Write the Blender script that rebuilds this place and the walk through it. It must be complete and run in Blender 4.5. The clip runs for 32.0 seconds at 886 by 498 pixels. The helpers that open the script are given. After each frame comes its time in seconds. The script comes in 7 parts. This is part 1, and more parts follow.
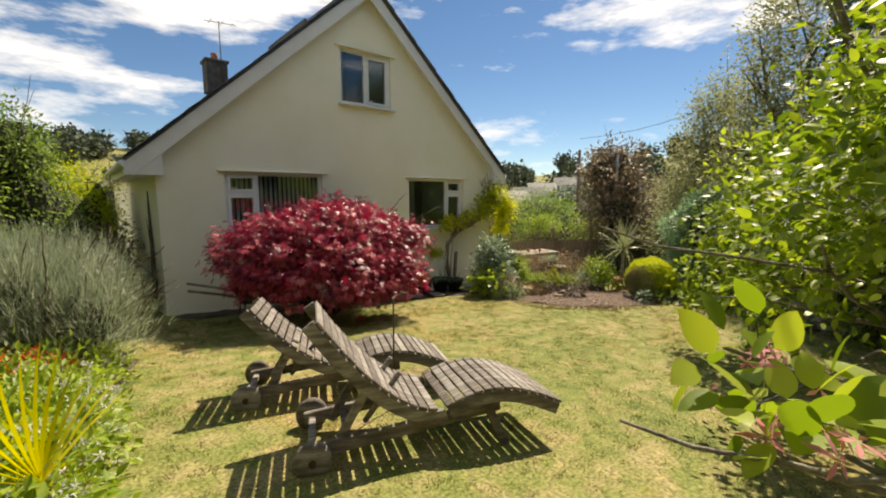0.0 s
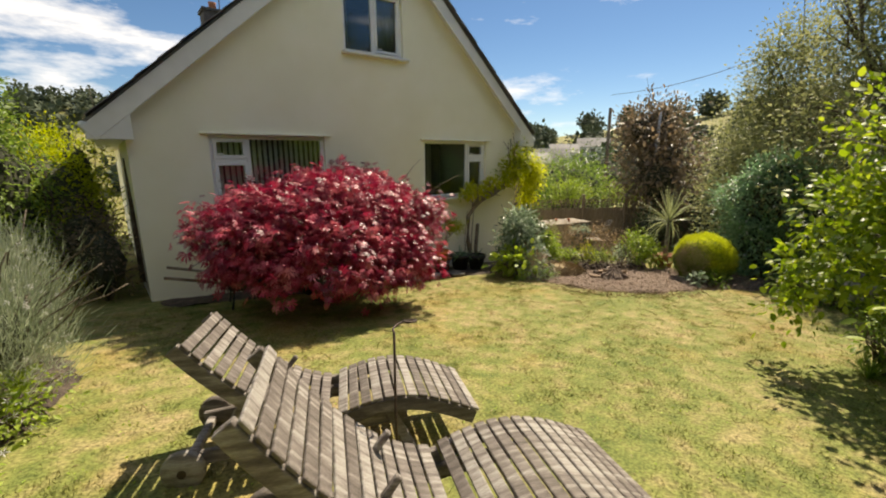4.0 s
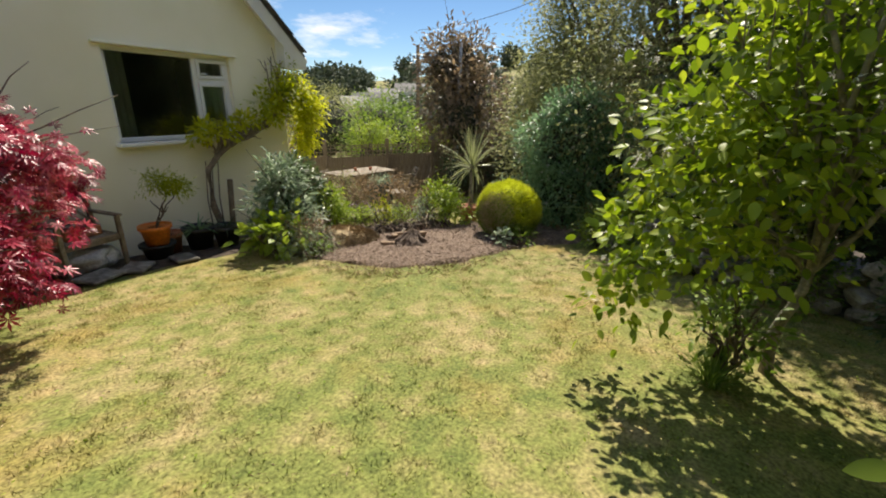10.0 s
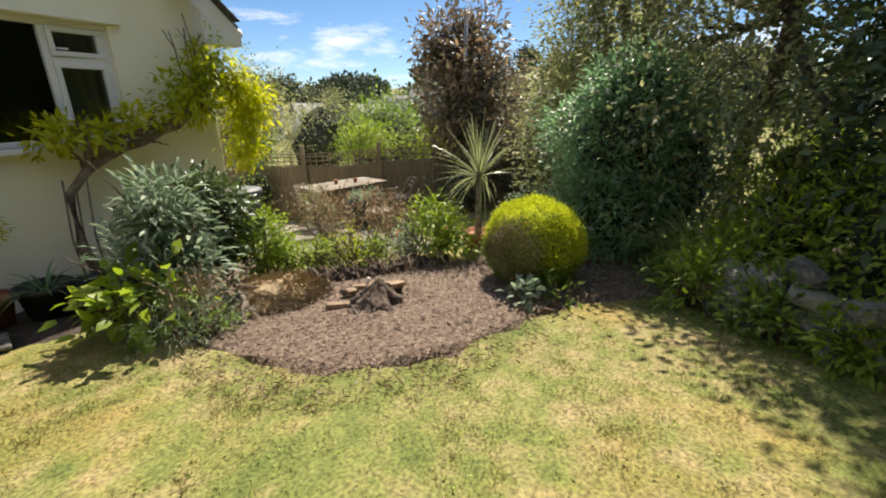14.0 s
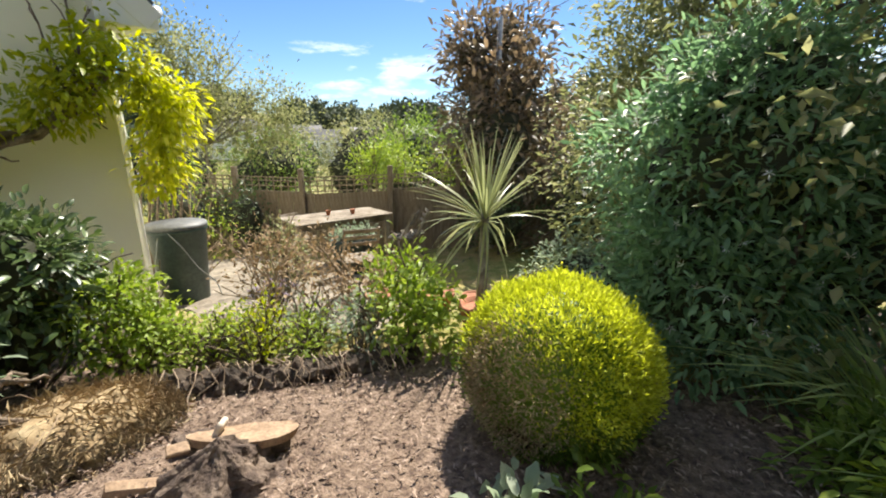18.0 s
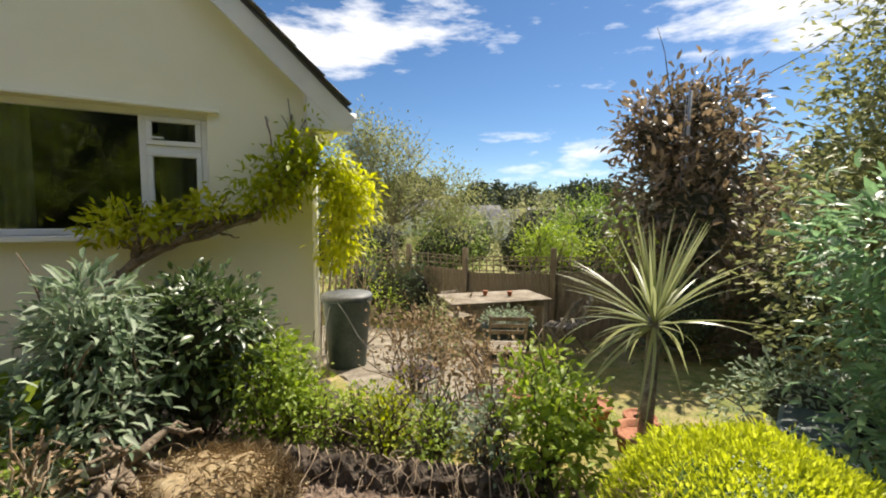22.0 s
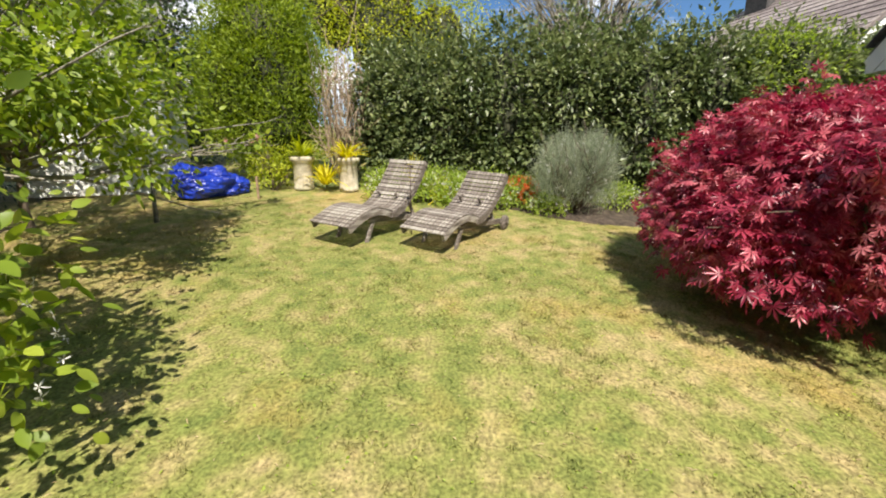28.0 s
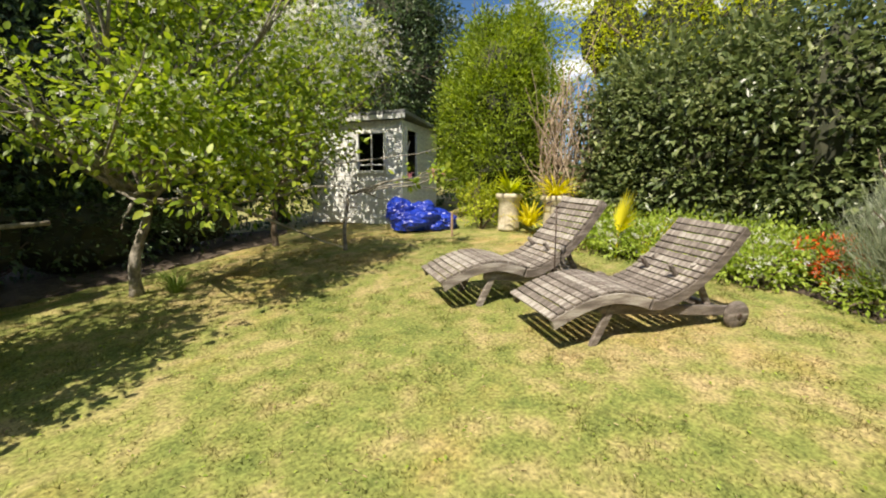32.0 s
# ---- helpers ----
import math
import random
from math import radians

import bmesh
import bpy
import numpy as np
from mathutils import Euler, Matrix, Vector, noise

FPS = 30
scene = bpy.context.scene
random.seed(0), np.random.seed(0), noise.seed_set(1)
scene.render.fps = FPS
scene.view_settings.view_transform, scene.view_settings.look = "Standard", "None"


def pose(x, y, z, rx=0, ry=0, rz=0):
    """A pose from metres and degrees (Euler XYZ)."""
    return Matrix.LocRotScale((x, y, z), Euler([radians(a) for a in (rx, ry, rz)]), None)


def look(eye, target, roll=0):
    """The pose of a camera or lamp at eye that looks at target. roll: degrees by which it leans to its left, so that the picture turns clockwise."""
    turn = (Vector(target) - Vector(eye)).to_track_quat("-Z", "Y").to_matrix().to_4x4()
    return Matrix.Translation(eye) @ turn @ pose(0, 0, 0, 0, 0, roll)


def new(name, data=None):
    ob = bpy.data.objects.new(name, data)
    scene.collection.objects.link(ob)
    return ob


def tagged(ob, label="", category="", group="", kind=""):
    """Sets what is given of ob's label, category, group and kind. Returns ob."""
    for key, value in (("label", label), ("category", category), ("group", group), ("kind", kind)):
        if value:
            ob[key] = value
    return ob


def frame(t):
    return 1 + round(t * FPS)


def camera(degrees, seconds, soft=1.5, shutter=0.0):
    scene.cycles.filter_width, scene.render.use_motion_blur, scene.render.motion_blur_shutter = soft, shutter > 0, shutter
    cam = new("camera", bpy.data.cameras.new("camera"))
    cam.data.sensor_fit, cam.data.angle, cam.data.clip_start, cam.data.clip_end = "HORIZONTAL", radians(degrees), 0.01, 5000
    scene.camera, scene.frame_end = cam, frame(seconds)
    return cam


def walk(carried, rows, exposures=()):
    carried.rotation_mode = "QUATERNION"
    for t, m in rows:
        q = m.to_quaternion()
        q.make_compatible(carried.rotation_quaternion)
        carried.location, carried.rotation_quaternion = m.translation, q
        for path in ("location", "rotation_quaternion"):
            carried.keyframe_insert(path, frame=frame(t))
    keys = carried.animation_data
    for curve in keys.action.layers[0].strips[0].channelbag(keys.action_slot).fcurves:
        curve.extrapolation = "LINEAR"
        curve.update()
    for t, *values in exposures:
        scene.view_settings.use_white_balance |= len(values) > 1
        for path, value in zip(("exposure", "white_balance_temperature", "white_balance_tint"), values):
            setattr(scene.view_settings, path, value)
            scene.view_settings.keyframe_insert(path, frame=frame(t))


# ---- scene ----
cam = camera(93.2, 32.0, soft=2.0)
PATH = [
    (0, (0.375, 0.519, 2.13), (1.663, 2.027, 1.874), -0.1),
    (0.5, (0.377, 0.615, 2.201), (1.719, 2.071, 1.916), -0.3),
    (1, (0.374, 0.759, 2.258), (1.762, 2.167, 1.958), -0.5),
    (1.5, (0.433, 0.865, 2.265), (1.822, 2.271, 1.96), -0.7),
    (2, (0.526, 0.94, 2.25), (1.878, 2.38, 1.942), -0.6),
    (2.5, (0.66, 1.021, 2.222), (1.948, 2.519, 1.907), -0.3),
    (4.5, (1.235, 1.528, 2.152), (2.434, 3.062, 1.694), -0.2),
    (5, (1.426, 1.642, 2.095), (2.705, 3.106, 1.626), -0.2),
    (5.5, (1.653, 1.734, 2.096), (3.036, 3.099, 1.626), -0.0),
    (6, (1.934, 1.734, 2.034), (3.436, 2.975, 1.586), -0.0),
    (6.5, (2.12, 1.756, 2.02), (3.748, 2.836, 1.593), 0.1),
    (7, (2.27, 1.721, 2.006), (4.012, 2.616, 1.6), 0.1),
    (7.5, (2.328, 1.74, 2.017), (4.143, 2.475, 1.61), -0.0),
    (8, (2.515, 1.834, 2.018), (4.317, 2.576, 1.569), 0.4),
    (8.5, (2.758, 1.852, 1.964), (4.508, 2.677, 1.456), 1.1),
    (9, (2.965, 1.968, 1.904), (4.673, 2.839, 1.335), 1.6),
    (9.5, (3.184, 2.128, 1.885), (4.863, 3.022, 1.266), 1.6),
    (10, (3.358, 2.188, 1.898), (5.02, 3.088, 1.243), 1.2),
    (10.5, (3.631, 2.316, 1.888), (5.299, 3.195, 1.22), 0.9),
    (11, (3.884, 2.491, 1.867), (5.563, 3.344, 1.195), 0.4),
    (11.5, (4.147, 2.673, 1.824), (5.843, 3.498, 1.161), 0.0),
    (12, (4.479, 2.739, 1.79), (6.177, 3.559, 1.123), -0.2),
    (12.5, (4.773, 2.798, 1.762), (6.46, 3.642, 1.097), -0.4),
    (13, (5.078, 2.917, 1.734), (6.743, 3.807, 1.072), -0.5),
    (13.5, (5.39, 2.981, 1.665), (7.029, 3.927, 1.016), -0.8),
    (14, (5.689, 3.091, 1.61), (7.311, 4.077, 0.98), -0.9),
    (14.5, (5.967, 3.196, 1.577), (7.574, 4.21, 0.953), -0.7),
    (16.5, (7.15, 3.507, 1.446), (8.736, 4.569, 0.849), -0.7),
    (17, (7.411, 3.532, 1.446), (8.983, 4.625, 0.866), -0.8),
    (17.5, (7.621, 3.579, 1.46), (9.171, 4.715, 0.904), -0.5),
    (18, (7.83, 3.673, 1.453), (9.34, 4.878, 0.934), -0.2),
    (18.5, (8.005, 3.699, 1.444), (9.442, 5.003, 0.958), 0.1),
    (19, (8.17, 3.664, 1.437), (9.502, 5.084, 0.981), 0.2),
    (19.5, (8.245, 3.661, 1.433), (9.48, 5.18, 1.021), 0.3),
    (20, (8.262, 3.661, 1.438), (9.425, 5.25, 1.087), 0.1),
    (20.5, (8.248, 3.662, 1.455), (9.378, 5.287, 1.17), -0.0),
    (21, (8.248, 3.675, 1.476), (9.358, 5.323, 1.249), -0.2),
    (21.5, (8.237, 3.728, 1.486), (9.296, 5.416, 1.305), -0.1),
    (22, (8.227, 3.788, 1.501), (9.165, 5.547, 1.343), 0.2),
    (22.5, (8.289, 3.848, 1.462), (8.916, 5.741, 1.307), 0.9),
    (23, (8.347, 3.838, 1.492), (8.471, 5.825, 1.299), 1.6),
    (23.5, (8.384, 3.835, 1.467), (7.948, 5.773, 1.235), 1.2),
    (24, (8.307, 3.814, 1.507), (7.419, 5.581, 1.213), 0.6),
    (24.5, (8.252, 3.778, 1.538), (7.018, 5.312, 1.189), 0.3),
    (25, (8.256, 3.781, 1.567), (6.762, 5.048, 1.165), -0.1),
    (25.5, (8.248, 3.825, 1.547), (6.567, 4.818, 1.112), -0.2),
    (26, (8.091, 3.798, 1.554), (6.286, 4.531, 1.099), -0.4),
    (26.5, (7.913, 3.803, 1.566), (6.023, 4.265, 1.105), -0.6),
    (28.5, (6.819, 4.277, 1.538), (4.922, 3.827, 1.09), -0.7),
    (29, (6.582, 4.457, 1.547), (4.73, 3.854, 1.092), -0.8),
    (29.5, (6.367, 4.603, 1.533), (4.56, 3.875, 1.077), 0.1),
    (30, (6.043, 4.719, 1.527), (4.304, 3.838, 1.081), 0.4),
    (30.5, (5.785, 4.877, 1.492), (4.128, 3.837, 1.074), 0.7),
    (31, (5.475, 4.962, 1.455), (3.928, 3.753, 1.076), 0.9),
    (31.5, (5.207, 4.962, 1.471), (3.781, 3.599, 1.143), 0.8),
    (32, (5.029, 5.003, 1.476), (3.717, 3.515, 1.219), 0.5),
]
EXPOSURES = [(0, 0.6, 7500, 10), (6, 0.6, 7300, 10), (10, 0.6, 6800, 10), (13, 0.65, 6700, 10), (17, 1.0, 6600, 10), (19, 1.15, 6500, 10), (20.5, 1.1, 6500, 10), (22, 0.75, 6800, 10), (23, 0.8, 6600, 10), (24, 0.95, 6300, 10), (26, 0.78, 6400, 10), (29, 0.8, 6700, 10), (32, 0.8, 6900, 10)]
walk(cam, [(t, look(eye, target, roll)) for t, eye, target, roll in PATH], EXPOSURES)

# ---- the sun, the sky and the picture's brightness ----
SUN_EL, SUN_AZ = radians(51), radians(20)  # height, and the angle from +x towards +y
sun = new("sun", bpy.data.lights.new("sun", "SUN"))
sun.data.energy, sun.data.angle, sun.data.color = 4.9, radians(0.55), (1.0, 0.93, 0.81)
sun.matrix_world = look((30 * math.cos(SUN_EL) * math.cos(SUN_AZ), 30 * math.cos(SUN_EL) * math.sin(SUN_AZ), 30 * math.sin(SUN_EL)), (0, 0, 0))
world = bpy.data.worlds.new("sky")
scene.world = world
world.use_nodes = True
wn, wl = world.node_tree.nodes, world.node_tree.links
wn.clear()
w_out, w_bg, w_sky = wn.new("ShaderNodeOutputWorld"), wn.new("ShaderNodeBackground"), wn.new("ShaderNodeTexSky")
w_sky.sky_type, w_sky.sun_disc = "NISHITA", False
w_sky.sun_elevation, w_sky.sun_rotation = SUN_EL, radians(90) - SUN_AZ
w_sky.air_density, w_sky.dust_density, w_sky.ozone_density = 0.8, 0.1, 3.0
w_bg.inputs["Strength"].default_value = 0.105
# drifting white clouds on the blue
w_tc, w_map, w_n1, w_n2 = wn.new("ShaderNodeTexCoord"), wn.new("ShaderNodeMapping"), wn.new("ShaderNodeTexNoise"), wn.new("ShaderNodeTexNoise")
w_map.inputs["Scale"].default_value = (1.0, 1.0, 3.6)
w_map.inputs["Location"].default_value = (0.37, 0.21, 0.1)
w_n1.inputs["Scale"].default_value, w_n1.inputs["Detail"].default_value, w_n1.inputs["Roughness"].default_value = 1.9, 9, 0.62
w_n2.inputs["Scale"].default_value, w_n2.inputs["Detail"].default_value = 5.0, 6
w_ramp, w_mix, w_add = wn.new("ShaderNodeValToRGB"), wn.new("ShaderNodeMix"), wn.new("ShaderNodeMath")
w_add.operation = "MULTIPLY_ADD"
w_add.inputs[1].default_value = 0.28
w_ramp.color_ramp.elements[0].position, w_ramp.color_ramp.elements[1].position = 0.645, 0.76
w_mix.data_type = "RGBA"
w_mix.inputs["B"].default_value = (7.6, 7.65, 7.9, 1)
wl.new(w_tc.outputs["Generated"], w_map.inputs["Vector"])
wl.new(w_map.outputs["Vector"], w_n1.inputs["Vector"])
wl.new(w_map.outputs["Vector"], w_n2.inputs["Vector"])
wl.new(w_n2.outputs["Fac"], w_add.inputs[0])
wl.new(w_n1.outputs["Fac"], w_add.inputs[2])
wl.new(w_add.outputs[0], w_ramp.inputs["Fac"])
wl.new(w_ramp.outputs["Color"], w_mix.inputs["Factor"])
w_deep = wn.new("ShaderNodeHueSaturation")
w_deep.inputs["Saturation"].default_value, w_deep.inputs["Value"].default_value = 1.16, 0.74
wl.new(w_sky.outputs["Color"], w_deep.inputs["Color"])
wl.new(w_deep.outputs["Color"], w_mix.inputs["A"])
wl.new(w_mix.outputs["Result"], w_bg.inputs["Color"])
wl.new(w_bg.outputs["Background"], w_out.inputs["Surface"])

# ---- materials ----
def material(name, colors, scale=8.0, rough=0.7, metal=0.0, bump=0.0, bump_scale=40.0, fine=None, spec=0.5, detail=6.0, island=0.0, objvar=0.0, stretch=None):
    """A surface whose colour wanders through colors by noise at two scales, with relief."""
    m = bpy.data.materials.new(name)
    m.use_nodes = True
    n, l = m.node_tree.nodes, m.node_tree.links
    b = n["Principled BSDF"]
    b.inputs["Roughness"].default_value, b.inputs["Metallic"].default_value = rough, metal
    b.inputs["Specular IOR Level"].default_value = spec
    tc = n.new("ShaderNodeTexCoord")
    src = tc.outputs["Object"]
    if stretch:
        mp = n.new("ShaderNodeMapping")
        mp.inputs["Scale"].default_value = stretch
        l.new(src, mp.inputs["Vector"])
        src = mp.outputs["Vector"]
    t1 = n.new("ShaderNodeTexNoise")
    t1.inputs["Scale"].default_value, t1.inputs["Detail"].default_value = scale, detail
    l.new(src, t1.inputs["Vector"])
    ramp = n.new("ShaderNodeValToRGB")
    e = ramp.color_ramp.elements
    while len(e) < len(colors):
        e.new(0.5)
    for i, c in enumerate(colors):
        e[i].position = 0.32 + 0.36 * i / max(1, len(colors) - 1)
        e[i].color = (*c, 1)
    fac = t1.outputs["Fac"]
    if island or objvar:
        g = n.new("ShaderNodeNewGeometry") if island else n.new("ShaderNodeObjectInfo")
        ma = n.new("ShaderNodeMath")
        ma.operation = "MULTIPLY_ADD"
        ma.inputs[1].default_value = island or objvar
        l.new(g.outputs["Random Per Island" if island else "Random"], ma.inputs[0])
        mb = n.new("ShaderNodeMath")
        mb.operation = "SUBTRACT"
        l.new(fac, mb.inputs[0])
        mb.inputs[1].default_value = (island or objvar) / 2
        l.new(mb.outputs[0], ma.inputs[2])
        fac = ma.outputs[0]
    l.new(fac, ramp.inputs["Fac"])
    col = ramp.outputs["Color"]
    if fine:
        t2 = n.new("ShaderNodeTexNoise")
        t2.inputs["Scale"].default_value, t2.inputs["Detail"].default_value = fine, 4
        l.new(src, t2.inputs["Vector"])
        mr = n.new("ShaderNodeMapRange")
        mr.inputs["From Min"].default_value, mr.inputs["From Max"].default_value = 0.3, 0.7
        mr.inputs["To Min"].default_value, mr.inputs["To Max"].default_value = 0.72, 1.18
        l.new(t2.outputs["Fac"], mr.inputs["Value"])
        hs = n.new("ShaderNodeHueSaturation")
        l.new(mr.outputs["Result"], hs.inputs["Value"])
        l.new(col, hs.inputs["Color"])
        col = hs.outputs["Color"]
    l.new(col, b.inputs["Base Color"])
    if bump:
        t3 = n.new("ShaderNodeTexNoise")
        t3.inputs["Scale"].default_value, t3.inputs["Detail"].default_value = bump_scale, 5
        l.new(src, t3.inputs["Vector"])
        bp = n.new("ShaderNodeBump")
        bp.inputs["Strength"].default_value, bp.inputs["Distance"].default_value = bump, 0.02
        l.new(t3.outputs["Fac"], bp.inputs["Height"])
        l.new(bp.outputs["Normal"], b.inputs["Normal"])
    return m


def leaf_material(name, colors, rough=0.5, glow=0.35, spec=0.3, clump=2.0):
    """Leaves: each leaf its own tone, clumps that differ, gloss above, and light that shines through."""
    m = bpy.data.materials.new(name)
    m.use_nodes = True
    n, l = m.node_tree.nodes, m.node_tree.links
    b, out = n["Principled BSDF"], n["Material Output"]
    b.inputs["Roughness"].default_value, b.inputs["Specular IOR Level"].default_value = rough, spec
    g, tc, t = n.new("ShaderNodeNewGeometry"), n.new("ShaderNodeTexCoord"), n.new("ShaderNodeTexNoise")
    t.inputs["Scale"].default_value = clump
    l.new(tc.outputs["Object"], t.inputs["Vector"])
    mx = n.new("ShaderNodeMath")
    mx.operation = "MULTIPLY_ADD"
    mx.inputs[1].default_value = 0.55
    l.new(g.outputs["Random Per Island"], mx.inputs[0])
    sub = n.new("ShaderNodeMath")
    sub.operation = "MULTIPLY_ADD"
    sub.inputs[1].default_value, sub.inputs[2].default_value = 0.9, -0.22
    l.new(t.outputs["Fac"], sub.inputs[0])
    l.new(sub.outputs[0], mx.inputs[2])
    ramp = n.new("ShaderNodeValToRGB")
    e = ramp.color_ramp.elements
    while len(e) < len(colors):
        e.new(0.5)
    for i, c in enumerate(colors):
        e[i].position = 0.15 + 0.7 * i / max(1, len(colors) - 1)
        e[i].color = (*c, 1)
    l.new(mx.outputs[0], ramp.inputs["Fac"])
    l.new(ramp.outputs["Color"], b.inputs["Base Color"])
    tr, mix, br = n.new("ShaderNodeBsdfTranslucent"), n.new("ShaderNodeMixShader"), n.new("ShaderNodeHueSaturation")
    br.inputs["Value"].default_value, br.inputs["Saturation"].default_value = 1.5, 1.1
    l.new(ramp.outputs["Color"], br.inputs["Color"])
    l.new(br.outputs["Color"], tr.inputs["Color"])
    mix.inputs["Fac"].default_value = glow
    l.new(b.outputs["BSDF"], mix.inputs[1])
    l.new(tr.outputs["BSDF"], mix.inputs[2])
    l.new(mix.outputs["Shader"], out.inputs["Surface"])
    return m


def glass_material(name):
    m = bpy.data.materials.new(name)
    m.use_nodes = True
    n, l = m.node_tree.nodes, m.node_tree.links
    tr, gl, mix, fr = n.new("ShaderNodeBsdfTransparent"), n.new("ShaderNodeBsdfGlossy"), n.new("ShaderNodeMixShader"), n.new("ShaderNodeLayerWeight")
    tr.inputs["Color"].default_value = (0.86, 0.9, 0.88, 1)
    gl.inputs["Roughness"].default_value = 0.02
    fr.inputs["Blend"].default_value = 0.35
    gain = n.new("ShaderNodeMath")
    gain.operation = "MULTIPLY_ADD"
    gain.inputs[1].default_value, gain.inputs[2].default_value = 0.35, 0.07
    l.new(fr.outputs["Facing"], gain.inputs[0])
    l.new(gain.outputs[0], mix.inputs["Fac"])
    l.new(tr.outputs["BSDF"], mix.inputs[1])
    l.new(gl.outputs["BSDF"], mix.inputs[2])
    l.new(mix.outputs["Shader"], n["Material Output"].inputs["Surface"])
    return m


def lawn_material(name, gloss=0.85, glow=0.0):
    """Dry spring turf: green, lime and straw patches that follow the plot, the same for soil and blades."""
    m = bpy.data.materials.new(name)
    m.use_nodes = True
    n, l = m.node_tree.nodes, m.node_tree.links
    b = n["Principled BSDF"]
    b.inputs["Roughness"].default_value, b.inputs["Specular IOR Level"].default_value = gloss, 0.2
    g = n.new("ShaderNodeNewGeometry")
    big, mid, fin = n.new("ShaderNodeTexNoise"), n.new("ShaderNodeTexNoise"), n.new("ShaderNodeTexNoise")
    for t, s, d in ((big, 0.8, 5), (mid, 5.0, 12), (fin, 48.0, 6)):
        t.inputs["Scale"].default_value, t.inputs["Detail"].default_value = s, d
        l.new(g.outputs["Position"], t.inputs["Vector"])
    ra = n.new("ShaderNodeValToRGB")
    e = ra.color_ramp.elements
    for i, (p, c) in enumerate(((0.36, (0.135, 0.165, 0.042)), (0.46, (0.195, 0.212, 0.058)), (0.55, (0.262, 0.240, 0.084)), (0.66, (0.375, 0.295, 0.145)))):
        if i > 1:
            e.new(0.5)
        e[i].position, e[i].color = p, (*c, 1)
    mb = n.new("ShaderNodeMath")
    mb.operation = "MULTIPLY_ADD"
    mb.inputs[1].default_value = 0.6
    sb = n.new("ShaderNodeMath")
    sb.operation = "MULTIPLY"
    sb.inputs[1].default_value = 0.42
    l.new(big.outputs["Fac"], sb.inputs[0])
    l.new(mid.outputs["Fac"], mb.inputs[0])
    l.new(sb.outputs[0], mb.inputs[2])
    l.new(mb.outputs[0], ra.inputs["Fac"])
    mr = n.new("ShaderNodeMapRange")
    mr.inputs["From Min"].default_value, mr.inputs["From Max"].default_value = 0.3, 0.7
    mr.inputs["To Min"].default_value, mr.inputs["To Max"].default_value = 0.50, 1.42
    l.new(fin.outputs["Fac"], mr.inputs["Value"])
    hs = n.new("ShaderNodeHueSaturation")
    worn, wr, wx = n.new("ShaderNodeTexNoise"), n.new("ShaderNodeMapRange"), n.new("ShaderNodeMix")
    worn.inputs["Scale"].default_value, worn.inputs["Detail"].default_value, worn.inputs["Roughness"].default_value = 0.9, 8, 0.62
    l.new(g.outputs["Position"], worn.inputs["Vector"])
    wr.inputs["From Min"].default_value, wr.inputs["From Max"].default_value = 0.52, 0.70
    wr.inputs["To Min"].default_value, wr.inputs["To Max"].default_value = 0.0, 0.65
    l.new(worn.outputs["Fac"], wr.inputs["Value"])
    wx.data_type = "RGBA"
    wx.inputs["B"].default_value = (0.34, 0.235, 0.075, 1)
    l.new(wr.outputs["Result"], wx.inputs["Factor"])
    l.new(ra.outputs["Color"], wx.inputs["A"])
    l.new(mr.outputs["Result"], hs.inputs["Value"])
    l.new(wx.outputs["Result"], hs.inputs["Color"])
    l.new(hs.outputs["Color"], b.inputs["Base Color"])
    bp = n.new("ShaderNodeBump")
    bp.inputs["Strength"].default_value, bp.inputs["Distance"].default_value = 0.35, 0.02
    l.new(fin.outputs["Fac"], bp.inputs["Height"])
    l.new(bp.outputs["Normal"], b.inputs["Normal"])
    tr, mix = n.new("ShaderNodeBsdfTranslucent"), n.new("ShaderNodeMixShader")
    mix.inputs["Fac"].default_value = glow
    l.new(hs.outputs["Color"], tr.inputs["Color"])
    l.new(b.outputs["BSDF"], mix.inputs[1])
    l.new(tr.outputs["BSDF"], mix.inputs[2])
    l.new(mix.outputs["Shader"], n["Material Output"].inputs["Surface"])
    return m


RENDER = material("cream_render", [(0.88, 0.85, 0.66), (0.91, 0.88, 0.70), (0.93, 0.90, 0.74)], 1.3, 0.9, bump=0.12, bump_scale=90)
PLINTH = material("plinth_render", [(0.56, 0.55, 0.48), (0.66, 0.65, 0.56)], 3, 0.9, bump=0.3, bump_scale=80, fine=40)
WHITE = material("white_paint", [(0.74, 0.74, 0.72), (0.83, 0.83, 0.81)], 3, 0.45)
PVC = material("white_frame", [(0.80, 0.81, 0.81), (0.85, 0.86, 0.86)], 4, 0.3)
SLATE = material("dark_slate", [(0.05, 0.05, 0.055), (0.10, 0.10, 0.105), (0.15, 0.145, 0.14)], 4, 0.6, bump=0.4, bump_scale=30, fine=20, objvar=0.35)
REDTILE = material("weathered_tile", [(0.16, 0.13, 0.125), (0.24, 0.20, 0.19), (0.32, 0.28, 0.265)], 3, 0.8, bump=0.4, bump_scale=30, fine=14, objvar=0.3)
# brick darkened in colour to stand for the house chimney's shaded face
BRICK = material("chimney_brick", [(0.045, 0.042, 0.042), (0.10, 0.092, 0.09)], 6, 0.9, bump=0.5, bump_scale=25, fine=30)
GLASS = glass_material("window_glass")
CURTAIN = material("pale_curtain", [(0.42, 0.45, 0.36), (0.55, 0.57, 0.47)], 6, 0.9, bump=0.2, bump_scale=60)
BLIND = material("grey_blind", [(0.66, 0.68, 0.63), (0.76, 0.78, 0.72)], 4, 0.8)
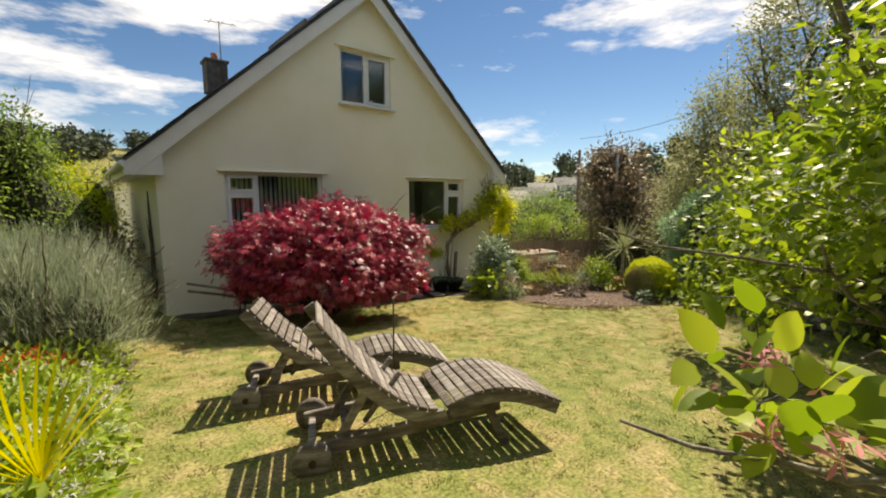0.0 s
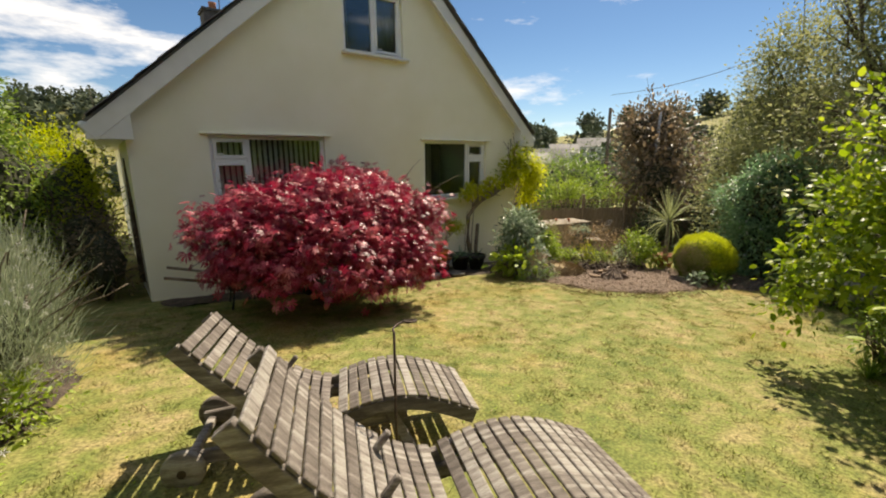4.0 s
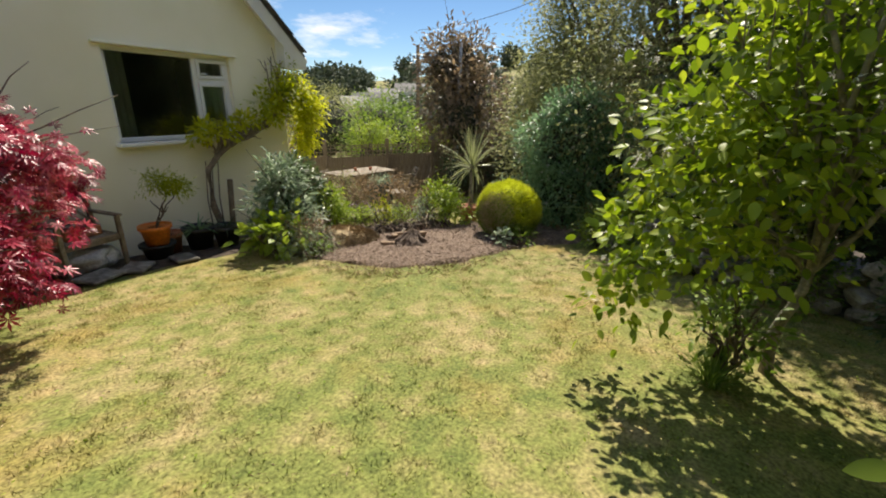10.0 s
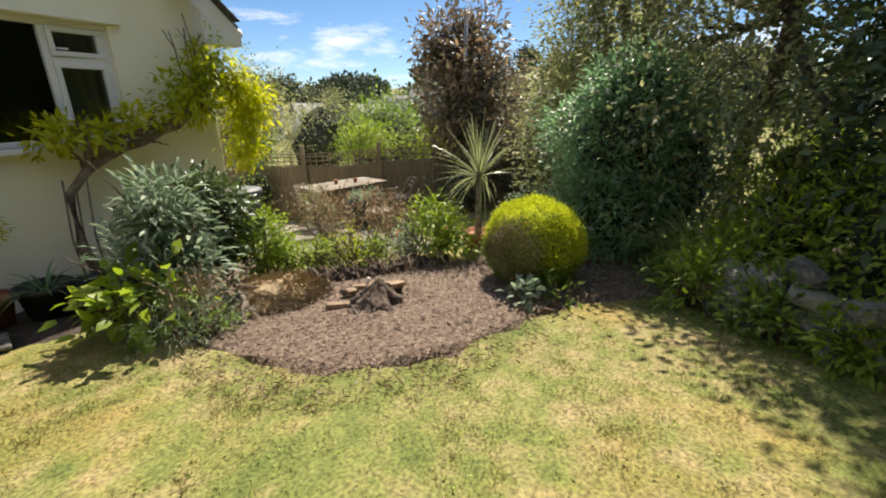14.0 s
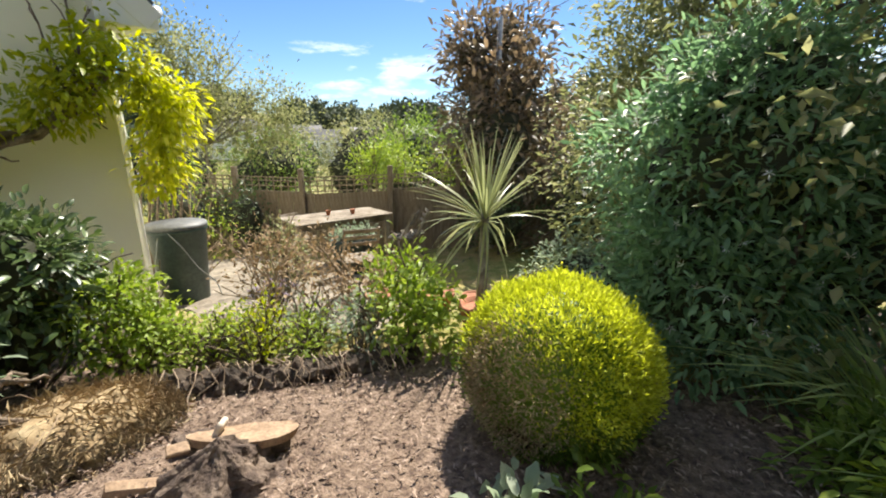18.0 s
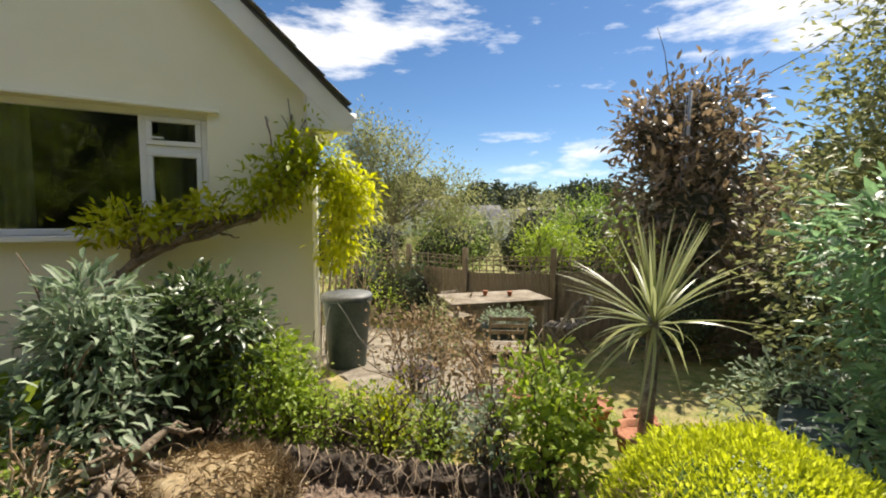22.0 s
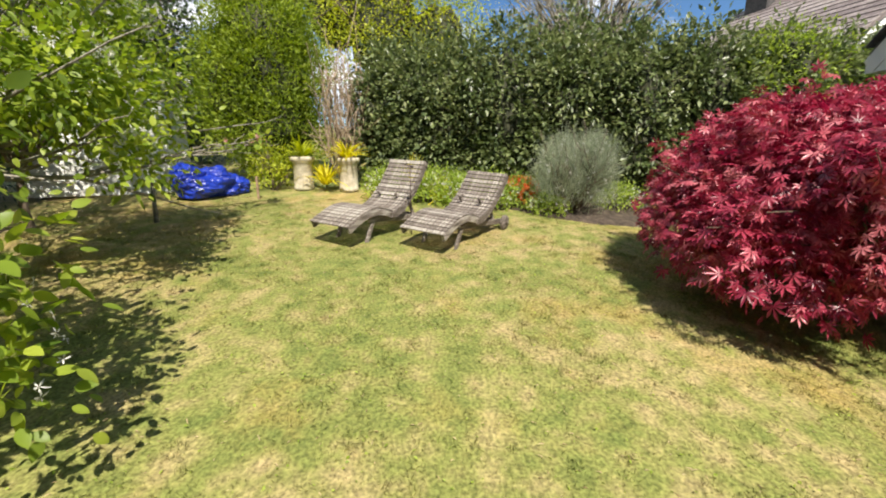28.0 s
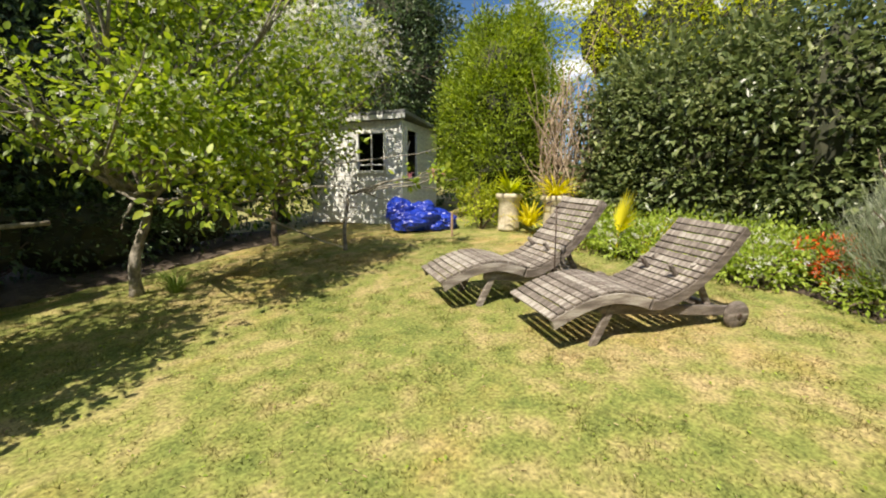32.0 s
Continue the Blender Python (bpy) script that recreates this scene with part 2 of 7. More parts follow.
# dark wall colour stands for the dimness of unlit interiors
ROOM = material("room_painted_dim", [(0.10, 0.095, 0.085), (0.15, 0.14, 0.125)], 1.5, 0.9)
TEAK = material("weathered_teak", [(0.12, 0.098, 0.082), (0.22, 0.185, 0.16), (0.42, 0.385, 0.34)], 5, 0.75, bump=0.6, bump_scale=50, fine=45, stretch=(1, 6, 6), objvar=0.25)
OLDWOOD = material("old_grey_wood", [(0.16, 0.12, 0.08), (0.26, 0.21, 0.15), (0.36, 0.31, 0.24)], 5, 0.8, bump=0.5, bump_scale=40, fine=40, objvar=0.2)
FENCEWOOD = material("fence_board", [(0.16, 0.115, 0.07), (0.22, 0.17, 0.115), (0.28, 0.225, 0.16)], 3, 0.85, bump=0.4, bump_scale=30, fine=30, stretch=(6, 6, 1), objvar=0.1)
BARK = material("brown_bark", [(0.07, 0.05, 0.035), (0.14, 0.105, 0.075), (0.22, 0.18, 0.135)], 14, 0.9, bump=0.9, bump_scale=45, fine=60)
GREYBARK = material("grey_bark", [(0.13, 0.115, 0.09), (0.24, 0.215, 0.175), (0.36, 0.33, 0.28)], 12, 0.9, bump=0.8, bump_scale=40, fine=50)
TWIG = material("dry_twig", [(0.18, 0.125, 0.08), (0.30, 0.22, 0.15), (0.42, 0.33, 0.24)], 9, 0.85, island=0.3)
IRON = material("rusty_iron", [(0.06, 0.045, 0.04), (0.13, 0.09, 0.07)], 30, 0.6, metal=0.6, fine=80)
TERRA = material("terracotta", [(0.32, 0.12, 0.06), (0.44, 0.18, 0.09)], 9, 0.8, bump=0.2, bump_scale=60, fine=40)
ORANGE = material("orange_pot", [(0.62, 0.17, 0.025), (0.75, 0.24, 0.04)], 6, 0.5, fine=30)
BLACKPOT = material("black_plastic", [(0.015, 0.015, 0.016), (0.035, 0.035, 0.035)], 12, 0.45)
STONEPOT = material("pale_cast_stone", [(0.38, 0.33, 0.24), (0.52, 0.46, 0.35), (0.60, 0.55, 0.44)], 8, 0.85, bump=0.4, bump_scale=50, fine=50)
STONE = material("garden_stone", [(0.15, 0.14, 0.12), (0.27, 0.25, 0.22), (0.38, 0.36, 0.31)], 6, 0.9, bump=0.7, bump_scale=25, fine=35, objvar=0.4)
WHITESTONE = material("white_stone", [(0.45, 0.45, 0.44), (0.62, 0.62, 0.60)], 6, 0.8, bump=0.6, bump_scale=14, fine=30)
SOIL = material("dark_soil", [(0.035, 0.025, 0.018), (0.075, 0.055, 0.04), (0.12, 0.09, 0.065)], 9, 0.95, bump=1.0, bump_scale=30, fine=50)
MULCH = material("wood_chip", [(0.13, 0.085, 0.06), (0.26, 0.18, 0.135), (0.42, 0.32, 0.25)], 10, 0.9, island=0.5, fine=60)
MULCHBED = material("chip_bed", [(0.10, 0.065, 0.048), (0.20, 0.14, 0.10), (0.30, 0.22, 0.165)], 22, 0.95, bump=1.0, bump_scale=60, fine=90)
STRAW = material("dry_clippings", [(0.27, 0.19, 0.10), (0.41, 0.31, 0.175), (0.55, 0.44, 0.275)], 12, 0.9, island=0.4, fine=70)
CUTWOOD = material("fresh_cut_wood", [(0.24, 0.155, 0.095), (0.40, 0.28, 0.18)], 8, 0.8, bump=0.4, bump_scale=40, fine=40)
PALECHIP = material("pale_split_wood", [(0.55, 0.47, 0.38), (0.68, 0.60, 0.50)], 9, 0.8, fine=40)
TWIST = material("wisteria_bark", [(0.13, 0.095, 0.065), (0.23, 0.175, 0.125), (0.34, 0.27, 0.20)], 16, 0.9, bump=0.8, bump_scale=50, fine=50)
ROTWOOD = material("rotten_wood", [(0.05, 0.035, 0.03), (0.12, 0.085, 0.065), (0.22, 0.165, 0.125)], 10, 0.95, bump=1.0, bump_scale=35, fine=60)
BINGREEN = material("bin_plastic", [(0.035, 0.06, 0.055), (0.06, 0.09, 0.082)], 5, 0.5, fine=30)
BINLID = material("bin_lid", [(0.10, 0.105, 0.105), (0.17, 0.175, 0.175)], 6, 0.55, fine=30)
TARP = material("blue_tarpaulin", [(0.006, 0.018, 0.22), (0.012, 0.045, 0.42)], 5, 0.35, bump=0.5, bump_scale=12)
TURQ = material("turquoise_plastic", [(0.05, 0.30, 0.38), (0.08, 0.40, 0.48)], 5, 0.4)
SHEDWHITE = material("shed_white", [(0.62, 0.62, 0.60), (0.76, 0.76, 0.74)], 3, 0.6, fine=25, objvar=0.15)
PAVING = material("terrace_paving", [(0.16, 0.135, 0.10), (0.26, 0.22, 0.17), (0.34, 0.30, 0.24)], 5, 0.9, bump=0.3, bump_scale=30, fine=30)
STEEL = material("grey_steel_pole", [(0.30, 0.32, 0.33), (0.42, 0.44, 0.45)], 8, 0.45, metal=0.5)
GREYMETAL = material("barrow_metal", [(0.05, 0.055, 0.05), (0.10, 0.105, 0.10)], 8, 0.5, metal=0.4, fine=30)
LAWN = lawn_material("lawn_turf")
BLADES = lawn_material("lawn_blades", 0.8, 0.55)
# the last, palest pink puts the sky's sheen on glossy leaves into the colour
L_MAPLE = leaf_material("maple_leaf", [(0.10, 0.006, 0.018), (0.24, 0.016, 0.045), (0.42, 0.055, 0.095), (0.60, 0.20, 0.23)], 0.36, 0.28, spec=0.55, clump=2.6)
L_APPLE = leaf_material("apple_leaf", [(0.085, 0.14, 0.02), (0.21, 0.29, 0.035), (0.41, 0.47, 0.07)], 0.42, 0.45)
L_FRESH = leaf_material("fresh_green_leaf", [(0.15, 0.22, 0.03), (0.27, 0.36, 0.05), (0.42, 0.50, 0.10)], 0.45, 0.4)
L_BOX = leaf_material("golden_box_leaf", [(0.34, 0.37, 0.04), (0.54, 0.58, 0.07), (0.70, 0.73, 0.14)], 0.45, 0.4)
L_BOXDRY = leaf_material("scorched_box_leaf", [(0.24, 0.19, 0.11), (0.40, 0.33, 0.20), (0.55, 0.47, 0.31)], 0.7, 0.2)
L_DARK = leaf_material("dark_evergreen_leaf", [(0.03, 0.05, 0.02), (0.06, 0.10, 0.035), (0.12, 0.17, 0.06)], 0.4, 0.25, spec=0.5)
L_LAUREL = leaf_material("glossy_laurel_leaf", [(0.04, 0.07, 0.025), (0.08, 0.125, 0.04), (0.16, 0.21, 0.08)], 0.34, 0.2, spec=0.5)
L_HEDGE = leaf_material("hedge_leaf", [(0.045, 0.065, 0.022), (0.09, 0.125, 0.042), (0.165, 0.205, 0.075), (0.29, 0.32, 0.14)], 0.36, 0.28, spec=0.6, clump=2.2)
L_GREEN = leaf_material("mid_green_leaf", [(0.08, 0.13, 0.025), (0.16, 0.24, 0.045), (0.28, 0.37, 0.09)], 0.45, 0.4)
L_BLUE = leaf_material("blue_green_leaf", [(0.10, 0.18, 0.09), (0.19, 0.31, 0.155), (0.31, 0.45, 0.25)], 0.36, 0.45, spec=0.55)
L_SILVER = leaf_material("silver_leaf", [(0.16, 0.22, 0.14), (0.31, 0.38, 0.26), (0.50, 0.56, 0.43)], 0.55, 0.42)
L_ROSEMARY = leaf_material("rosemary_leaf", [(0.15, 0.185, 0.11), (0.28, 0.32, 0.21), (0.44, 0.47, 0.36)], 0.6, 0.4)
L_LIME = leaf_material("lime_leaf", [(0.19, 0.24, 0.02), (0.35, 0.40, 0.03), (0.53, 0.54, 0.06)], 0.5, 0.42)
L_OLIVE = leaf_material("olive_leaf", [(0.13, 0.145, 0.06), (0.24, 0.255, 0.11), (0.38, 0.375, 0.20)], 0.5, 0.45, clump=0.8)
L_BROWN = leaf_material("bronze_leaf", [(0.08, 0.075, 0.05), (0.17, 0.13, 0.085), (0.32, 0.235, 0.15)], 0.4, 0.3, clump=1.0)
L_CORD = leaf_material("cordyline_leaf", [(0.16, 0.19, 0.08), (0.30, 0.33, 0.16), (0.46, 0.47, 0.28)], 0.35, 0.3)
L_REED = leaf_material("long_grass_leaf", [(0.26, 0.36, 0.12), (0.40, 0.50, 0.20), (0.54, 0.62, 0.32)], 0.4, 0.5, spec=0.5)
L_WIST = leaf_material("wisteria_leaf", [(0.26, 0.29, 0.025), (0.46, 0.48, 0.04), (0.66, 0.64, 0.10)], 0.45, 0.52)
L_SAGE = leaf_material("sage_leaf", [(0.09, 0.14, 0.08), (0.22, 0.29, 0.18), (0.46, 0.52, 0.40)], 0.5, 0.35)
L_YELLOW = leaf_material("yellow_palm_leaf", [(0.36, 0.36, 0.02), (0.55, 0.50, 0.03), (0.68, 0.58, 0.05)], 0.4, 0.4)
L_DRY = leaf_material("dry_shrub_leaf", [(0.20, 0.14, 0.07), (0.34, 0.24, 0.14), (0.46, 0.34, 0.22)], 0.8, 0.2)
L_PETAL = leaf_material("white_petal", [(0.62, 0.60, 0.58), (0.80, 0.78, 0.76)], 0.6, 0.3)
L_PINK = leaf_material("pink_petal", [(0.62, 0.22, 0.28), (0.78, 0.42, 0.45)], 0.6, 0.35)
L_LILAC = leaf_material("lilac_petal", [(0.36, 0.26, 0.48), (0.55, 0.45, 0.66)], 0.6, 0.3)
L_FLAME = leaf_material("orange_petal", [(0.62, 0.07, 0.015), (0.80, 0.17, 0.03)], 0.6, 0.3)
L_FAR = leaf_material("far_wood_leaf", [(0.035, 0.05, 0.03), (0.07, 0.09, 0.05), (0.12, 0.14, 0.08)], 0.8, 0.1, clump=0.15)
L_YEW = leaf_material("conifer_leaf", [(0.10, 0.15, 0.02), (0.20, 0.27, 0.03), (0.34, 0.41, 0.05)], 0.5, 0.4)
# near-black tone stands for the shade deep among leaves and twigs
CORE = material("inner_leaf_shade", [(0.03, 0.034, 0.018), (0.06, 0.062, 0.035)], 6, 0.95)

# ---- builders ----
RNG = np.random.default_rng(7)


def lie(x, y):
    """The height of the garden's ground."""
    return 0.8627 - 0.09647 * x - 0.03102 * y + 0.00068 * x * x + 0.00181 * x * y - 0.00496 * y * y


def raw_mesh(name, verts, faces, smooth=False):
    """A mesh from arrays: faces all of one size, or a list of such arrays."""
    me = bpy.data.meshes.new(name)
    groups = [np.asarray(f, dtype=np.int32) for f in (faces if isinstance(faces, list) else [faces]) if len(f)]
    verts = np.asarray(verts, dtype=np.float32)
    me.vertices.add(len(verts))
    me.vertices.foreach_set("co", verts.ravel())
    loops = np.concatenate([g.ravel() for g in groups])
    sizes = np.concatenate([np.full(len(g), g.shape[1], dtype=np.int32) for g in groups])
    me.loops.add(len(loops))
    me.loops.foreach_set("vertex_index", loops)
    me.polygons.add(len(sizes))
    me.polygons.foreach_set("loop_start", np.concatenate([[0], np.cumsum(sizes)[:-1]]).astype(np.int32))
    if smooth:
        me.polygons.foreach_set("use_smooth", np.ones(len(sizes), dtype=bool))
    me.update(calc_edges=True)
    return me


def bm_mesh(name, bm):
    me = bpy.data.meshes.new(name)
    bm.normal_update()
    bm.to_mesh(me)
    bm.free()
    return me


def part(name, shape, mat, parent=None, label="", m=None):
    """Links a bmesh or a mesh as one object, under a thing or a part."""
    me = bm_mesh(name, shape) if isinstance(shape, bmesh.types.BMesh) else shape
    if mat and not me.materials:
        me.materials.append(mat)
    ob = new(name, me)
    if parent:
        ob.parent = parent
    if m is not None:
        ob.matrix_basis = m
    if label:
        ob["label"] = label
    return ob


def thing(name, m, label, category, group="", kind=""):
    ob = new(name)
    ob.empty_display_size = 0.1
    ob.matrix_basis = m
    return tagged(ob, label, category, group, kind)


def box(bm, c, s, rot=None, bevel=0.0):
    """Adds a block of size s at c, turned by rot, with its edges eased."""
    r = bmesh.ops.create_cube(bm, size=1.0)
    mat = Matrix.Translation(c) @ (rot.to_4x4() if rot else Matrix()) @ Matrix.Diagonal((*s, 1))
    bmesh.ops.transform(bm, matrix=mat, verts=r["verts"])
    if bevel:
        es = list({e for v in r["verts"] for e in v.link_edges})
        bmesh.ops.bevel(bm, geom=es, offset=bevel, segments=1, affect="EDGES", profile=0.5)
    return bm


def block(c, s, rot=None, bevel=0.006):
    return box(bmesh.new(), c, s, rot, bevel)


def tube(path, radii, sides=7, wobble=0.0, rng=RNG):
    """Arrays of a tube along a path; the ends are closed by a point."""
    p = np.asarray(path, dtype=float)
    r = np.broadcast_to(np.asarray(radii, dtype=float), (len(p),))
    t = np.gradient(p, axis=0)
    t /= np.linalg.norm(t, axis=1)[:, None] + 1e-9
    ref = np.array([0.0, 0.0, 1.0]) if abs(t[:, 2]).mean() < 0.8 else np.array([1.0, 0.0, 0.0])
    a = np.cross(t, ref)
    a /= np.linalg.norm(a, axis=1)[:, None] + 1e-9
    b = np.cross(t, a)
    ang = np.arange(sides) * 2 * np.pi / sides
    ring = p[:, None] + r[:, None, None] * (1 + wobble * rng.uniform(-1, 1, (len(p), sides)))[:, :, None] * (np.cos(ang)[None, :, None] * a[:, None] + np.sin(ang)[None, :, None] * b[:, None])
    v = np.concatenate([ring.reshape(-1, 3), p[:1] - t[:1] * r[0] * 0.3, p[-1:] + t[-1:] * r[-1] * 0.3])
    i = np.arange(len(p) - 1)[:, None] * sides
    j, k = np.arange(sides)[None, :], (np.arange(sides)[None, :] + 1) % sides
    quads = np.stack([i + j, i + k, i + sides + k, i + sides + j], -1).reshape(-1, 4)
    n0, last = len(p) * sides, (len(p) - 1) * sides
    jj, kk = np.arange(sides), (np.arange(sides) + 1) % sides
    tris = np.concatenate([np.stack([kk, jj, np.full(sides, n0)], -1), np.stack([last + jj, last + kk, np.full(sides, n0 + 1)], -1)])
    return v, quads, tris


def join(pieces):
    """Joins arrays of (verts, quads, tris)."""
    vs, qs, ts, o = [], [], [], 0
    for v, q, t in pieces:
        vs.append(v), qs.append(np.asarray(q).reshape(-1, 4) + o), ts.append(np.asarray(t).reshape(-1, 3) + o)
        o += len(v)
    return np.concatenate(vs), [np.concatenate(qs).astype(int), np.concatenate(ts).astype(int)]


def tubes_mesh(name, paths, sides=6, wobble=0.08):
    v, f = join([tube(p, r, sides, wobble) for p, r in paths])
    return raw_mesh(name, v, f, smooth=True)


def lathe(profile, sides=24):
    """A turned shape from (radius, height) pairs."""
    bm, rings = bmesh.new(), []
    for r, z in profile:
        rings.append([bm.verts.new((r * math.cos(a), r * math.sin(a), z)) for a in (2 * math.pi * i / sides for i in range(sides))])
    for p, q in zip(rings, rings[1:]):
        for i in range(sides):
            bm.faces.new((p[i], p[(i + 1) % sides], q[(i + 1) % sides], q[i]))
    bm.faces.new(rings[0][::-1])
    bm.faces.new(rings[-1])
    for f in bm.faces:
        f.smooth = len(f.verts) == 4
    return bm


def unit(v):
    return v / (np.linalg.norm(v, axis=-1, keepdims=True) + 1e-9)


# a leaf's outline in (along, across, up): points, quads, triangles
FOLD = (np.array([(0, 0, 0), (0.45, 0.5, 0.12), (1, 0, -0.05), (0.45, -0.5, 0.12)]), np.zeros((0, 4), int), np.array([(0, 2, 1), (0, 3, 2)]))
OVAL = (np.array([(0, 0, 0), (0.22, 0.36, 0.06), (0.25, 0, 0), (0.22, -0.36, 0.06), (0.62, 0.42, 0.04), (0.64, 0, -0.03), (0.62, -0.42, 0.04), (1, 0, -0.16)]),
        np.array([(1, 2, 5, 4), (2, 3, 6, 5)]), np.array([(0, 2, 1), (0, 3, 2), (4, 5, 7), (5, 6, 7)]))


def broad(n=6):
    """A broad leaf with a smooth outline, folded along its midrib."""
    v, q, t = [(0, 0, 0)], [], []
    for i in range(1, n):
        u = i / n
        w = 0.5 * math.sin(math.pi * u ** 0.8) ** 0.75
        v += [(u, w, 0.07 * w - 0.10 * u * u), (u, 0, -0.10 * u * u), (u, -w, 0.07 * w - 0.10 * u * u)]
        if i > 1:
            k = 3 * i - 2
            q += [(k - 3, k - 2, k + 1, k), (k - 2, k - 1, k + 2, k + 1)]
    v.append((1, 0, -0.13))
    k = 3 * (n - 1) - 2
    t = [(0, 2, 1), (0, 3, 2), (k, k + 1, k + 3), (k + 1, k + 2, k + 3)]
    return np.array(v), np.array(q), np.array(t)


BROAD = broad()


def palmate(lobes=7, spread=250.0):
    v, t = [(0, 0, 0)], []
    for i in range(lobes):
        a = radians((i / (lobes - 1) - 0.5) * spread)
        n = 1.0 - 0.42 * abs(i / (lobes - 1) - 0.5) * 2
        for d, w in ((0.55, 0.11), (1.0, 0.0), (0.55, -0.11)):
            v.append((n * d * math.cos(a) - w * math.sin(a), n * d * math.sin(a) + w * math.cos(a), -0.25 * n * d * d))
        k = len(v) - 3
        t += [(0, k + 1, k), (0, k + 2, k + 1)]
    return np.array(v), np.zeros((0, 4), int), np.array(t)


PALMATE = palmate()
STAR = palmate(5, 288.0)
NEEDLE = (np.array([(0, 0.12, 0), (0, -0.12, 0), (1, 0, 0.1)]), np.zeros((0, 4), int), np.array([(0, 1, 2)]))


def strap(n=5, bend=0.9):
    """A long arching blade."""
    v, q = [], []
    for i in range(n + 1):
        u = i / n
        w = 0.5 * (1 - u) ** 0.6 * (0.5 + min(1, 3 * u) * 0.5) + 0.01
        v += [(u * (1 - 0.25 * bend * u), w, -bend * 0.5 * u * u), (u * (1 - 0.25 * bend * u), -w, -bend * 0.5 * u * u)]
        if i:
            q.append((2 * i - 2, 2 * i - 1, 2 * i + 1, 2 * i))
    return np.array(v), np.array(q), np.zeros((0, 3), int)


def scatter(name, at, along, up, length, width, kind):
    """One mesh of many leaves: places, directions, faces' up, lengths and widths."""
    base, quads, tris = kind
    n, k = len(at), len(base)
    a = unit(np.asarray(along, dtype=float))
    s = unit(np.cross(up, a))
    u = np.cross(a, s)
    le, wi = np.broadcast_to(length, (n,)), np.broadcast_to(width, (n,))
    v = at[:, None] + a[:, None] * (base[None, :, 0:1] * le[:, None, None]) + s[:, None] * (base[None, :, 1:2] * wi[:, None, None]) + u[:, None] * (base[None, :, 2:3] * le[:, None, None])
    o = (np.arange(n) * k)[:, None, None]
    return raw_mesh(name, v.reshape(-1, 3), [(quads[None] + o).reshape(-1, 4), (tris[None] + o).reshape(-1, 3)])


def shell(rng, n, blobs, thick=0.25, low=-1.0, facing=None):
    """Points and outward ways in the outer layer of some ellipsoids (centre, radii, share)."""
    share = np.array([b[2] for b in blobs], dtype=float)
    pick = rng.choice(len(blobs), n, p=share / share.sum())
    c, r = np.array([b[0] for b in blobs], dtype=float)[pick], np.array([b[1] for b in blobs], dtype=float)[pick]
    d = unit(rng.normal(size=(n, 3)))
    d[:, 2] = np.where(d[:, 2] < low, -d[:, 2], d[:, 2])
    if facing is not None:
        f = unit(np.array(facing, dtype=float))
        k = d @ f
        d = np.where((k < -0.25)[:, None], d - 2 * k[:, None] * f, d)
    lump = 1 + 0.13 * np.sin(5.1 * d[:, 0] + 2.3 * pick) * np.cos(4.3 * d[:, 1] + pick) + 0.09 * np.sin(9.7 * d[:, 2] + 6 * d[:, 0])
    q = lump * (1 - np.abs(rng.normal(0, thick, n)))
    return c + d * r * q[:, None], unit(d / r)


def leaves(name, rng, blobs, clumps, per, size, kind=FOLD, spread=0.12, aspect=0.5, thick=0.25, droop=0.2, low=-0.6, vary=0.35, facing=None):
    """Leaves in clumps round the outside of a crown, with gaps between the clumps."""
    cp, cd = shell(rng, clumps, blobs, thick, low, facing)
    i = np.repeat(np.arange(clumps), per)
    i = i[rng.random(len(i)) < rng.uniform(0.55, 1.0, clumps)[i]]
    n = len(i)
    off = rng.normal(0, 1, (n, 3)) * spread
    at = cp[i] + off
    along = unit(cd[i] * 0.6 + unit(off) * 0.8 + rng.normal(0, 0.5, (n, 3)) + np.array([0, 0, -droop]))
    up = unit(cd[i] * 0.5 + np.array([0, 0, 0.9]) + rng.normal(0, 0.45, (n, 3)))
    le = size * rng.uniform(1 - vary, 1 + vary, n)
    return scatter(name, at, along, up, le, le * aspect, kind)


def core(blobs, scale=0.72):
    """Lumpy solid masses within the leaves, standing for a dense bush's shaded inside."""
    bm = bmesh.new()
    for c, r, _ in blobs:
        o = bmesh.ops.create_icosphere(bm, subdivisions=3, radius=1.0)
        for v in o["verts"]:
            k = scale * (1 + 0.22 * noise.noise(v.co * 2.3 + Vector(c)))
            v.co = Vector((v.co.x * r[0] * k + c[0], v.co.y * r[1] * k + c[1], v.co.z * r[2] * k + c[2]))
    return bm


def limbs(rng, foot, tops, r0, bend=0.25, forks=0, tip=0.006, n=7):
    """Stems from a foot to the given tops, each bending on its way, some forked."""
    out = []
    foot = np.array(foot, dtype=float)
    for top in tops:
        top = np.array(top, dtype=float)
        u = np.linspace(0, 1, n)[:, None]
        mid = rng.normal(0, bend, 3) * np.linalg.norm(top - foot) * 0.4
        p = foot + (top - foot) * u + mid * np.sin(np.pi * u) + rng.normal(0, 0.015, (n, 3)) * np.minimum(1, 3 * u)
        out.append((p, np.linspace(r0, tip, n)))
        for _ in range(forks):
            k = rng.integers(n // 3, n - 1)
            e = p[k] + (top - foot) * rng.uniform(0.2, 0.45) + rng.normal(0, 0.28, 3) * np.linalg.norm(top - foot) * 0.5
            w = np.linspace(0, 1, 5)[:, None]
            out.append((p[k] + (e - p[k]) * w + rng.normal(0, 0.02, (5, 3)) * w, np.linspace(r0 * (1 - k / n) * 0.7 + tip, tip * 0.7, 5)))
    return out


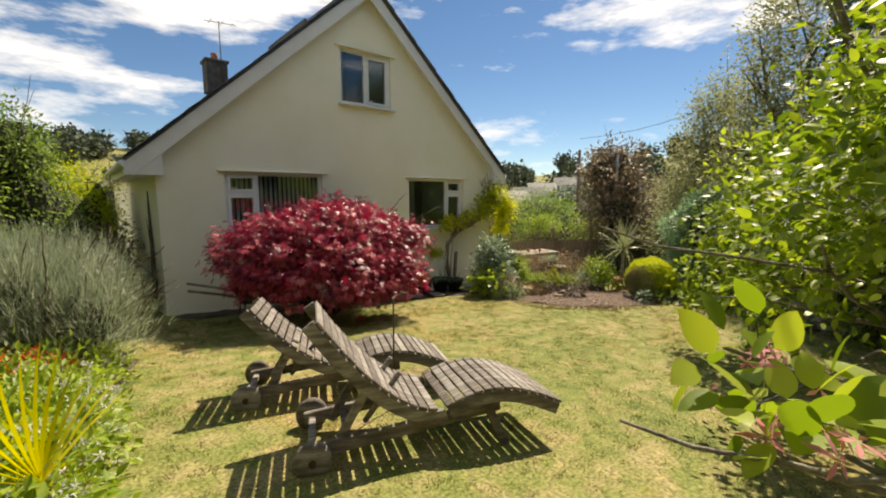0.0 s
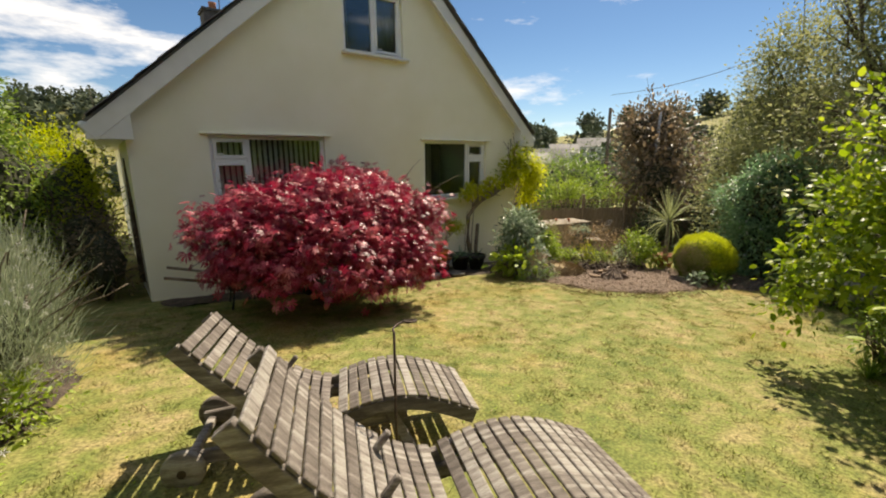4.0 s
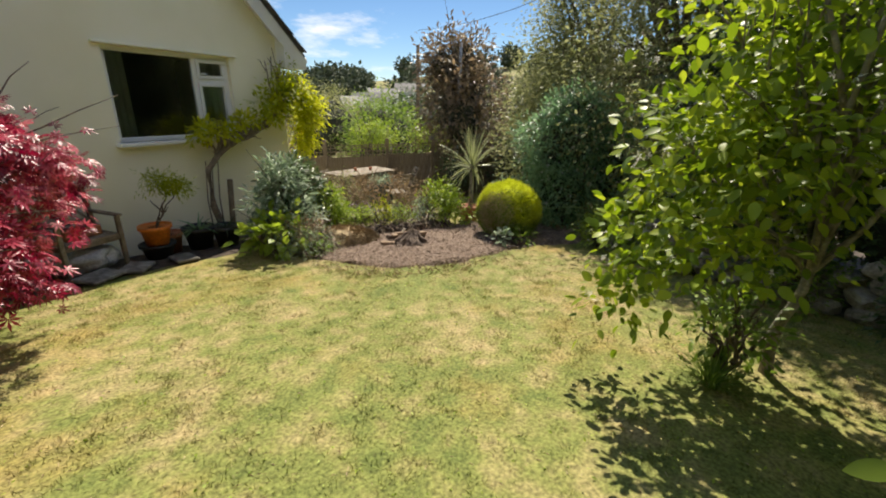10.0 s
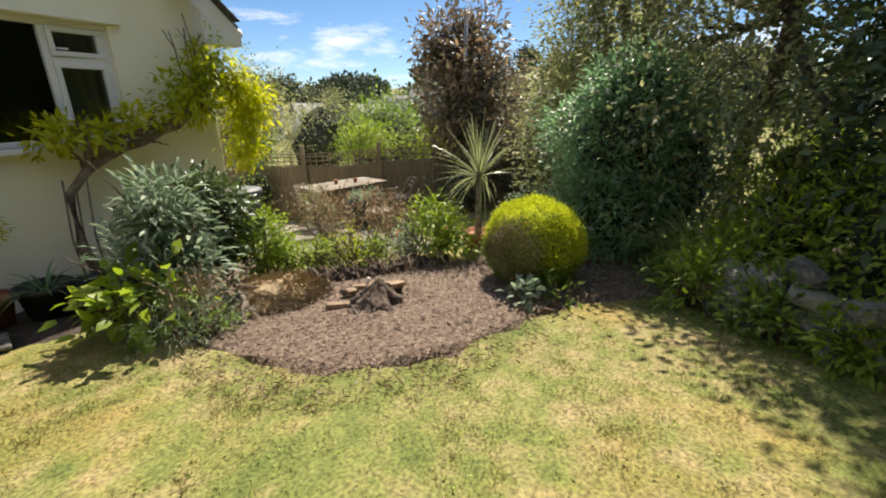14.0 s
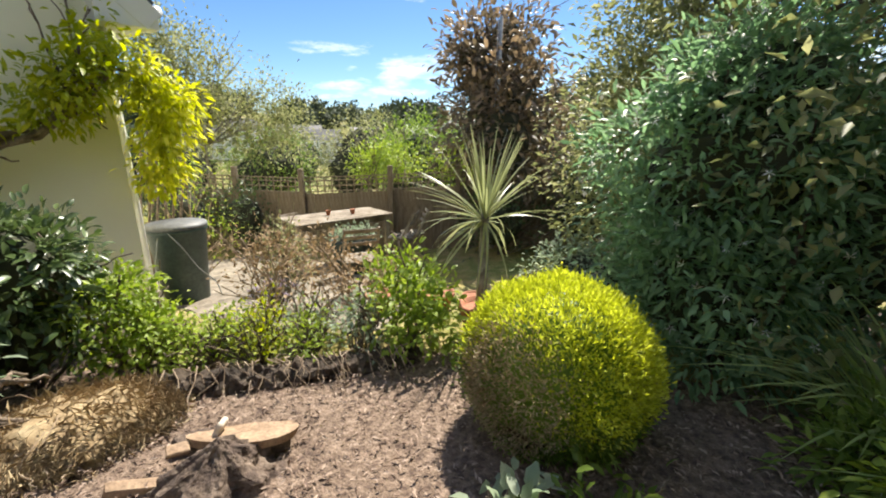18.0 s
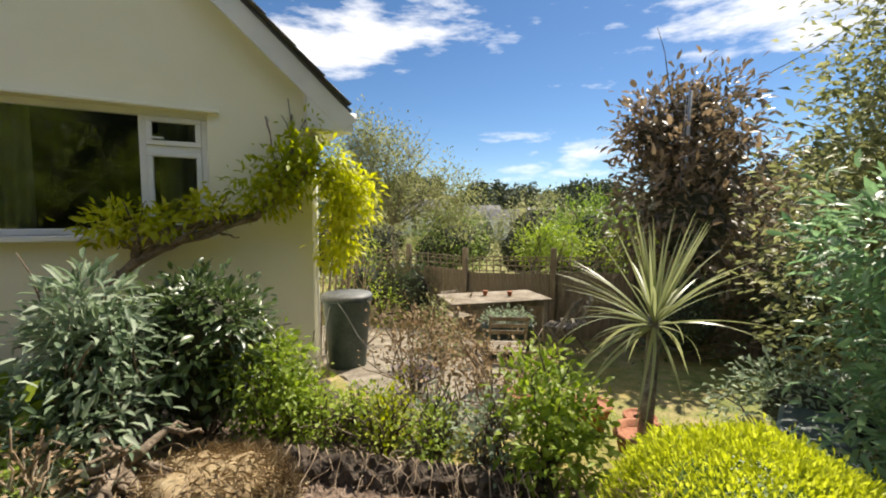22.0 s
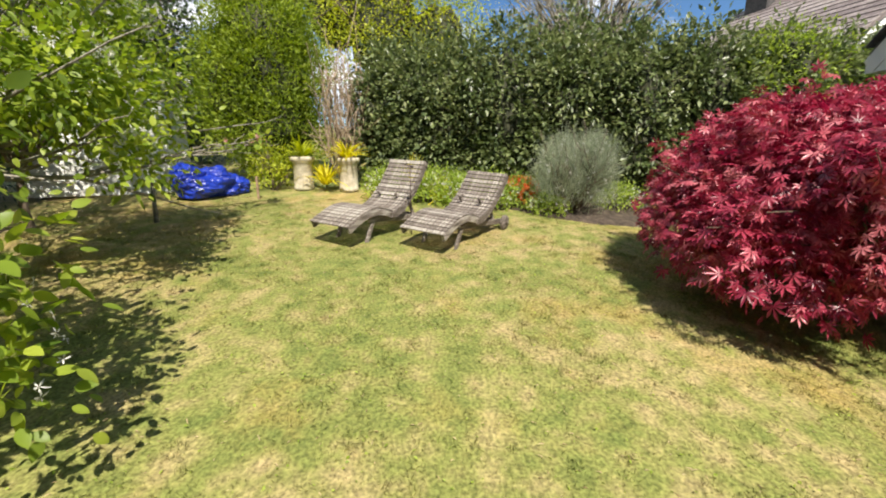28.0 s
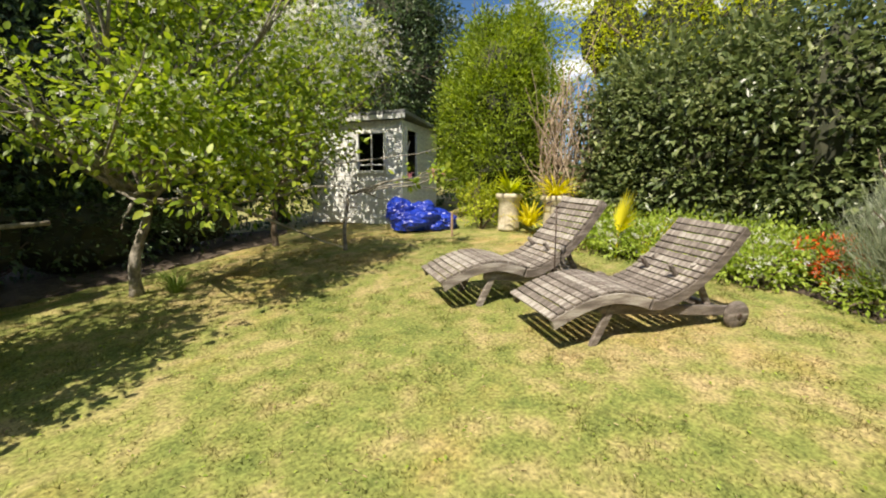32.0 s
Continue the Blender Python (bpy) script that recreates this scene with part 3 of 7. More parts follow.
def shrub(name, x, y, blobs, leaf, mat, label, category="shrub", clumps=60, per=40, size=0.06, spread=0.1, aspect=0.5, stems=5, r0=0.015, inner=0.0, barkmat=None, thick=0.25, droop=0.15, low=-0.6, seed=1, z=None, group="", kind="", flowers=None, vary=0.35, facing=None, dense=2.0):
    """A bush on the ground: stems, leaves in clumps, and its flowers. blobs are in metres from its foot."""
    rng = np.random.default_rng(seed)
    t = thing(name, pose(x, y, lie(x, y) if z is None else z), label, category, group, kind)
    tops, _ = shell(rng, stems, blobs, 0.2, 0.0)
    part("stem", tubes_mesh("stems", limbs(rng, (0, 0, -0.03), tops, r0, forks=2), 5), barkmat or BARK, t)
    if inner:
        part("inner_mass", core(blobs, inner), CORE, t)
    part("foliage", leaves("foliage", rng, blobs, int(clumps * dense), per, size, leaf, spread, aspect, thick, droop, low, vary, facing), mat, t)
    if flowers:
        fm, count, fsize, fname = flowers
        at, d = shell(rng, count, blobs, 0.04, -0.3)
        tagged(part(fname, scatter(fname, at * 1.02, unit(d + rng.normal(0, 0.5, d.shape)), d, fsize, fsize, STAR), fm, t), kind="stuff")
    return t


def tree(name, x, y, blobs, leaf, mat, label, foot, r0, clumps, per, size, spread, seed=1, bark=None, branches=14, aspect=0.5, thick=0.35, droop=0.2, low=-0.7, category="tree", blossom=None, inner=0.0, z=None, forks=3, vary=0.35, facing=None, dense=1.0):
    """A tree: a tapered trunk that forks into limbs, and a crown of leaves in clumps."""
    rng = np.random.default_rng(seed)
    zz = lie(x, y) if z is None else z
    t = thing(name, pose(x, y, zz), label, category)
    f = np.array(foot, dtype=float)
    n = 8
    u = np.linspace(0, 1, n)[:, None]
    p = f * u + np.array([0.05, 0.04, 0]) * np.sin(u * 5) * f[2]
    p[0, 2] -= 0.1
    flare = np.linspace(r0, r0 * 0.62, n)
    flare[0] *= 1.35
    part("trunk", tubes_mesh("trunk", [(p, flare)], 10, 0.1), bark or BARK, t)
    tops, _ = shell(rng, branches, blobs, 0.3, -0.3)
    part("branch_structure", tubes_mesh("limbs", limbs(rng, p[-1], tops, r0 * 0.5, 0.2, forks, 0.005), 6), bark or BARK, t)
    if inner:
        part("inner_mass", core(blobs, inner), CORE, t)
    part("crown", leaves("crown", rng, blobs, int(clumps * dense), per, size, leaf, spread, aspect, thick, droop, low, vary, facing), mat, t)
    if blossom:
        fm, count, fsize = blossom
        at, d = shell(rng, count, blobs, 0.12, -0.4)
        tagged(part("blossom", scatter("blossom", at, unit(d + rng.normal(0, 0.7, d.shape)), d, fsize, fsize, STAR), fm, t), kind="stuff")
    return t


# ---- the ground: one sheet from the lawn to the far valley ----
def far_lie(x, y):
    """Garden slope near by, a lower terrace beyond the bed, then the valley and the hill beyond."""
    g = lie(min(max(x, -6), 11), min(max(y, -5), 11))
    d = math.hypot(max(0, x - 11, -6 - x), max(0, y - 11, -5 - y))
    g -= 0.06 * max(0, min(x, 16) - 11)
    if d > 6:
        g -= min(9, (d - 6) * 0.11)
    if d > 60:
        g += 0.20 * (min(d, 230) - 60) * (0.82 + 0.18 * math.sin(math.atan2(y, x) * 5 + 0.5))
    return g


def stations(a, b, near0, near1, step):
    mid = list(np.arange(near0, near1 + 1e-6, step))
    lo, hi, s = [near0], [near1], step
    while lo[-1] > a or hi[-1] < b:
        s *= 1.33
        lo.append(max(a, lo[-1] - s)), hi.append(min(b, hi[-1] + s))
    return sorted(set(lo + mid + hi))


def terrain():
    xs, ys = stations(-320, 320, -4, 12, 0.25), stations(-320, 320, -4, 10, 0.25)
    v = np.array([(x, y, far_lie(x, y) + 0.012 * noise.noise(Vector((x * 1.7, y * 1.7, 0)))) for x in xs for y in ys])
    n = len(ys)
    i, j = np.meshgrid(np.arange(len(xs) - 1), np.arange(n - 1), indexing="ij")
    k = (i * n + j).ravel()
    return raw_mesh("ground", v, np.stack([k, k + n, k + n + 1, k + 1], -1), smooth=True)


ground = part("ground", terrain(), LAWN)
tagged(ground, "sunlit mown lawn with green and straw-coloured patches", "lawn", kind="structure")

BED = [(7.15, 5.72), (7.2, 5.05), (7.52, 4.62), (7.9, 4.36), (8.38, 4.22), (8.9, 4.08), (9.35, 3.78), (9.8, 3.3), (10.1, 3.0), (10.5, 2.8), (11.0, 3.4), (10.9, 4.6), (10.5, 5.4), (9.8, 6.0), (9.2, 6.7), (8.7, 7.6), (7.6, 8.0), (7.3, 7.0), (7.1, 6.3)]
STRIP = [(1.3, 8.8), (1.5, 8.1), (3.0, 7.9), (4.4, 7.75), (6.2, 7.6), (7.3, 7.4), (9.3, 8.0), (9.3, 8.8)]


def patch(name, outline, mat, lift, ragged=0.06, step=0.12, label="", category=""):
    """A bed laid into the lawn: a sheet over the ground with a ragged edge."""
    bm = bmesh.new()
    pts = []
    for a, b in zip(outline, outline[1:] + outline[:1]):
        k = max(1, int(math.dist(a, b) / step))
        for i in range(k):
            x, y = a[0] + (b[0] - a[0]) * i / k, a[1] + (b[1] - a[1]) * i / k
            pts.append((x + random.uniform(-ragged, ragged), y + random.uniform(-ragged, ragged)))
    f = bm.faces.new([bm.verts.new((x, y, 0)) for x, y in pts])
    bmesh.ops.triangulate(bm, faces=[f])
    for _ in range(3):
        bmesh.ops.subdivide_edges(bm, edges=[e for e in bm.edges if e.calc_length() > 0.3], cuts=1)
        bmesh.ops.triangulate(bm, faces=bm.faces[:])
    for v in bm.verts:
        edge = any(e.is_boundary for e in v.link_edges)
        v.co.z = far_lie(v.co.x, v.co.y) + (0.0 if edge else lift * (0.8 + 0.5 * noise.noise(Vector((v.co.x * 4, v.co.y * 4, 3)))))
    return tagged(part(name, bm, mat), label, category, kind="structure")


mulch_bed = patch("mulch_bed", BED, MULCHBED, 0.05, 0.05, label="bed of brown wood-chip mulch round a cut stump", category="mulch bed")
border = patch("border_soil", STRIP, SOIL, 0.04, label="dark soil border along the shaded house wall", category="soil bed")
left_bed = patch("flower_bed", [(0.1, 2.6), (0.2, 4.4), (0.5, 4.9), (0.7, 5.5), (0.5, 6.4), (-0.1, 7.4), (-0.6, 8.4), (-2.4, 8.8), (-3.2, 6), (-3.2, 1.4), (-1.6, 1.6)], SOIL, 0.04, label="flower bed of dark soil below the hedge", category="soil bed")
raised_bed = patch("shrub_bed", [(10.6, 3.3), (9.75, 2.75), (9.05, 2.15), (8.75, 1.35), (8.0, 0.4), (6.6, -0.5), (4.6, -1.0), (2.6, -2.1), (1.6, -3.5), (4, -5), (9, -4), (13, -1), (14, 3.0)], SOIL, 0.05, label="shaded soil below the boundary shrubs", category="soil bed")
terrace = patch("terrace_paving", [(9.5, 8.2), (10.2, 6.5), (11.0, 6.5), (11.8, 8.2), (12.4, 9.6), (12.2, 11.6), (10.0, 12.6), (9.4, 10.5)], PAVING, 0.04, label="pale gravelled terrace below the garden table", category="paving")

# ---- the house ----
WX0, WX1, WY, EAVE, RIDGE_X, RIDGE, BACK = 1.3, 9.18, 8.79, 2.72, 5.25, 6.55, 20.6
HALF = 4.32  # from the ridge to an eave
SLOPE = (RIDGE - EAVE) / HALF
house = thing("house", pose(5.3, 8.8, 0), "cream rendered gabled house with a dark slate roof", "house")


def hp(name, shape, mat, label="", parent=None):
    """A part of the house, given in the garden's own metres."""
    ob = part(name, shape, mat, parent or house, label)
    if parent is None:
        ob.matrix_parent_inverse = house.matrix_basis.inverted()
    return ob


def roof_z(x):
    return RIDGE - SLOPE * abs(x - RIDGE_X)


WINDOWS = {"big": (2.32, 4.17, 1.02, 2.55), "right": (6.36, 8.15, 1.31, 2.53), "upper": (4.65, 5.89, 4.05, 5.165)}


def gable_wall(y0, y1, holes):
    bm = bmesh.new()
    xs = sorted({WX0, WX1, RIDGE_X} | {x for h in holes for x in h[:2]})
    for a, b in zip(xs, xs[1:]):
        cut = sorted((h for h in holes if h[0] <= a and h[1] >= b), key=lambda h: h[2])
        z, spans = -0.9, []
        for h in cut:
            spans.append((z, h[2], None))
            z = h[3]
        spans.append((z, None, None))
        for lo, hi, _ in spans:
            ta, tb = (hi, hi) if hi is not None else (roof_z(a) - 0.14, roof_z(b) - 0.14)
            v = [bm.verts.new(c) for c in ((a, y0, lo), (b, y0, lo), (b, y0, tb), (a, y0, ta), (a, y1, lo), (b, y1, lo), (b, y1, tb), (a, y1, ta))]
            for f in ((0, 1, 2, 3), (5, 4, 7, 6), (4, 0, 3, 7), (1, 5, 6, 2), (3, 2, 6, 7), (4, 5, 1, 0)):
                bm.faces.new([v[i] for i in f])
    # weld the cells into one wall and drop the faces between them
    bmesh.ops.remove_doubles(bm, verts=bm.verts[:], dist=0.0005)
    bm.verts.index_update()
    seen = {}
    for f in bm.faces:
        seen.setdefault(tuple(sorted(v.index for v in f.verts)), []).append(f)
    inner = [f for fs in seen.values() if len(fs) > 1 for f in fs]
    bmesh.ops.delete(bm, geom=inner, context="FACES_ONLY")
    return bm


hp("gable_wall", gable_wall(WY, WY + 0.28, list(WINDOWS.values())), RENDER, "smooth cream render")
hp("back_wall", gable_wall(BACK - 0.28, BACK, []), RENDER)
for x, nm in ((WX0 + 0.14, "side_wall"), (WX1 - 0.14, "side_wall")):
    hp(nm, block((x, (WY + BACK) / 2, 0.86), (0.28, BACK - WY - 0.57, 3.5), bevel=0), RENDER)
hp("plinth", block((WX1 - 0.985, WY - 0.008, -0.6), (1.99, 0.03, 0.62), bevel=0.004), PLINTH, "grey painted plinth")
# roof slopes and slates
for side in (-1, 1):
    ln = math.hypot(HALF, RIDGE - EAVE)
    rot = Euler((0, side * math.atan(SLOPE), 0)).to_matrix()
    mid = (RIDGE_X + side * HALF / 2, (WY - 0.24 + BACK + 0.3) / 2, (RIDGE + EAVE) / 2 - 0.07)
    slope = hp("roof_slope", block(mid, (ln, BACK - WY + 0.50, 0.09), rot, 0), SLATE, "roof covered in dark grey slates")
    rows, cols = 15, 9
    sl = bm_mesh("slate", block((0, 0, 0), (0.40, 0.44, 0.014), None, 0.003))
    sl.materials.append(SLATE)
    rest = []
    for r in range(rows):
        s = (r + 0.45) / rows * ln
        for c in range(27):
            yy = WY - 0.08 + (c + (0.5 if r % 2 else 0)) * 0.455
            half = r % 2 and c == 0
            if yy > BACK:
                continue
            px, pz = RIDGE_X + side * HALF * s / ln, RIDGE - (RIDGE - EAVE) * s / ln
            m = Matrix.Translation((px, yy, pz + 0.0)) @ (Euler((random.uniform(-.01, .01), side * (math.atan(SLOPE) - 0.035), random.uniform(-.01, .01))).to_matrix().to_4x4()) @ Matrix.Translation((0, 0, 0.012 + random.uniform(0, 0.006)))
            if half:
                part("slate", sl, None, slope, "", Matrix.Translation((0, -0.345, 0)) @ m @ Matrix.Diagonal((1, 0.5, 1, 1)))
            if c < cols:
                part("slate", sl, None, slope, "", m)
            else:
                rest.append(m)
    if rest:
        base = np.array([(x, y, z) for x in (-0.2, 0.2) for y in (-0.22, 0.22) for z in (-0.007, 0.007)])
        vv, qq = [], []
        for i, m in enumerate(rest):
            a = np.array(m)
            vv.append(base @ a[:3, :3].T + a[:3, 3])
            qq += [[8 * i + k for k in f] for f in ((1, 5, 7, 3), (0, 2, 6, 4), (0, 4, 5, 1), (2, 3, 7, 6), (0, 1, 3, 2), (4, 6, 7, 5))]
        tagged(hp("slate_courses", raw_mesh("slate_courses", np.concatenate(vv), np.array(qq)), SLATE), kind="stuff")
hp("ridge_tiles", tubes_mesh("ridge_tiles", [([(RIDGE_X, y, RIDGE + 0.0) for y in np.arange(WY - 0.24, BACK + 0.3, 0.45)], 0.10)], 8, 0.05), SLATE)
# white barge boards, boxed eaves
for side in (-1, 1):
    rot = Euler((0, side * math.atan(SLOPE), 0)).to_matrix()
    ln = math.hypot(HALF, RIDGE - EAVE)
    hp("barge_board", block((RIDGE_X + side * HALF / 2, WY - 0.21, (RIDGE + EAVE) / 2 - 0.20), (ln + 0.02, 0.03, 0.22), rot), WHITE, "white painted barge board")
    hp("verge_soffit", block((RIDGE_X + side * HALF / 2, WY - 0.10, (RIDGE + EAVE) / 2 - 0.19), (ln - 0.25, 0.19, 0.02), rot, 0.002), WHITE)
    ex = RIDGE_X + side * HALF
    eb = bmesh.new()
    ev = [eb.verts.new((ex - side * a, y, EAVE + z)) for y in (WY - 0.218, WY - 0.002) for a, z in ((-0.04, -0.27), (0.46, -0.27), (0.46, 0.22), (-0.04, -0.18))]
    for f in ((0, 1, 2, 3), (7, 6, 5, 4), (0, 4, 5, 1), (1, 5, 6, 2), (2, 6, 7, 3), (3, 7, 4, 0)):
        eb.faces.new([ev[i] for i in f])
    bmesh.ops.recalc_face_normals(eb, faces=eb.faces[:])
    hp("eave_box", eb, WHITE, "white boxed eave end")
    hp("fascia", block((ex - side * 0.03, (WY + BACK) / 2, EAVE - 0.16), (0.03, BACK - WY - 0.01, 0.2)), WHITE)
    hp("eave_soffit", block((ex - side * 0.2, (WY + BACK) / 2, EAVE - 0.25), (0.33, BACK - WY - 0.02, 0.02), bevel=0.002), WHITE)
    g = [(ex + side * 0.05, y, EAVE - 0.10) for y in np.linspace(WY - 0.18, BACK, 10)]
    hp("gutter", tubes_mesh("gutter", [(g, 0.055)], 8, 0), WHITE)
# chimney with its pot and an aerial
chim = hp("chimney", block((4.8, 19.6, 6.72), (0.75, 0.75, 1.15), None, 0.01), BRICK, "brick chimney stack, coloured dark for its shaded face")
hp("chimney_cap", block((4.8, 19.6, 7.33), (0.86, 0.86, 0.10), None, 0.01), BRICK)
pot = lathe([(0.14, 7.7), (0.12, 7.95), (0.14, 8.0), (0.11, 8.0)], 12)
bmesh.ops.translate(pot, verts=pot.verts, vec=(4.8, 19.6, -0.33))
hp("chimney_pot", pot, TERRA)
hp("aerial", tubes_mesh("aerial", [([(4.95, 19.2, 6.2), (4.95, 19.2, 8.8)], 0.02), ([(4.45, 19.3, 8.75), (5.55, 19.1, 8.75)], 0.014), ([(4.65, 19.0, 8.75), (4.65, 19.5, 8.75)], 0.01), ([(5.05, 18.95, 8.75), (5.05, 19.45, 8.75)], 0.01), ([(5.4, 18.9, 8.75), (5.4, 19.3, 8.75)], 0.01)], 5, 0), IRON, "thin television aerial")


def window(key, panes, label, sill=True):
    """A white window: outer frame, mullions, panes, lintel drip and sill. panes are (x0, x1, z0, z1, sash) in the opening."""
    x0, x1, z0, z1 = WINDOWS[key]
    w = hp("window", block(((x0 + x1) / 2, WY + 0.10, z0 + 0.03), (x1 - x0, 0.07, 0.06)), PVC, label)
    for c, s in ((((x0 + x1) / 2, WY + 0.10, z1 - 0.03), (x1 - x0, 0.07, 0.06)), ((x0 + 0.03, WY + 0.10, (z0 + z1) / 2), (0.06, 0.07, z1 - z0 - 0.121)), ((x1 - 0.03, WY + 0.10, (z0 + z1) / 2), (0.06, 0.07, z1 - z0 - 0.121))):
        part("window_frame", block(c, s), PVC, w)
    for a, b, c, d, sash in panes:
        if sash:
            f = 0.05
            for cc, s in ((((a + b) / 2, WY + 0.075, c + f / 2), (b - a, 0.06, f)), (((a + b) / 2, WY + 0.075, d - f / 2), (b - a, 0.06, f)), ((a + f / 2, WY + 0.075, (c + d) / 2), (f, 0.06, d - c - 2 * f)), ((b - f / 2, WY + 0.075, (c + d) / 2), (f, 0.06, d - c - 2 * f))):
                part("sash", block(cc, s), PVC, w)
            part("sash_handle", block((a + 0.1, WY + 0.035, c + 0.07), (0.10, 0.025, 0.02)), PVC, w)
            a, b, c, d = a + f, b - f, c + f, d - f
        p = part("pane", block(((a + b) / 2, WY + 0.10, (c + d) / 2), (b - a, 0.008, d - c), None, 0), GLASS, w)
        p.visible_shadow = False
    if sill:
        part("sill", block(((x0 + x1) / 2, WY - 0.03, z0 - 0.025), (x1 - x0 + 0.12, 0.20, 0.05)), PVC, w)
    part("lintel", block(((x0 + x1) / 2, WY - 0.03, z1 + 0.02), (x1 - x0 + 0.22, 0.07, 0.035)), RENDER, w)
    return w


w1 = window("right", [(6.42, 7.56, 1.37, 2.47, 0), (7.62, 8.09, 2.19, 2.47, 1), (7.62, 8.09, 1.37, 2.13, 1)], "white framed window with one opening side light")
part("mullion", block((7.59, WY + 0.10, 1.92), (0.06, 0.07, 1.10)), PVC, w1)
part("transom", block((7.855, WY + 0.10, 2.16), (0.47, 0.07, 0.06)), PVC, w1)
w2 = window("big", [(2.38, 2.86, 2.19, 2.49, 1), (2.38, 2.86, 1.08, 2.13, 1), (2.92, 4.11, 1.08, 2.49, 0)], "white framed window with vertical blinds behind")
part("mullion", block((2.89, WY + 0.10, 1.785), (0.06, 0.07, 1.41)), PVC, w2)
part("transom", block((2.62, WY + 0.10, 2.16), (0.47, 0.07, 0.06)), PVC, w2)
w3 = window("upper", [(4.71, 5.24, 4.11, 5.105, 0), (5.30, 5.83, 4.11, 5.105, 1)], "small white bedroom window in the gable")
part("mullion", block((5.27, WY + 0.10, 4.608), (0.06, 0.07, 0.994)), PVC, w3)


def folds(x0, x1, z0, z1, y, n, depth):
    """A hanging cloth in folds."""
    bm, last = bmesh.new(), None
    for i in range(n * 6 + 1):
        u = i / (n * 6)
        x, yy = x0 + (x1 - x0) * u, y + depth * math.sin(u * n * 2 * math.pi)
        pair = bm.verts.new((x, yy, z0)), bm.verts.new((x, yy * 0.7 + y * 0.3, z1))
        if last:
            f = bm.faces.new((last[0], pair[0], pair[1], last[1]))
            f.smooth = True
        last = pair
    r = bmesh.ops.solidify(bm, geom=bm.faces[:], thickness=0.006)
    return bm


# added boxes behind the windows, their gloom put into the colour
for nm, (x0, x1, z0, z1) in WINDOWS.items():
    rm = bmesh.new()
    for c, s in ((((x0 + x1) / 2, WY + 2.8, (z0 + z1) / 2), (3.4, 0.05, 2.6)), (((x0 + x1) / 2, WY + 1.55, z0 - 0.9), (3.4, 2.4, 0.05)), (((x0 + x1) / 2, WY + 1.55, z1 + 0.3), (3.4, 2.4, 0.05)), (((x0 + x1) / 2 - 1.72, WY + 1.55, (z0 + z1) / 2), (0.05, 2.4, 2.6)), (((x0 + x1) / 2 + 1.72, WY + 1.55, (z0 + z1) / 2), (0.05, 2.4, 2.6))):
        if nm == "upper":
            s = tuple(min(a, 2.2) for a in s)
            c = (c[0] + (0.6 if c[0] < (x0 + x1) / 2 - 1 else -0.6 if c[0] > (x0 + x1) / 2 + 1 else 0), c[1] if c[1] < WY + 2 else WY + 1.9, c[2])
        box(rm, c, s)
    hp("room_lining", rm, ROOM, "room lining behind the glass, coloured dark to look unlit")
hp("curtain", folds(6.38, 6.72, 1.2, 2.56, WY + 0.26, 4, 0.03), CURTAIN, "pale drawn-back curtain")
hp("curtain", folds(7.70, 8.16, 1.2, 2.56, WY + 0.26, 4, 0.03), CURTAIN, "pale drawn-back curtain")
hp("curtain", folds(4.68, 4.85, 3.95, 5.15, WY + 0.26, 2, 0.03), CURTAIN)
hp("curtain", folds(5.45, 5.85, 3.95, 5.15, WY + 0.26, 4, 0.03), CURTAIN)
bl = bm_mesh("blind_slat", block((0, 0, 0), (0.088, 0.004, 1.48), None, 0))
bl.materials.append(BLIND)
for i in range(20):
    o = hp("blind_slat", bl, None)
    o.matrix_basis = Matrix.Translation((2.40 + 0.088 * i, WY + 0.21, 1.79)) @ Euler((0, 0, radians(42 + random.uniform(-3, 3)))).to_matrix().to_4x4()
# dead climber on the side wall, and the cable on the front
hp("dead_climber", tubes_mesh("dead_climber", [([(1.27, 9.75, 0.2), (1.265, 9.72, 0.9), (1.27, 9.78, 1.5), (1.265, 9.7, 2.2)], np.array([0.05, 0.04, 0.028, 0.01])), ([(1.27, 9.76, 0.8), (1.265, 9.95, 1.3), (1.265, 10.3, 1.7)], np.array([0.02, 0.012, 0.004])), ([(1.27, 9.74, 1.2), (1.265, 9.6, 1.6), (1.265, 9.62, 1.95)], np.array([0.016, 0.01, 0.004]))], 5), BARK, "dead climber clinging to the wall")
hp("wall_cable", tubes_mesh("wall_cable", [([(8.66, WY - 0.012, 0.25), (8.8, WY - 0.012, -0.05), (8.95, WY - 0.012, -0.35), (9.05, WY - 0.012, -0.5)], 0.008)], 5, 0), BLACKPOT)
hp("wall_cable", tubes_mesh("wall_cable", [([(8.98, WY - 0.012, 2.62), (8.96, WY - 0.012, 2.3), (8.99, WY - 0.012, 2.0)], 0.007)], 5, 0), BLACKPOT)
hp("downpipe", tubes_mesh("downpipe", [([(9.23, WY + 0.1, 2.5), (9.23, WY + 0.1, 1.0), (9.23, WY + 0.1, -0.55)], 0.035)], 10, 0), WHITE, "white downpipe at the corner")

# ---- two sun loungers on the lawn ----
RISE = 0.57  # how far a lounger's head stands above its seat


def back_curve(u):
    """Height of the bed of a lounger above the grass, from the head (0) to the foot (1.6)."""
    if u < 0.74:
        k = u / 0.74
        return 0.31 + RISE * (1 - k) ** 1.75
    k = (u - 0.74) / 0.86
    return 0.31 + 0.115 * math.sin(k * math.pi * 0.98) * (1 - 0.25 * k) - 0.05 * k * k


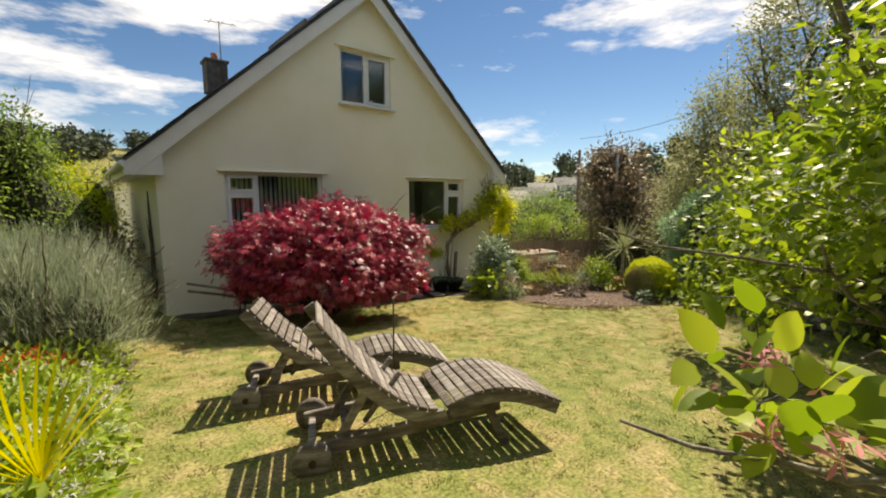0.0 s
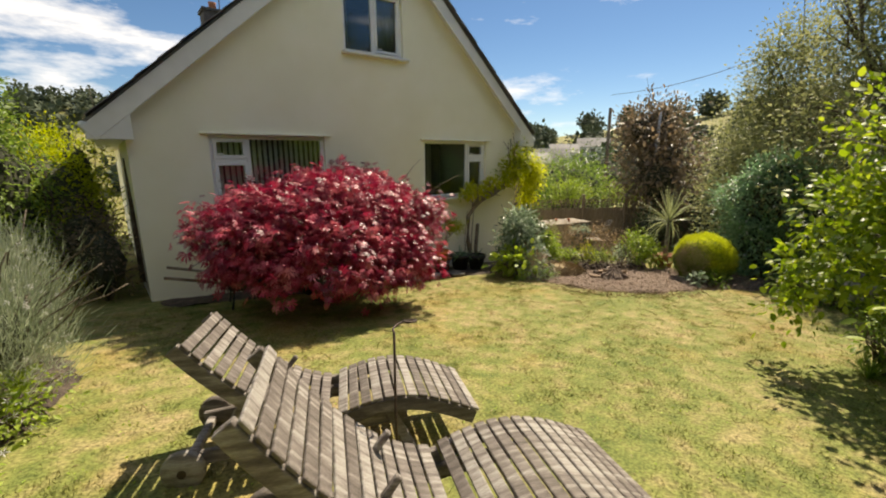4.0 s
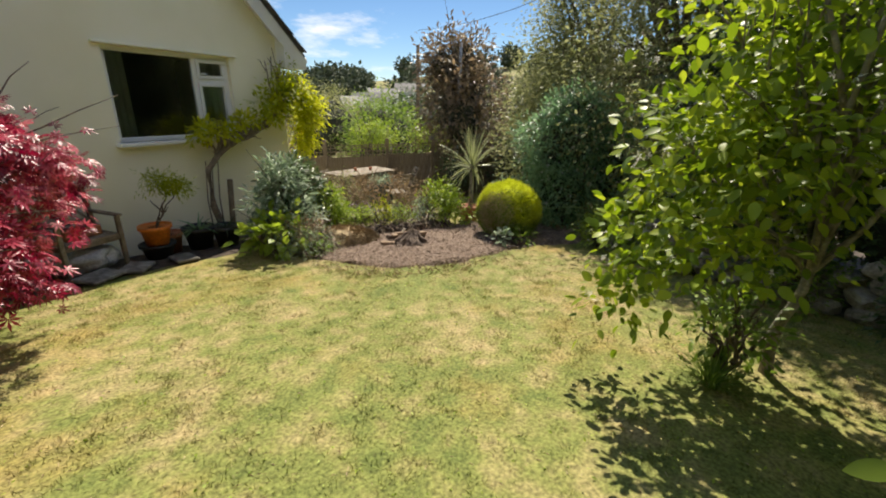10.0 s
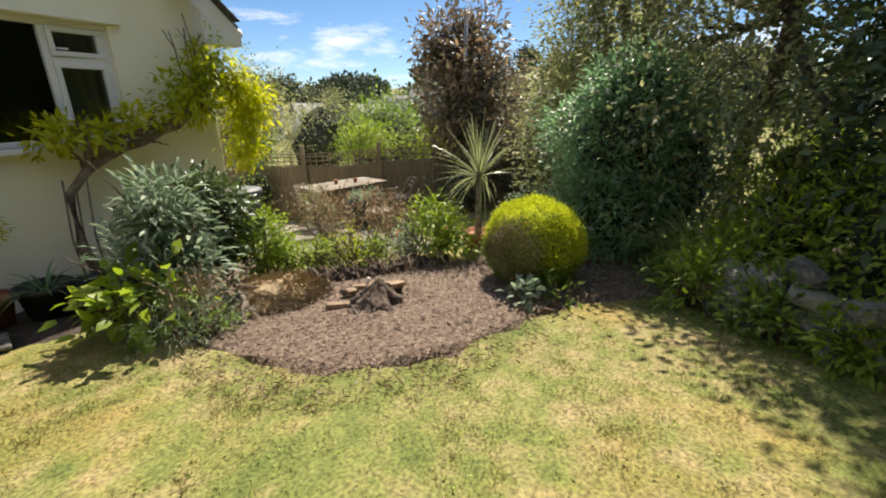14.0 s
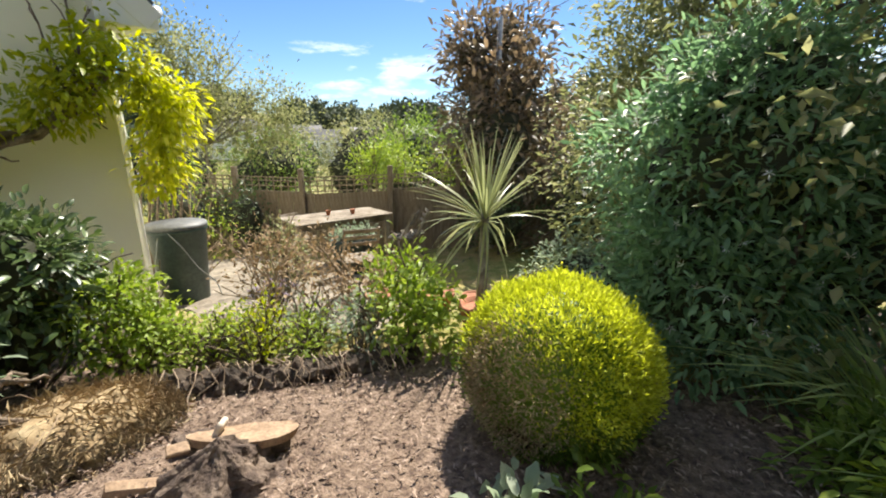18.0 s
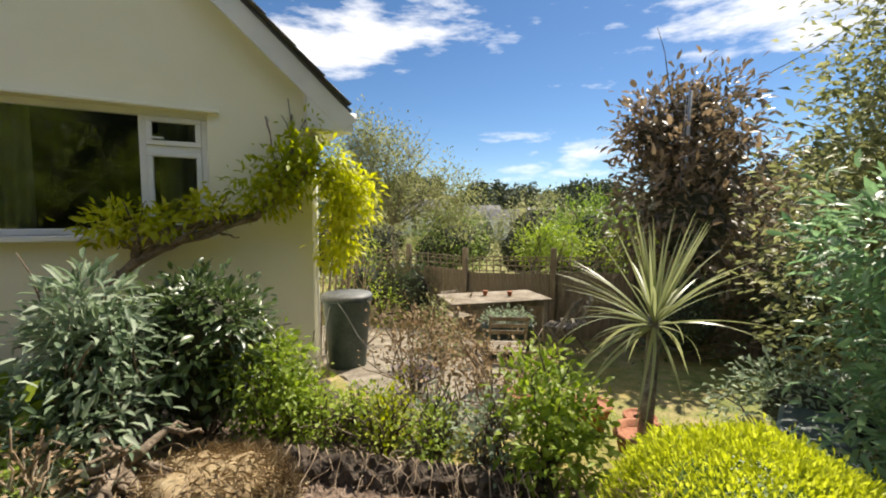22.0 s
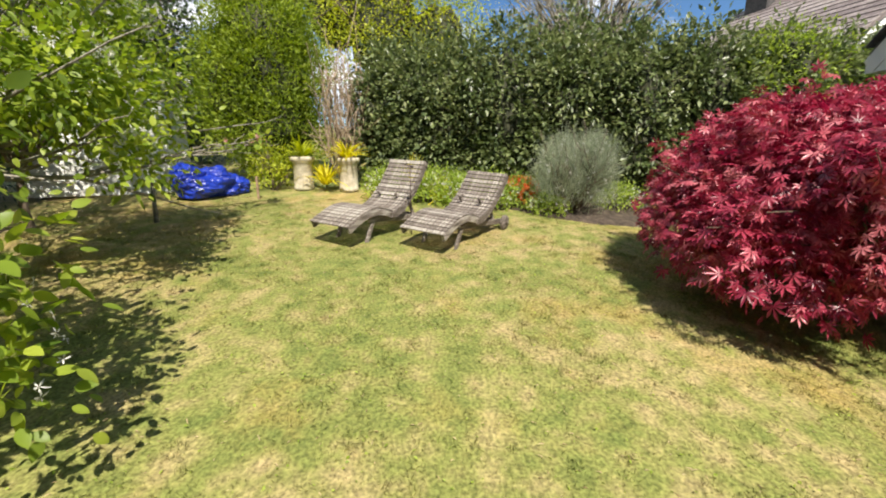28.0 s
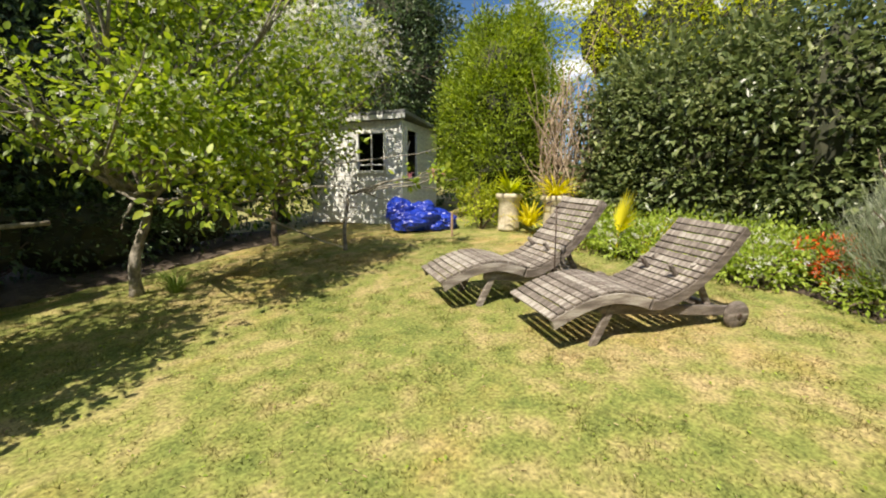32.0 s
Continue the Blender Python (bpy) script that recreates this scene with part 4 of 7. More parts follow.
def curved_rail(y, u0, u1, n, drop, h, w):
    bm, last = bmesh.new(), None
    for i in range(n + 1):
        u = u0 + (u1 - u0) * i / n
        d = 0.004
        s = Vector((d * 2, 0, back_curve(u + d) - back_curve(u - d))).normalized()
        nrm = Vector((-s.z, 0, s.x))
        c = Vector((u, y, back_curve(u)))
        ring = [bm.verts.new(c + Vector((0, sy * w / 2, 0)) - nrm * (drop + t)) for sy, t in ((-1, 0), (1, 0), (1, h), (-1, h))]
        if last:
            for k in range(4):
                bm.faces.new((last[k], last[(k + 1) % 4], ring[(k + 1) % 4], ring[k]))
        else:
            bm.faces.new(ring[::-1])
        last = ring
    bm.faces.new(last)
    bmesh.ops.recalc_face_normals(bm, faces=bm.faces[:])
    bmesh.ops.bevel(bm, geom=[e for e in bm.edges if not e.is_boundary and e.calc_face_angle(0) > 0.9], offset=0.004, segments=1, affect="EDGES")
    return bm


def lounger(m, label):
    t = thing("sun_lounger", m, label, "sun lounger", "pair of wooden sun loungers")
    W = 0.58
    for s in (-1, 1):
        part("back_rail", curved_rail(s * (W / 2 - 0.02), 0.0, 0.76, 16, 0.018, 0.075, 0.038), TEAK, t)
        part("seat_rail", curved_rail(s * (W / 2 - 0.02), 0.78, 1.6, 16, 0.018, 0.075, 0.038), TEAK, t)
        part("base_beam", block((0.55, s * (W / 2 - 0.07), 0.19), (1.25, 0.035, 0.075), Euler((0, radians(-7), 0)).to_matrix()), TEAK, t)
        part("front_leg", block((1.13, s * (W / 2 - 0.062), 0.17), (0.06, 0.03, 0.40), Euler((0, radians(-28), 0)).to_matrix()), TEAK, t)
        part("rear_strut", block((0.22, s * (W / 2 - 0.11), 0.30), (0.05, 0.03, 0.46), Euler((0, radians(30), 0)).to_matrix()), TEAK, t)
        part("prop", block((0.40, s * (W / 2 - 0.15), 0.36), (0.03, 0.03, 0.36), Euler((0, radians(38), 0)).to_matrix()), TEAK, t)
        wh = lathe([(0.03, -0.03), (0.10, -0.025), (0.108, -0.01), (0.108, 0.01), (0.10, 0.025), (0.03, 0.03)], 20)
        wheel = part("wheel", wh, TEAK, t, "", pose(-0.02, s * (W / 2 + 0.0), 0.108, 90))
        part("hub", lathe([(0.022, -0.036), (0.022, 0.036)], 10), IRON, wheel, "rusty wheel hub")
    part("axle", block((-0.02, 0, 0.108), (0.045, W - 0.10, 0.045)), TEAK, t)
    part("cross_bar", block((0.18, 0, 0.17), (0.04, W - 0.16, 0.05)), TEAK, t)
    part("cross_bar", block((1.06, 0, 0.26), (0.04, W - 0.10, 0.05)), TEAK, t)
    slat = bm_mesh("slat", block((0, 0, 0), (0.0555, W - 0.005, 0.018), None, 0.004))
    slat.materials.append(TEAK)
    us, u, run = [], 0.0, 0.03
    while u < 1.6:
        run += math.hypot(0.002, back_curve(u + 0.002) - back_curve(u))
        u += 0.002
        if run >= 0.0665 and not 0.735 < u < 0.80:
            us.append(u)
            run = 0.0
    for u in us:
        d = 0.004
        a = math.atan2(back_curve(u + d) - back_curve(u - d), 2 * d)
        part("slat", slat, None, t, "", pose(u, 0, back_curve(u) - 0.006 + random.uniform(-0.002, 0.002), 0, -math.degrees(a), random.uniform(-0.5, 0.5)))
    return t


lounger(pose(1.32, 2.82, lie(1.32, 2.82) - 0.03, -3.0, 2.2, -23.0) @ Matrix.Diagonal((0.95, 1, 1, 1)), "weathered grey teak sun lounger with curved slatted back on wheels")
RISE = 0.47
lounger(pose(1.29, 3.9, lie(1.29, 3.9) - 0.03, -4.0, 2.2, -24.8) @ Matrix.Diagonal((0.96, 1, 1, 1)), "weathered grey teak sun lounger with curved slatted back on wheels")

rod = thing("plant_support", pose(2.03, 3.02, lie(2.03, 3.02)), "thin rusty iron plant support with a curled top", "plant support")
part("rod", tubes_mesh("rod", [([(0, 0, -0.05), (0, 0, 0.4), (0.005, 0, 0.83)], 0.0065)], 6, 0), IRON, rod)
curl = [(0.005 + 0.07 - 0.07 * math.cos(a) * (1 - a / 14), 0.07 * math.sin(a) * (1 - a / 14) * 0.8, 0.83 + 0.01 * a) for a in np.linspace(0, 5.6, 18)]
part("curl", tubes_mesh("curl", [(curl, 0.006)], 6, 0), IRON, rod)

# ---- the red Japanese maple ----
MB = [((0.0, -0.1, 1.1), (1.4, 1.3, 0.72), 5), ((-0.8, -0.45, 1.08), (0.85, 0.9, 0.55), 3), ((0.8, -0.4, 1.0), (0.85, 0.85, 0.7), 3), ((-0.25, -1.0, 0.75), (0.95, 0.62, 0.55), 3), ((0.55, -1.05, 0.6), (0.7, 0.5, 0.5), 2), ((-1.0, -0.7, 0.85), (0.5, 0.45, 0.3), 0.8), ((0.75, 0.5, 1.3), (0.85, 0.65, 0.55), 3.5), ((1.25, 0.8, 1.28), (0.45, 0.45, 0.5), 2.0), ((-0.1, -0.4, 1.5), (0.8, 0.7, 0.33), 1.5)]
rng = np.random.default_rng(11)
maple = thing("japanese_maple", pose(3.3, 7.1, lie(3.3, 7.1)), "crimson weeping japanese maple beside the house wall", "tree")
part("trunk", tubes_mesh("trunk", limbs(rng, (0, 0, -0.05), [(-0.5, 0.1, 1.1), (0.3, 0.2, 1.3), (0.8, -0.1, 1.1), (0, -0.4, 1.0)], 0.06, 0.35, 0, 0.02, 9), 8, 0.15), BARK, maple)
tops, _ = shell(rng, 46, MB, 0.2, -0.2)
part("branch_structure", tubes_mesh("limbs", limbs(rng, (0.1, 0.05, 0.75), tops, 0.022, 0.35, 2, 0.004), 5), BARK, maple)
part("crown", leaves("crown", rng, MB, 1500, 16, 0.078, PALMATE, 0.075, 0.95, 0.14, 0.8, -0.35), L_MAPLE, maple)
part("inner_leaves", leaves("inner_leaves", rng, [(c, tuple(0.72 * a for a in r), w) for c, r, w in MB], 200, 10, 0.085, PALMATE, 0.12, 0.95, 0.2, 0.6, -0.3), L_MAPLE, maple)
# a branch that hangs out to the right along the wall
bp = [(1.3, 0.75, 1.6), (1.6, 0.9, 1.5), (1.82, 0.95, 1.25), (1.98, 0.95, 0.98), (2.08, 0.95, 0.72)]
part("hanging_branch", tubes_mesh("hanging_branch", [(bp, np.array([0.02, 0.015, 0.01, 0.007, 0.003]))], 5), BARK, maple)
hb = [(p, (0.2, 0.2, 0.2), 1) for p in bp]
part("branch_leaves", leaves("branch_leaves", rng, hb, 54, 9, 0.08, PALMATE, 0.06, 0.95, 0.3, 0.9), L_MAPLE, maple)

# ---- apple trees on the shaded side of the lawn ----
tree("apple_tree", 6.5, 1.4, [((-0.5, 0.95, 0.6), (0.26, 0.2, 0.28), 0.5), ((-0.3, 0.6, 0.95), (0.6, 0.55, 0.3), 1.8), ((-0.2, 0.45, 1.45), (0.7, 0.65, 0.5), 4), ((0.0, 0.25, 2.1), (0.8, 0.8, 0.6), 3.5), ((0.4, 0.0, 1.7), (0.6, 0.6, 0.6), 2), ((0.2, -0.3, 2.8), (0.7, 0.7, 0.5), 1.5)], BROAD, L_APPLE, "young apple tree with bright green leaves and pale blossom", (0.0, 0.0, 0.75), 0.04, 640, 12, 0.075, 0.09, seed=21, bark=GREYBARK, branches=22, aspect=0.55, thick=0.4, blossom=(L_PETAL, 320, 0.036))
tree("apple_tree", 4.6, -0.2, [((-1.0, 0.7, 1.55), (0.95, 0.7, 0.5), 4), ((-1.45, 0.75, 2.0), (0.55, 0.45, 0.55), 2), ((-0.3, 0.65, 1.45), (0.85, 0.8, 0.4), 3), ((0.5, 0.1, 1.7), (0.85, 0.8, 0.6), 2), ((-0.6, 0.5, 2.5), (1.1, 0.85, 0.7), 5), ((-0.1, 0.2, 3.2), (1.2, 1.0, 0.7), 5), ((-1.0, 1.15, 1.1), (0.3, 0.25, 0.3), 0.6), ((-0.35, 1.6, 1.05), (0.28, 0.22, 0.3), 0.6), ((-0.1, 1.45, 1.6), (0.5, 0.35, 0.35), 1.5)], BROAD, L_APPLE, "leaning apple tree with pale trunk and white blossom", (-0.1, 0.15, 0.95), 0.06, 1300, 13, 0.068, 0.11, seed=22, bark=GREYBARK, branches=32, aspect=0.5, thick=0.4, blossom=(L_PETAL, 1100, 0.04))
tree("apple_tree", 2.62, -1.76, [((0.0, 0.0, 2.3), (1.25, 1.1, 1.1), 4), ((-1.4, -0.2, 3.2), (1.1, 0.9, 0.9), 2.5), ((-0.7, 0.3, 2.9), (1.0, 0.9, 1.0), 3), ((0.5, 0.2, 1.5), (0.8, 0.7, 0.5), 2)], OVAL, L_APPLE, "apple tree in white blossom near the shed", (0.05, 0.05, 0.75), 0.055, 620, 13, 0.075, 0.14, seed=23, bark=BARK, branches=20, aspect=0.6, thick=0.4, blossom=(L_PETAL, 3200, 0.05))

# ---- the golden box ball, the cordyline and the stump ----
bx = thing("box_ball", pose(9.82, 4.48, lie(9.82, 4.48)), "clipped golden box ball with a scorched brown side", "shrub")
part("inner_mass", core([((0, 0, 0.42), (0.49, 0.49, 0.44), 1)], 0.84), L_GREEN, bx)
rng = np.random.default_rng(31)
d = unit(rng.normal(size=(36000, 3)))
d = d[d[:, 2] > -0.75]
q = 1 + 0.05 * np.sin(7 * d[:, 0]) * np.cos(6 * d[:, 1]) + rng.normal(0, 0.045, len(d))
at = d * np.array([0.49, 0.49, 0.46]) * q[:, None] + np.array([0, 0, 0.42])
side = d @ unit(np.array([-0.96, 0.16, 0.05]))
dry = side + rng.normal(0, 0.08, len(d)) > 0.76
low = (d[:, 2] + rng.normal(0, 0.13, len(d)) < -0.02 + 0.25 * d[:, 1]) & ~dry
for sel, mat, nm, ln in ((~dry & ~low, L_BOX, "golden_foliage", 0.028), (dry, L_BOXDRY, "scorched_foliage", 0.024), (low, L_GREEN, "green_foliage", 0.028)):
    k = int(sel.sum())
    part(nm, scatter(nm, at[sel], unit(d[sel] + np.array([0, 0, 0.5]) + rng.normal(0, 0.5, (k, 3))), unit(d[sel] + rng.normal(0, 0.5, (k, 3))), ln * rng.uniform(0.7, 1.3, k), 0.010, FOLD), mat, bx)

cord = thing("cordyline", pose(10.95, 5.68, lie(10.95, 5.68)), "cabbage palm with a burst of pale striped sword leaves", "palm")
part("trunk", tubes_mesh("trunk", [([(-0.12, -0.05, 0.2), (-0.05, -0.02, 0.6), (0, 0, 0.95), (0, 0, 1.15)], np.array([0.05, 0.045, 0.045, 0.03]))], 9, 0.12), GREYBARK, cord)
part("pot", lathe([(0.13, -0.02), (0.19, 0.26), (0.21, 0.27), (0.21, 0.32), (0.17, 0.32), (0.16, 0.28)], 20), TERRA, cord, "terracotta pot", pose(-0.12, -0.05, 0))
kinds = []
for bend in (0.15, 0.45, 0.8, 1.2):
    v, q, t = strap(8, bend)
    kinds.append(raw_mesh("sword_leaf", v * np.array([1, 0.027, 1]), [q, t]))
    kinds[-1].materials.append(L_CORD)
rr = random.Random(5)
for i in range(92):
    el = rr.uniform(-26, 80) if i > 26 else rr.uniform(45, 88)
    s = rr.uniform(0.62, 0.95)
    part("sword_leaf", kinds[0 if el > 55 else 1 if el > 25 else rr.choice((1, 2)) if el > 0 else 2], None, cord, "", Matrix.Translation((0, 0, 1.06)) @ Euler((rr.uniform(-0.5, 0.5), -radians(el), rr.uniform(0, 6.283))).to_matrix().to_4x4() @ Matrix.Diagonal((s, 1, s, 1)))

SX, SY = 8.48, 5.5
stump = thing("tree_stump", pose(SX, SY, lie(SX, SY) + 0.04), "sawn tree stump with a pale brown cut face in wood chips", "tree stump")
sb = bmesh.new()
o = bmesh.ops.create_icosphere(sb, subdivisions=5, radius=1.0)
for v in o["verts"]:
    k = 1 + 0.30 * noise.noise(v.co * 2.1) + 0.16 * noise.noise(v.co * 5.5) + 0.07 * noise.noise(v.co * 14)
    ridge = 1 + 0.12 * math.sin(9 * math.atan2(v.co.y, v.co.x))
    t = max(0.0, v.co.z)
    v.co = Vector((v.co.x * 0.3 * k * ridge * (1 - 0.8 * t) - 0.08 + 0.06 * t, v.co.y * 0.24 * k * ridge * (1 - 0.78 * t) - 0.02, v.co.z * (0.24 if v.co.z > 0 else 0.08) * (0.85 + 0.15 * k)))
part("stump_wood", sb, ROTWOOD, stump, "dark rotten hacked wood")
cf = bmesh.new()
rim = []
for i in range(22):
    a = 2 * math.pi * i / 22
    u, w = 0.27 * math.cos(a), 0.10 * math.sin(a) * (1 + 0.35 * math.cos(a)) + 0.012 * noise.noise(Vector((i * 0.7, 2, 0)))
    rim.append(cf.verts.new((u, w + 0.03 * math.cos(a) ** 2, 0.012 * noise.noise(Vector((i * 0.9, 0, 4))))))
top = cf.faces.new(rim)
ex = bmesh.ops.extrude_face_region(cf, geom=[top])
for v in ex["geom"]:
    if isinstance(v, bmesh.types.BMVert):
        v.co = Vector((v.co.x * 0.94, v.co.y * 0.9, v.co.z - 0.045))
bmesh.ops.recalc_face_normals(cf, faces=cf.faces[:])
part("cut_face", cf, CUTWOOD, stump, "pale sawn face", Matrix.Translation((0.13, 0.1, 0.105)) @ Euler((radians(-12), radians(4), radians(-38))).to_matrix().to_4x4())
# soil-dark block put in for the black shadow beneath the cut face
part("shadow_block", block((0.2, 0.02, 0.03), (0.24, 0.09, 0.10), Euler((0.1, 0.05, -0.5)).to_matrix(), 0.03), SOIL, stump, "dark block standing for the shadow below the cut")
for k, (c, s3, ro) in enumerate((((-0.3, 0.22, 0.03), (0.24, 0.06, 0.04), (10, 8, -35)), ((-0.34, -0.02, 0.03), (0.2, 0.05, 0.04), (5, -12, 60)), ((-0.02, 0.36, 0.03), (0.16, 0.09, 0.05), (5, 5, -20)))):
    lb = block((0, 0, 0), (1, 1, 1), None, 0.12)
    for v in lb.verts:
        v.co *= 1 + 0.3 * noise.noise(v.co * 3 + Vector((k, 2, 0)))
        v.co = Vector(c) + Euler([radians(a) for a in ro]).to_matrix() @ Vector((v.co.x * s3[0], v.co.y * s3[1], v.co.z * s3[2]))
    part("split_piece", lb, CUTWOOD if k == 0 else ROTWOOD, stump)
part("chip", block((0.06, 0.2, 0.12), (0.09, 0.03, 0.11), Euler((0.5, 0.2, 0.8)).to_matrix(), 0.008), PALECHIP, stump, "pale fresh chip")
part("chip", block((-0.12, 0.24, 0.10), (0.10, 0.07, 0.025), Euler((0.2, 0.1, -0.3)).to_matrix(), 0.006), CUTWOOD, stump, "pale fresh chip")
rootst = thing("old_root", pose(7.68, 6.62, lie(7.68, 6.62)), "gnarled old root stump with brown bark and dry stalks", "tree stump")
rng = np.random.default_rng(41)
part("root_wood", tubes_mesh("root_wood", [(np.array([(0, 0, -0.05), (0.02, 0, 0.16), (-0.03, 0.02, 0.34)]), np.array([0.085, 0.07, 0.045]))] + limbs(rng, (0, 0, 0.26), [(0.35, -0.25, 0.05), (-0.3, -0.2, 0.1), (0.1, -0.35, -0.02), (0.3, 0.15, 0.3), (-0.15, 0.25, 0.35), (0.0, -0.3, 0.25), (-0.35, 0.05, -0.02), (0.2, -0.3, 0.15), (-0.2, -0.32, 0.0), (0.36, -0.05, 0.12), (-0.1, -0.2, 0.42)], 0.032, 0.5, 2, 0.007), 8, 0.25), TWIST, rootst)
part("dry_stalk", tubes_mesh("dry_stalk", limbs(rng, (0.0, 0, 0.1), [(a * 0.42, b * 0.3 - 0.1, 0.05 + 0.3 * c) for a, b, c in rng.uniform(-1, 1, (34, 3)) * np.array([1, 1, 0.9])], 0.006, 0.6, 1, 0.002), 4), TWIG, rootst, "thin dry stalks")

# straw heap and loose wood chips
rng = np.random.default_rng(51)
mound = thing("straw_mound", pose(8.08, 6.5, lie(8.08, 6.5)), "heap of dry brown grass clippings", "clippings")
mb = bmesh.new()
o = bmesh.ops.create_icosphere(mb, subdivisions=4, radius=1.0)
for v in o["verts"]:
    k = 1 + 0.3 * noise.noise(v.co * 2.5)
    v.co = Vector((v.co.x * 0.48 * k, v.co.y * 0.42 * k, max(-0.03, v.co.z * 0.2 * k)))
part("mound_body", mb, STRAW, mound)
d = unit(rng.normal(size=(9000, 3)) * np.array([1, 1, 0.6]))
d[:, 2] = np.abs(d[:, 2])
at = d * np.array([0.5, 0.45, 0.205]) * rng.uniform(0.9, 1.15, (9000, 1))
tagged(part("loose_straw", scatter("loose_straw", at, unit(rng.normal(size=d.shape) + d * 0.2), d, rng.uniform(0.03, 0.10, 9000), 0.0035, FOLD), STRAW, mound), kind="stuff")


def inside(px, py, poly):
    c = np.zeros(len(px), bool)
    for (x0, y0), (x1, y1) in zip(poly, poly[1:] + poly[:1]):
        hit = ((y0 > py) != (y1 > py)) & (px < (x1 - x0) * (py - y0) / (y1 - y0 + 1e-12) + x0)
        c ^= hit
    return c


def strewn(name, poly, n, length, width, mat, label, category, rng, lift=0.05, tilt=0.35, kind_=FOLD):
    a = np.array(poly)
    px, py = rng.uniform(a[:, 0].min(), a[:, 0].max(), n), rng.uniform(a[:, 1].min(), a[:, 1].max(), n)
    s = inside(px, py, poly)
    px, py = px[s], py[s]
    at = np.stack([px, py, lie(px, py) + lift + rng.uniform(-0.02, 0.015, len(px))], -1)
    al = rng.normal(size=at.shape) * np.array([1, 1, tilt])
    up = np.array([0, 0, 1.0]) + rng.normal(0, 0.35, at.shape)
    le = length * rng.uniform(0.5, 1.5, len(px))
    return tagged(part(name, scatter(name, at, al, up, le, le * width, kind_), mat), label, category, kind="stuff")


strewn("wood_chips", BED, 16000, 0.034, 0.32, MULCH, "scattered brown wood chips and bark", "wood chips", rng, 0.062, 0.2)
strewn("bark_litter", [(6.8, 5.9), (6.9, 4.8), (8.3, 3.95), (9.9, 3.6), (10.2, 4.6), (7.3, 6.4)], 2600, 0.03, 0.35, MULCH, "loose bark strewn over the lawn's edge", "wood chips", rng, 0.02)

# ---- shrubs of the bed by the house ----
shrub("grey_leaved_shrub", 7.48, 7.08, [((0, 0, 0.6), (0.34, 0.36, 0.45), 3), ((-0.12, -0.15, 0.4), (0.36, 0.34, 0.32), 2), ((0.0, 0.0, 0.98), (0.22, 0.22, 0.3), 1.5)], OVAL, L_SAGE, "silvery grey-green leafed shrub beside the house", clumps=95, per=14, size=0.12, aspect=0.27, spread=0.085, stems=14, seed=61, inner=0.3)
shrub("bergenia", 7.05, 6.75, [((0, 0, 0.28), (0.26, 0.26, 0.22), 1)], OVAL, L_FRESH, "broad bright green leaves of a low perennial", "plant", clumps=20, per=8, size=0.14, aspect=0.7, spread=0.1, stems=8, seed=62)
shrub("laurel_shrub", 8.08, 7.5, [((0, 0, 0.85), (0.46, 0.42, 0.42), 3), ((0, 0, 0.45), (0.4, 0.36, 0.35), 1)], OVAL, L_LAUREL, "dark glossy clipped evergreen shrub", clumps=130, per=15, size=0.085, aspect=0.45, spread=0.08, stems=7, inner=0.7, seed=63)
shrub("euphorbia", 8.55, 7.3, [((0, 0, 0.45), (0.34, 0.32, 0.4), 2), ((0.15, -0.1, 0.25), (0.35, 0.3, 0.22), 1)], FOLD, L_FRESH, "fresh green leafy perennial by the wall", "plant", clumps=90, per=16, size=0.055, spread=0.06, stems=14, seed=64)
shrub("low_perennial", 7.2, 6.35, [((0, 0, 0.16), (0.35, 0.3, 0.16), 1)], NEEDLE, L_SILVER, "tuft of thin grey-green foliage at the lawn's edge", "plant", clumps=40, per=22, size=0.12, aspect=0.1, spread=0.08, stems=6, seed=65)
k = 70
for i, (x, y, h, w, mat, lab) in enumerate(((9.0, 6.95, 0.40, 0.24, L_FRESH, "green herb clump"), (9.25, 6.65, 0.48, 0.24, L_LIME, "yellow-green herb clump"), (9.5, 6.38, 0.38, 0.25, L_FRESH, "green herb clump"), (9.8, 6.1, 0.46, 0.26, L_SILVER, "grey-green herb clump"), (8.8, 7.2, 0.36, 0.26, L_FRESH, "green herb clump"), (9.7, 6.7, 0.34, 0.3, L_SILVER, "grey-green herb clump"), (9.25, 7.05, 0.3, 0.28, L_GREEN, "low green herb clump"))):
    shrub("herb_clump", x, y, [((0, 0, h * 0.45), (w, w, h * 0.42), 2), ((0.1, 0.05, h * 0.72), (w * 0.6, w * 0.6, h * 0.33), 1)], FOLD, mat, lab + " along the mulch bed", "plant", clumps=22, per=15, size=0.042, spread=0.055, stems=22, r0=0.006, seed=k + i, group="herbs along the bed")
shrub("leafy_shrub", 10.2, 5.95, [((0, 0, 0.36), (0.42, 0.4, 0.34), 2), ((0.12, 0.1, 0.58), (0.26, 0.26, 0.24), 1), ((-0.1, -0.3, 0.25), (0.32, 0.28, 0.22), 1)], OVAL, L_FRESH, "light green leafy shrub below the cabbage palm", clumps=70, per=14, size=0.07, aspect=0.5, spread=0.08, stems=12, seed=81)
shrub("dry_shrub", 10.3, 6.6, [((0, 0, 0.4), (0.42, 0.4, 0.38), 2), ((-0.25, 0.25, 0.55), (0.22, 0.22, 0.4), 1)], FOLD, L_DRY, "half-dead shrub with brown dry leaves", clumps=50, per=12, size=0.05, spread=0.09, stems=14, r0=0.005, barkmat=TWIG, seed=82, thick=0.35)
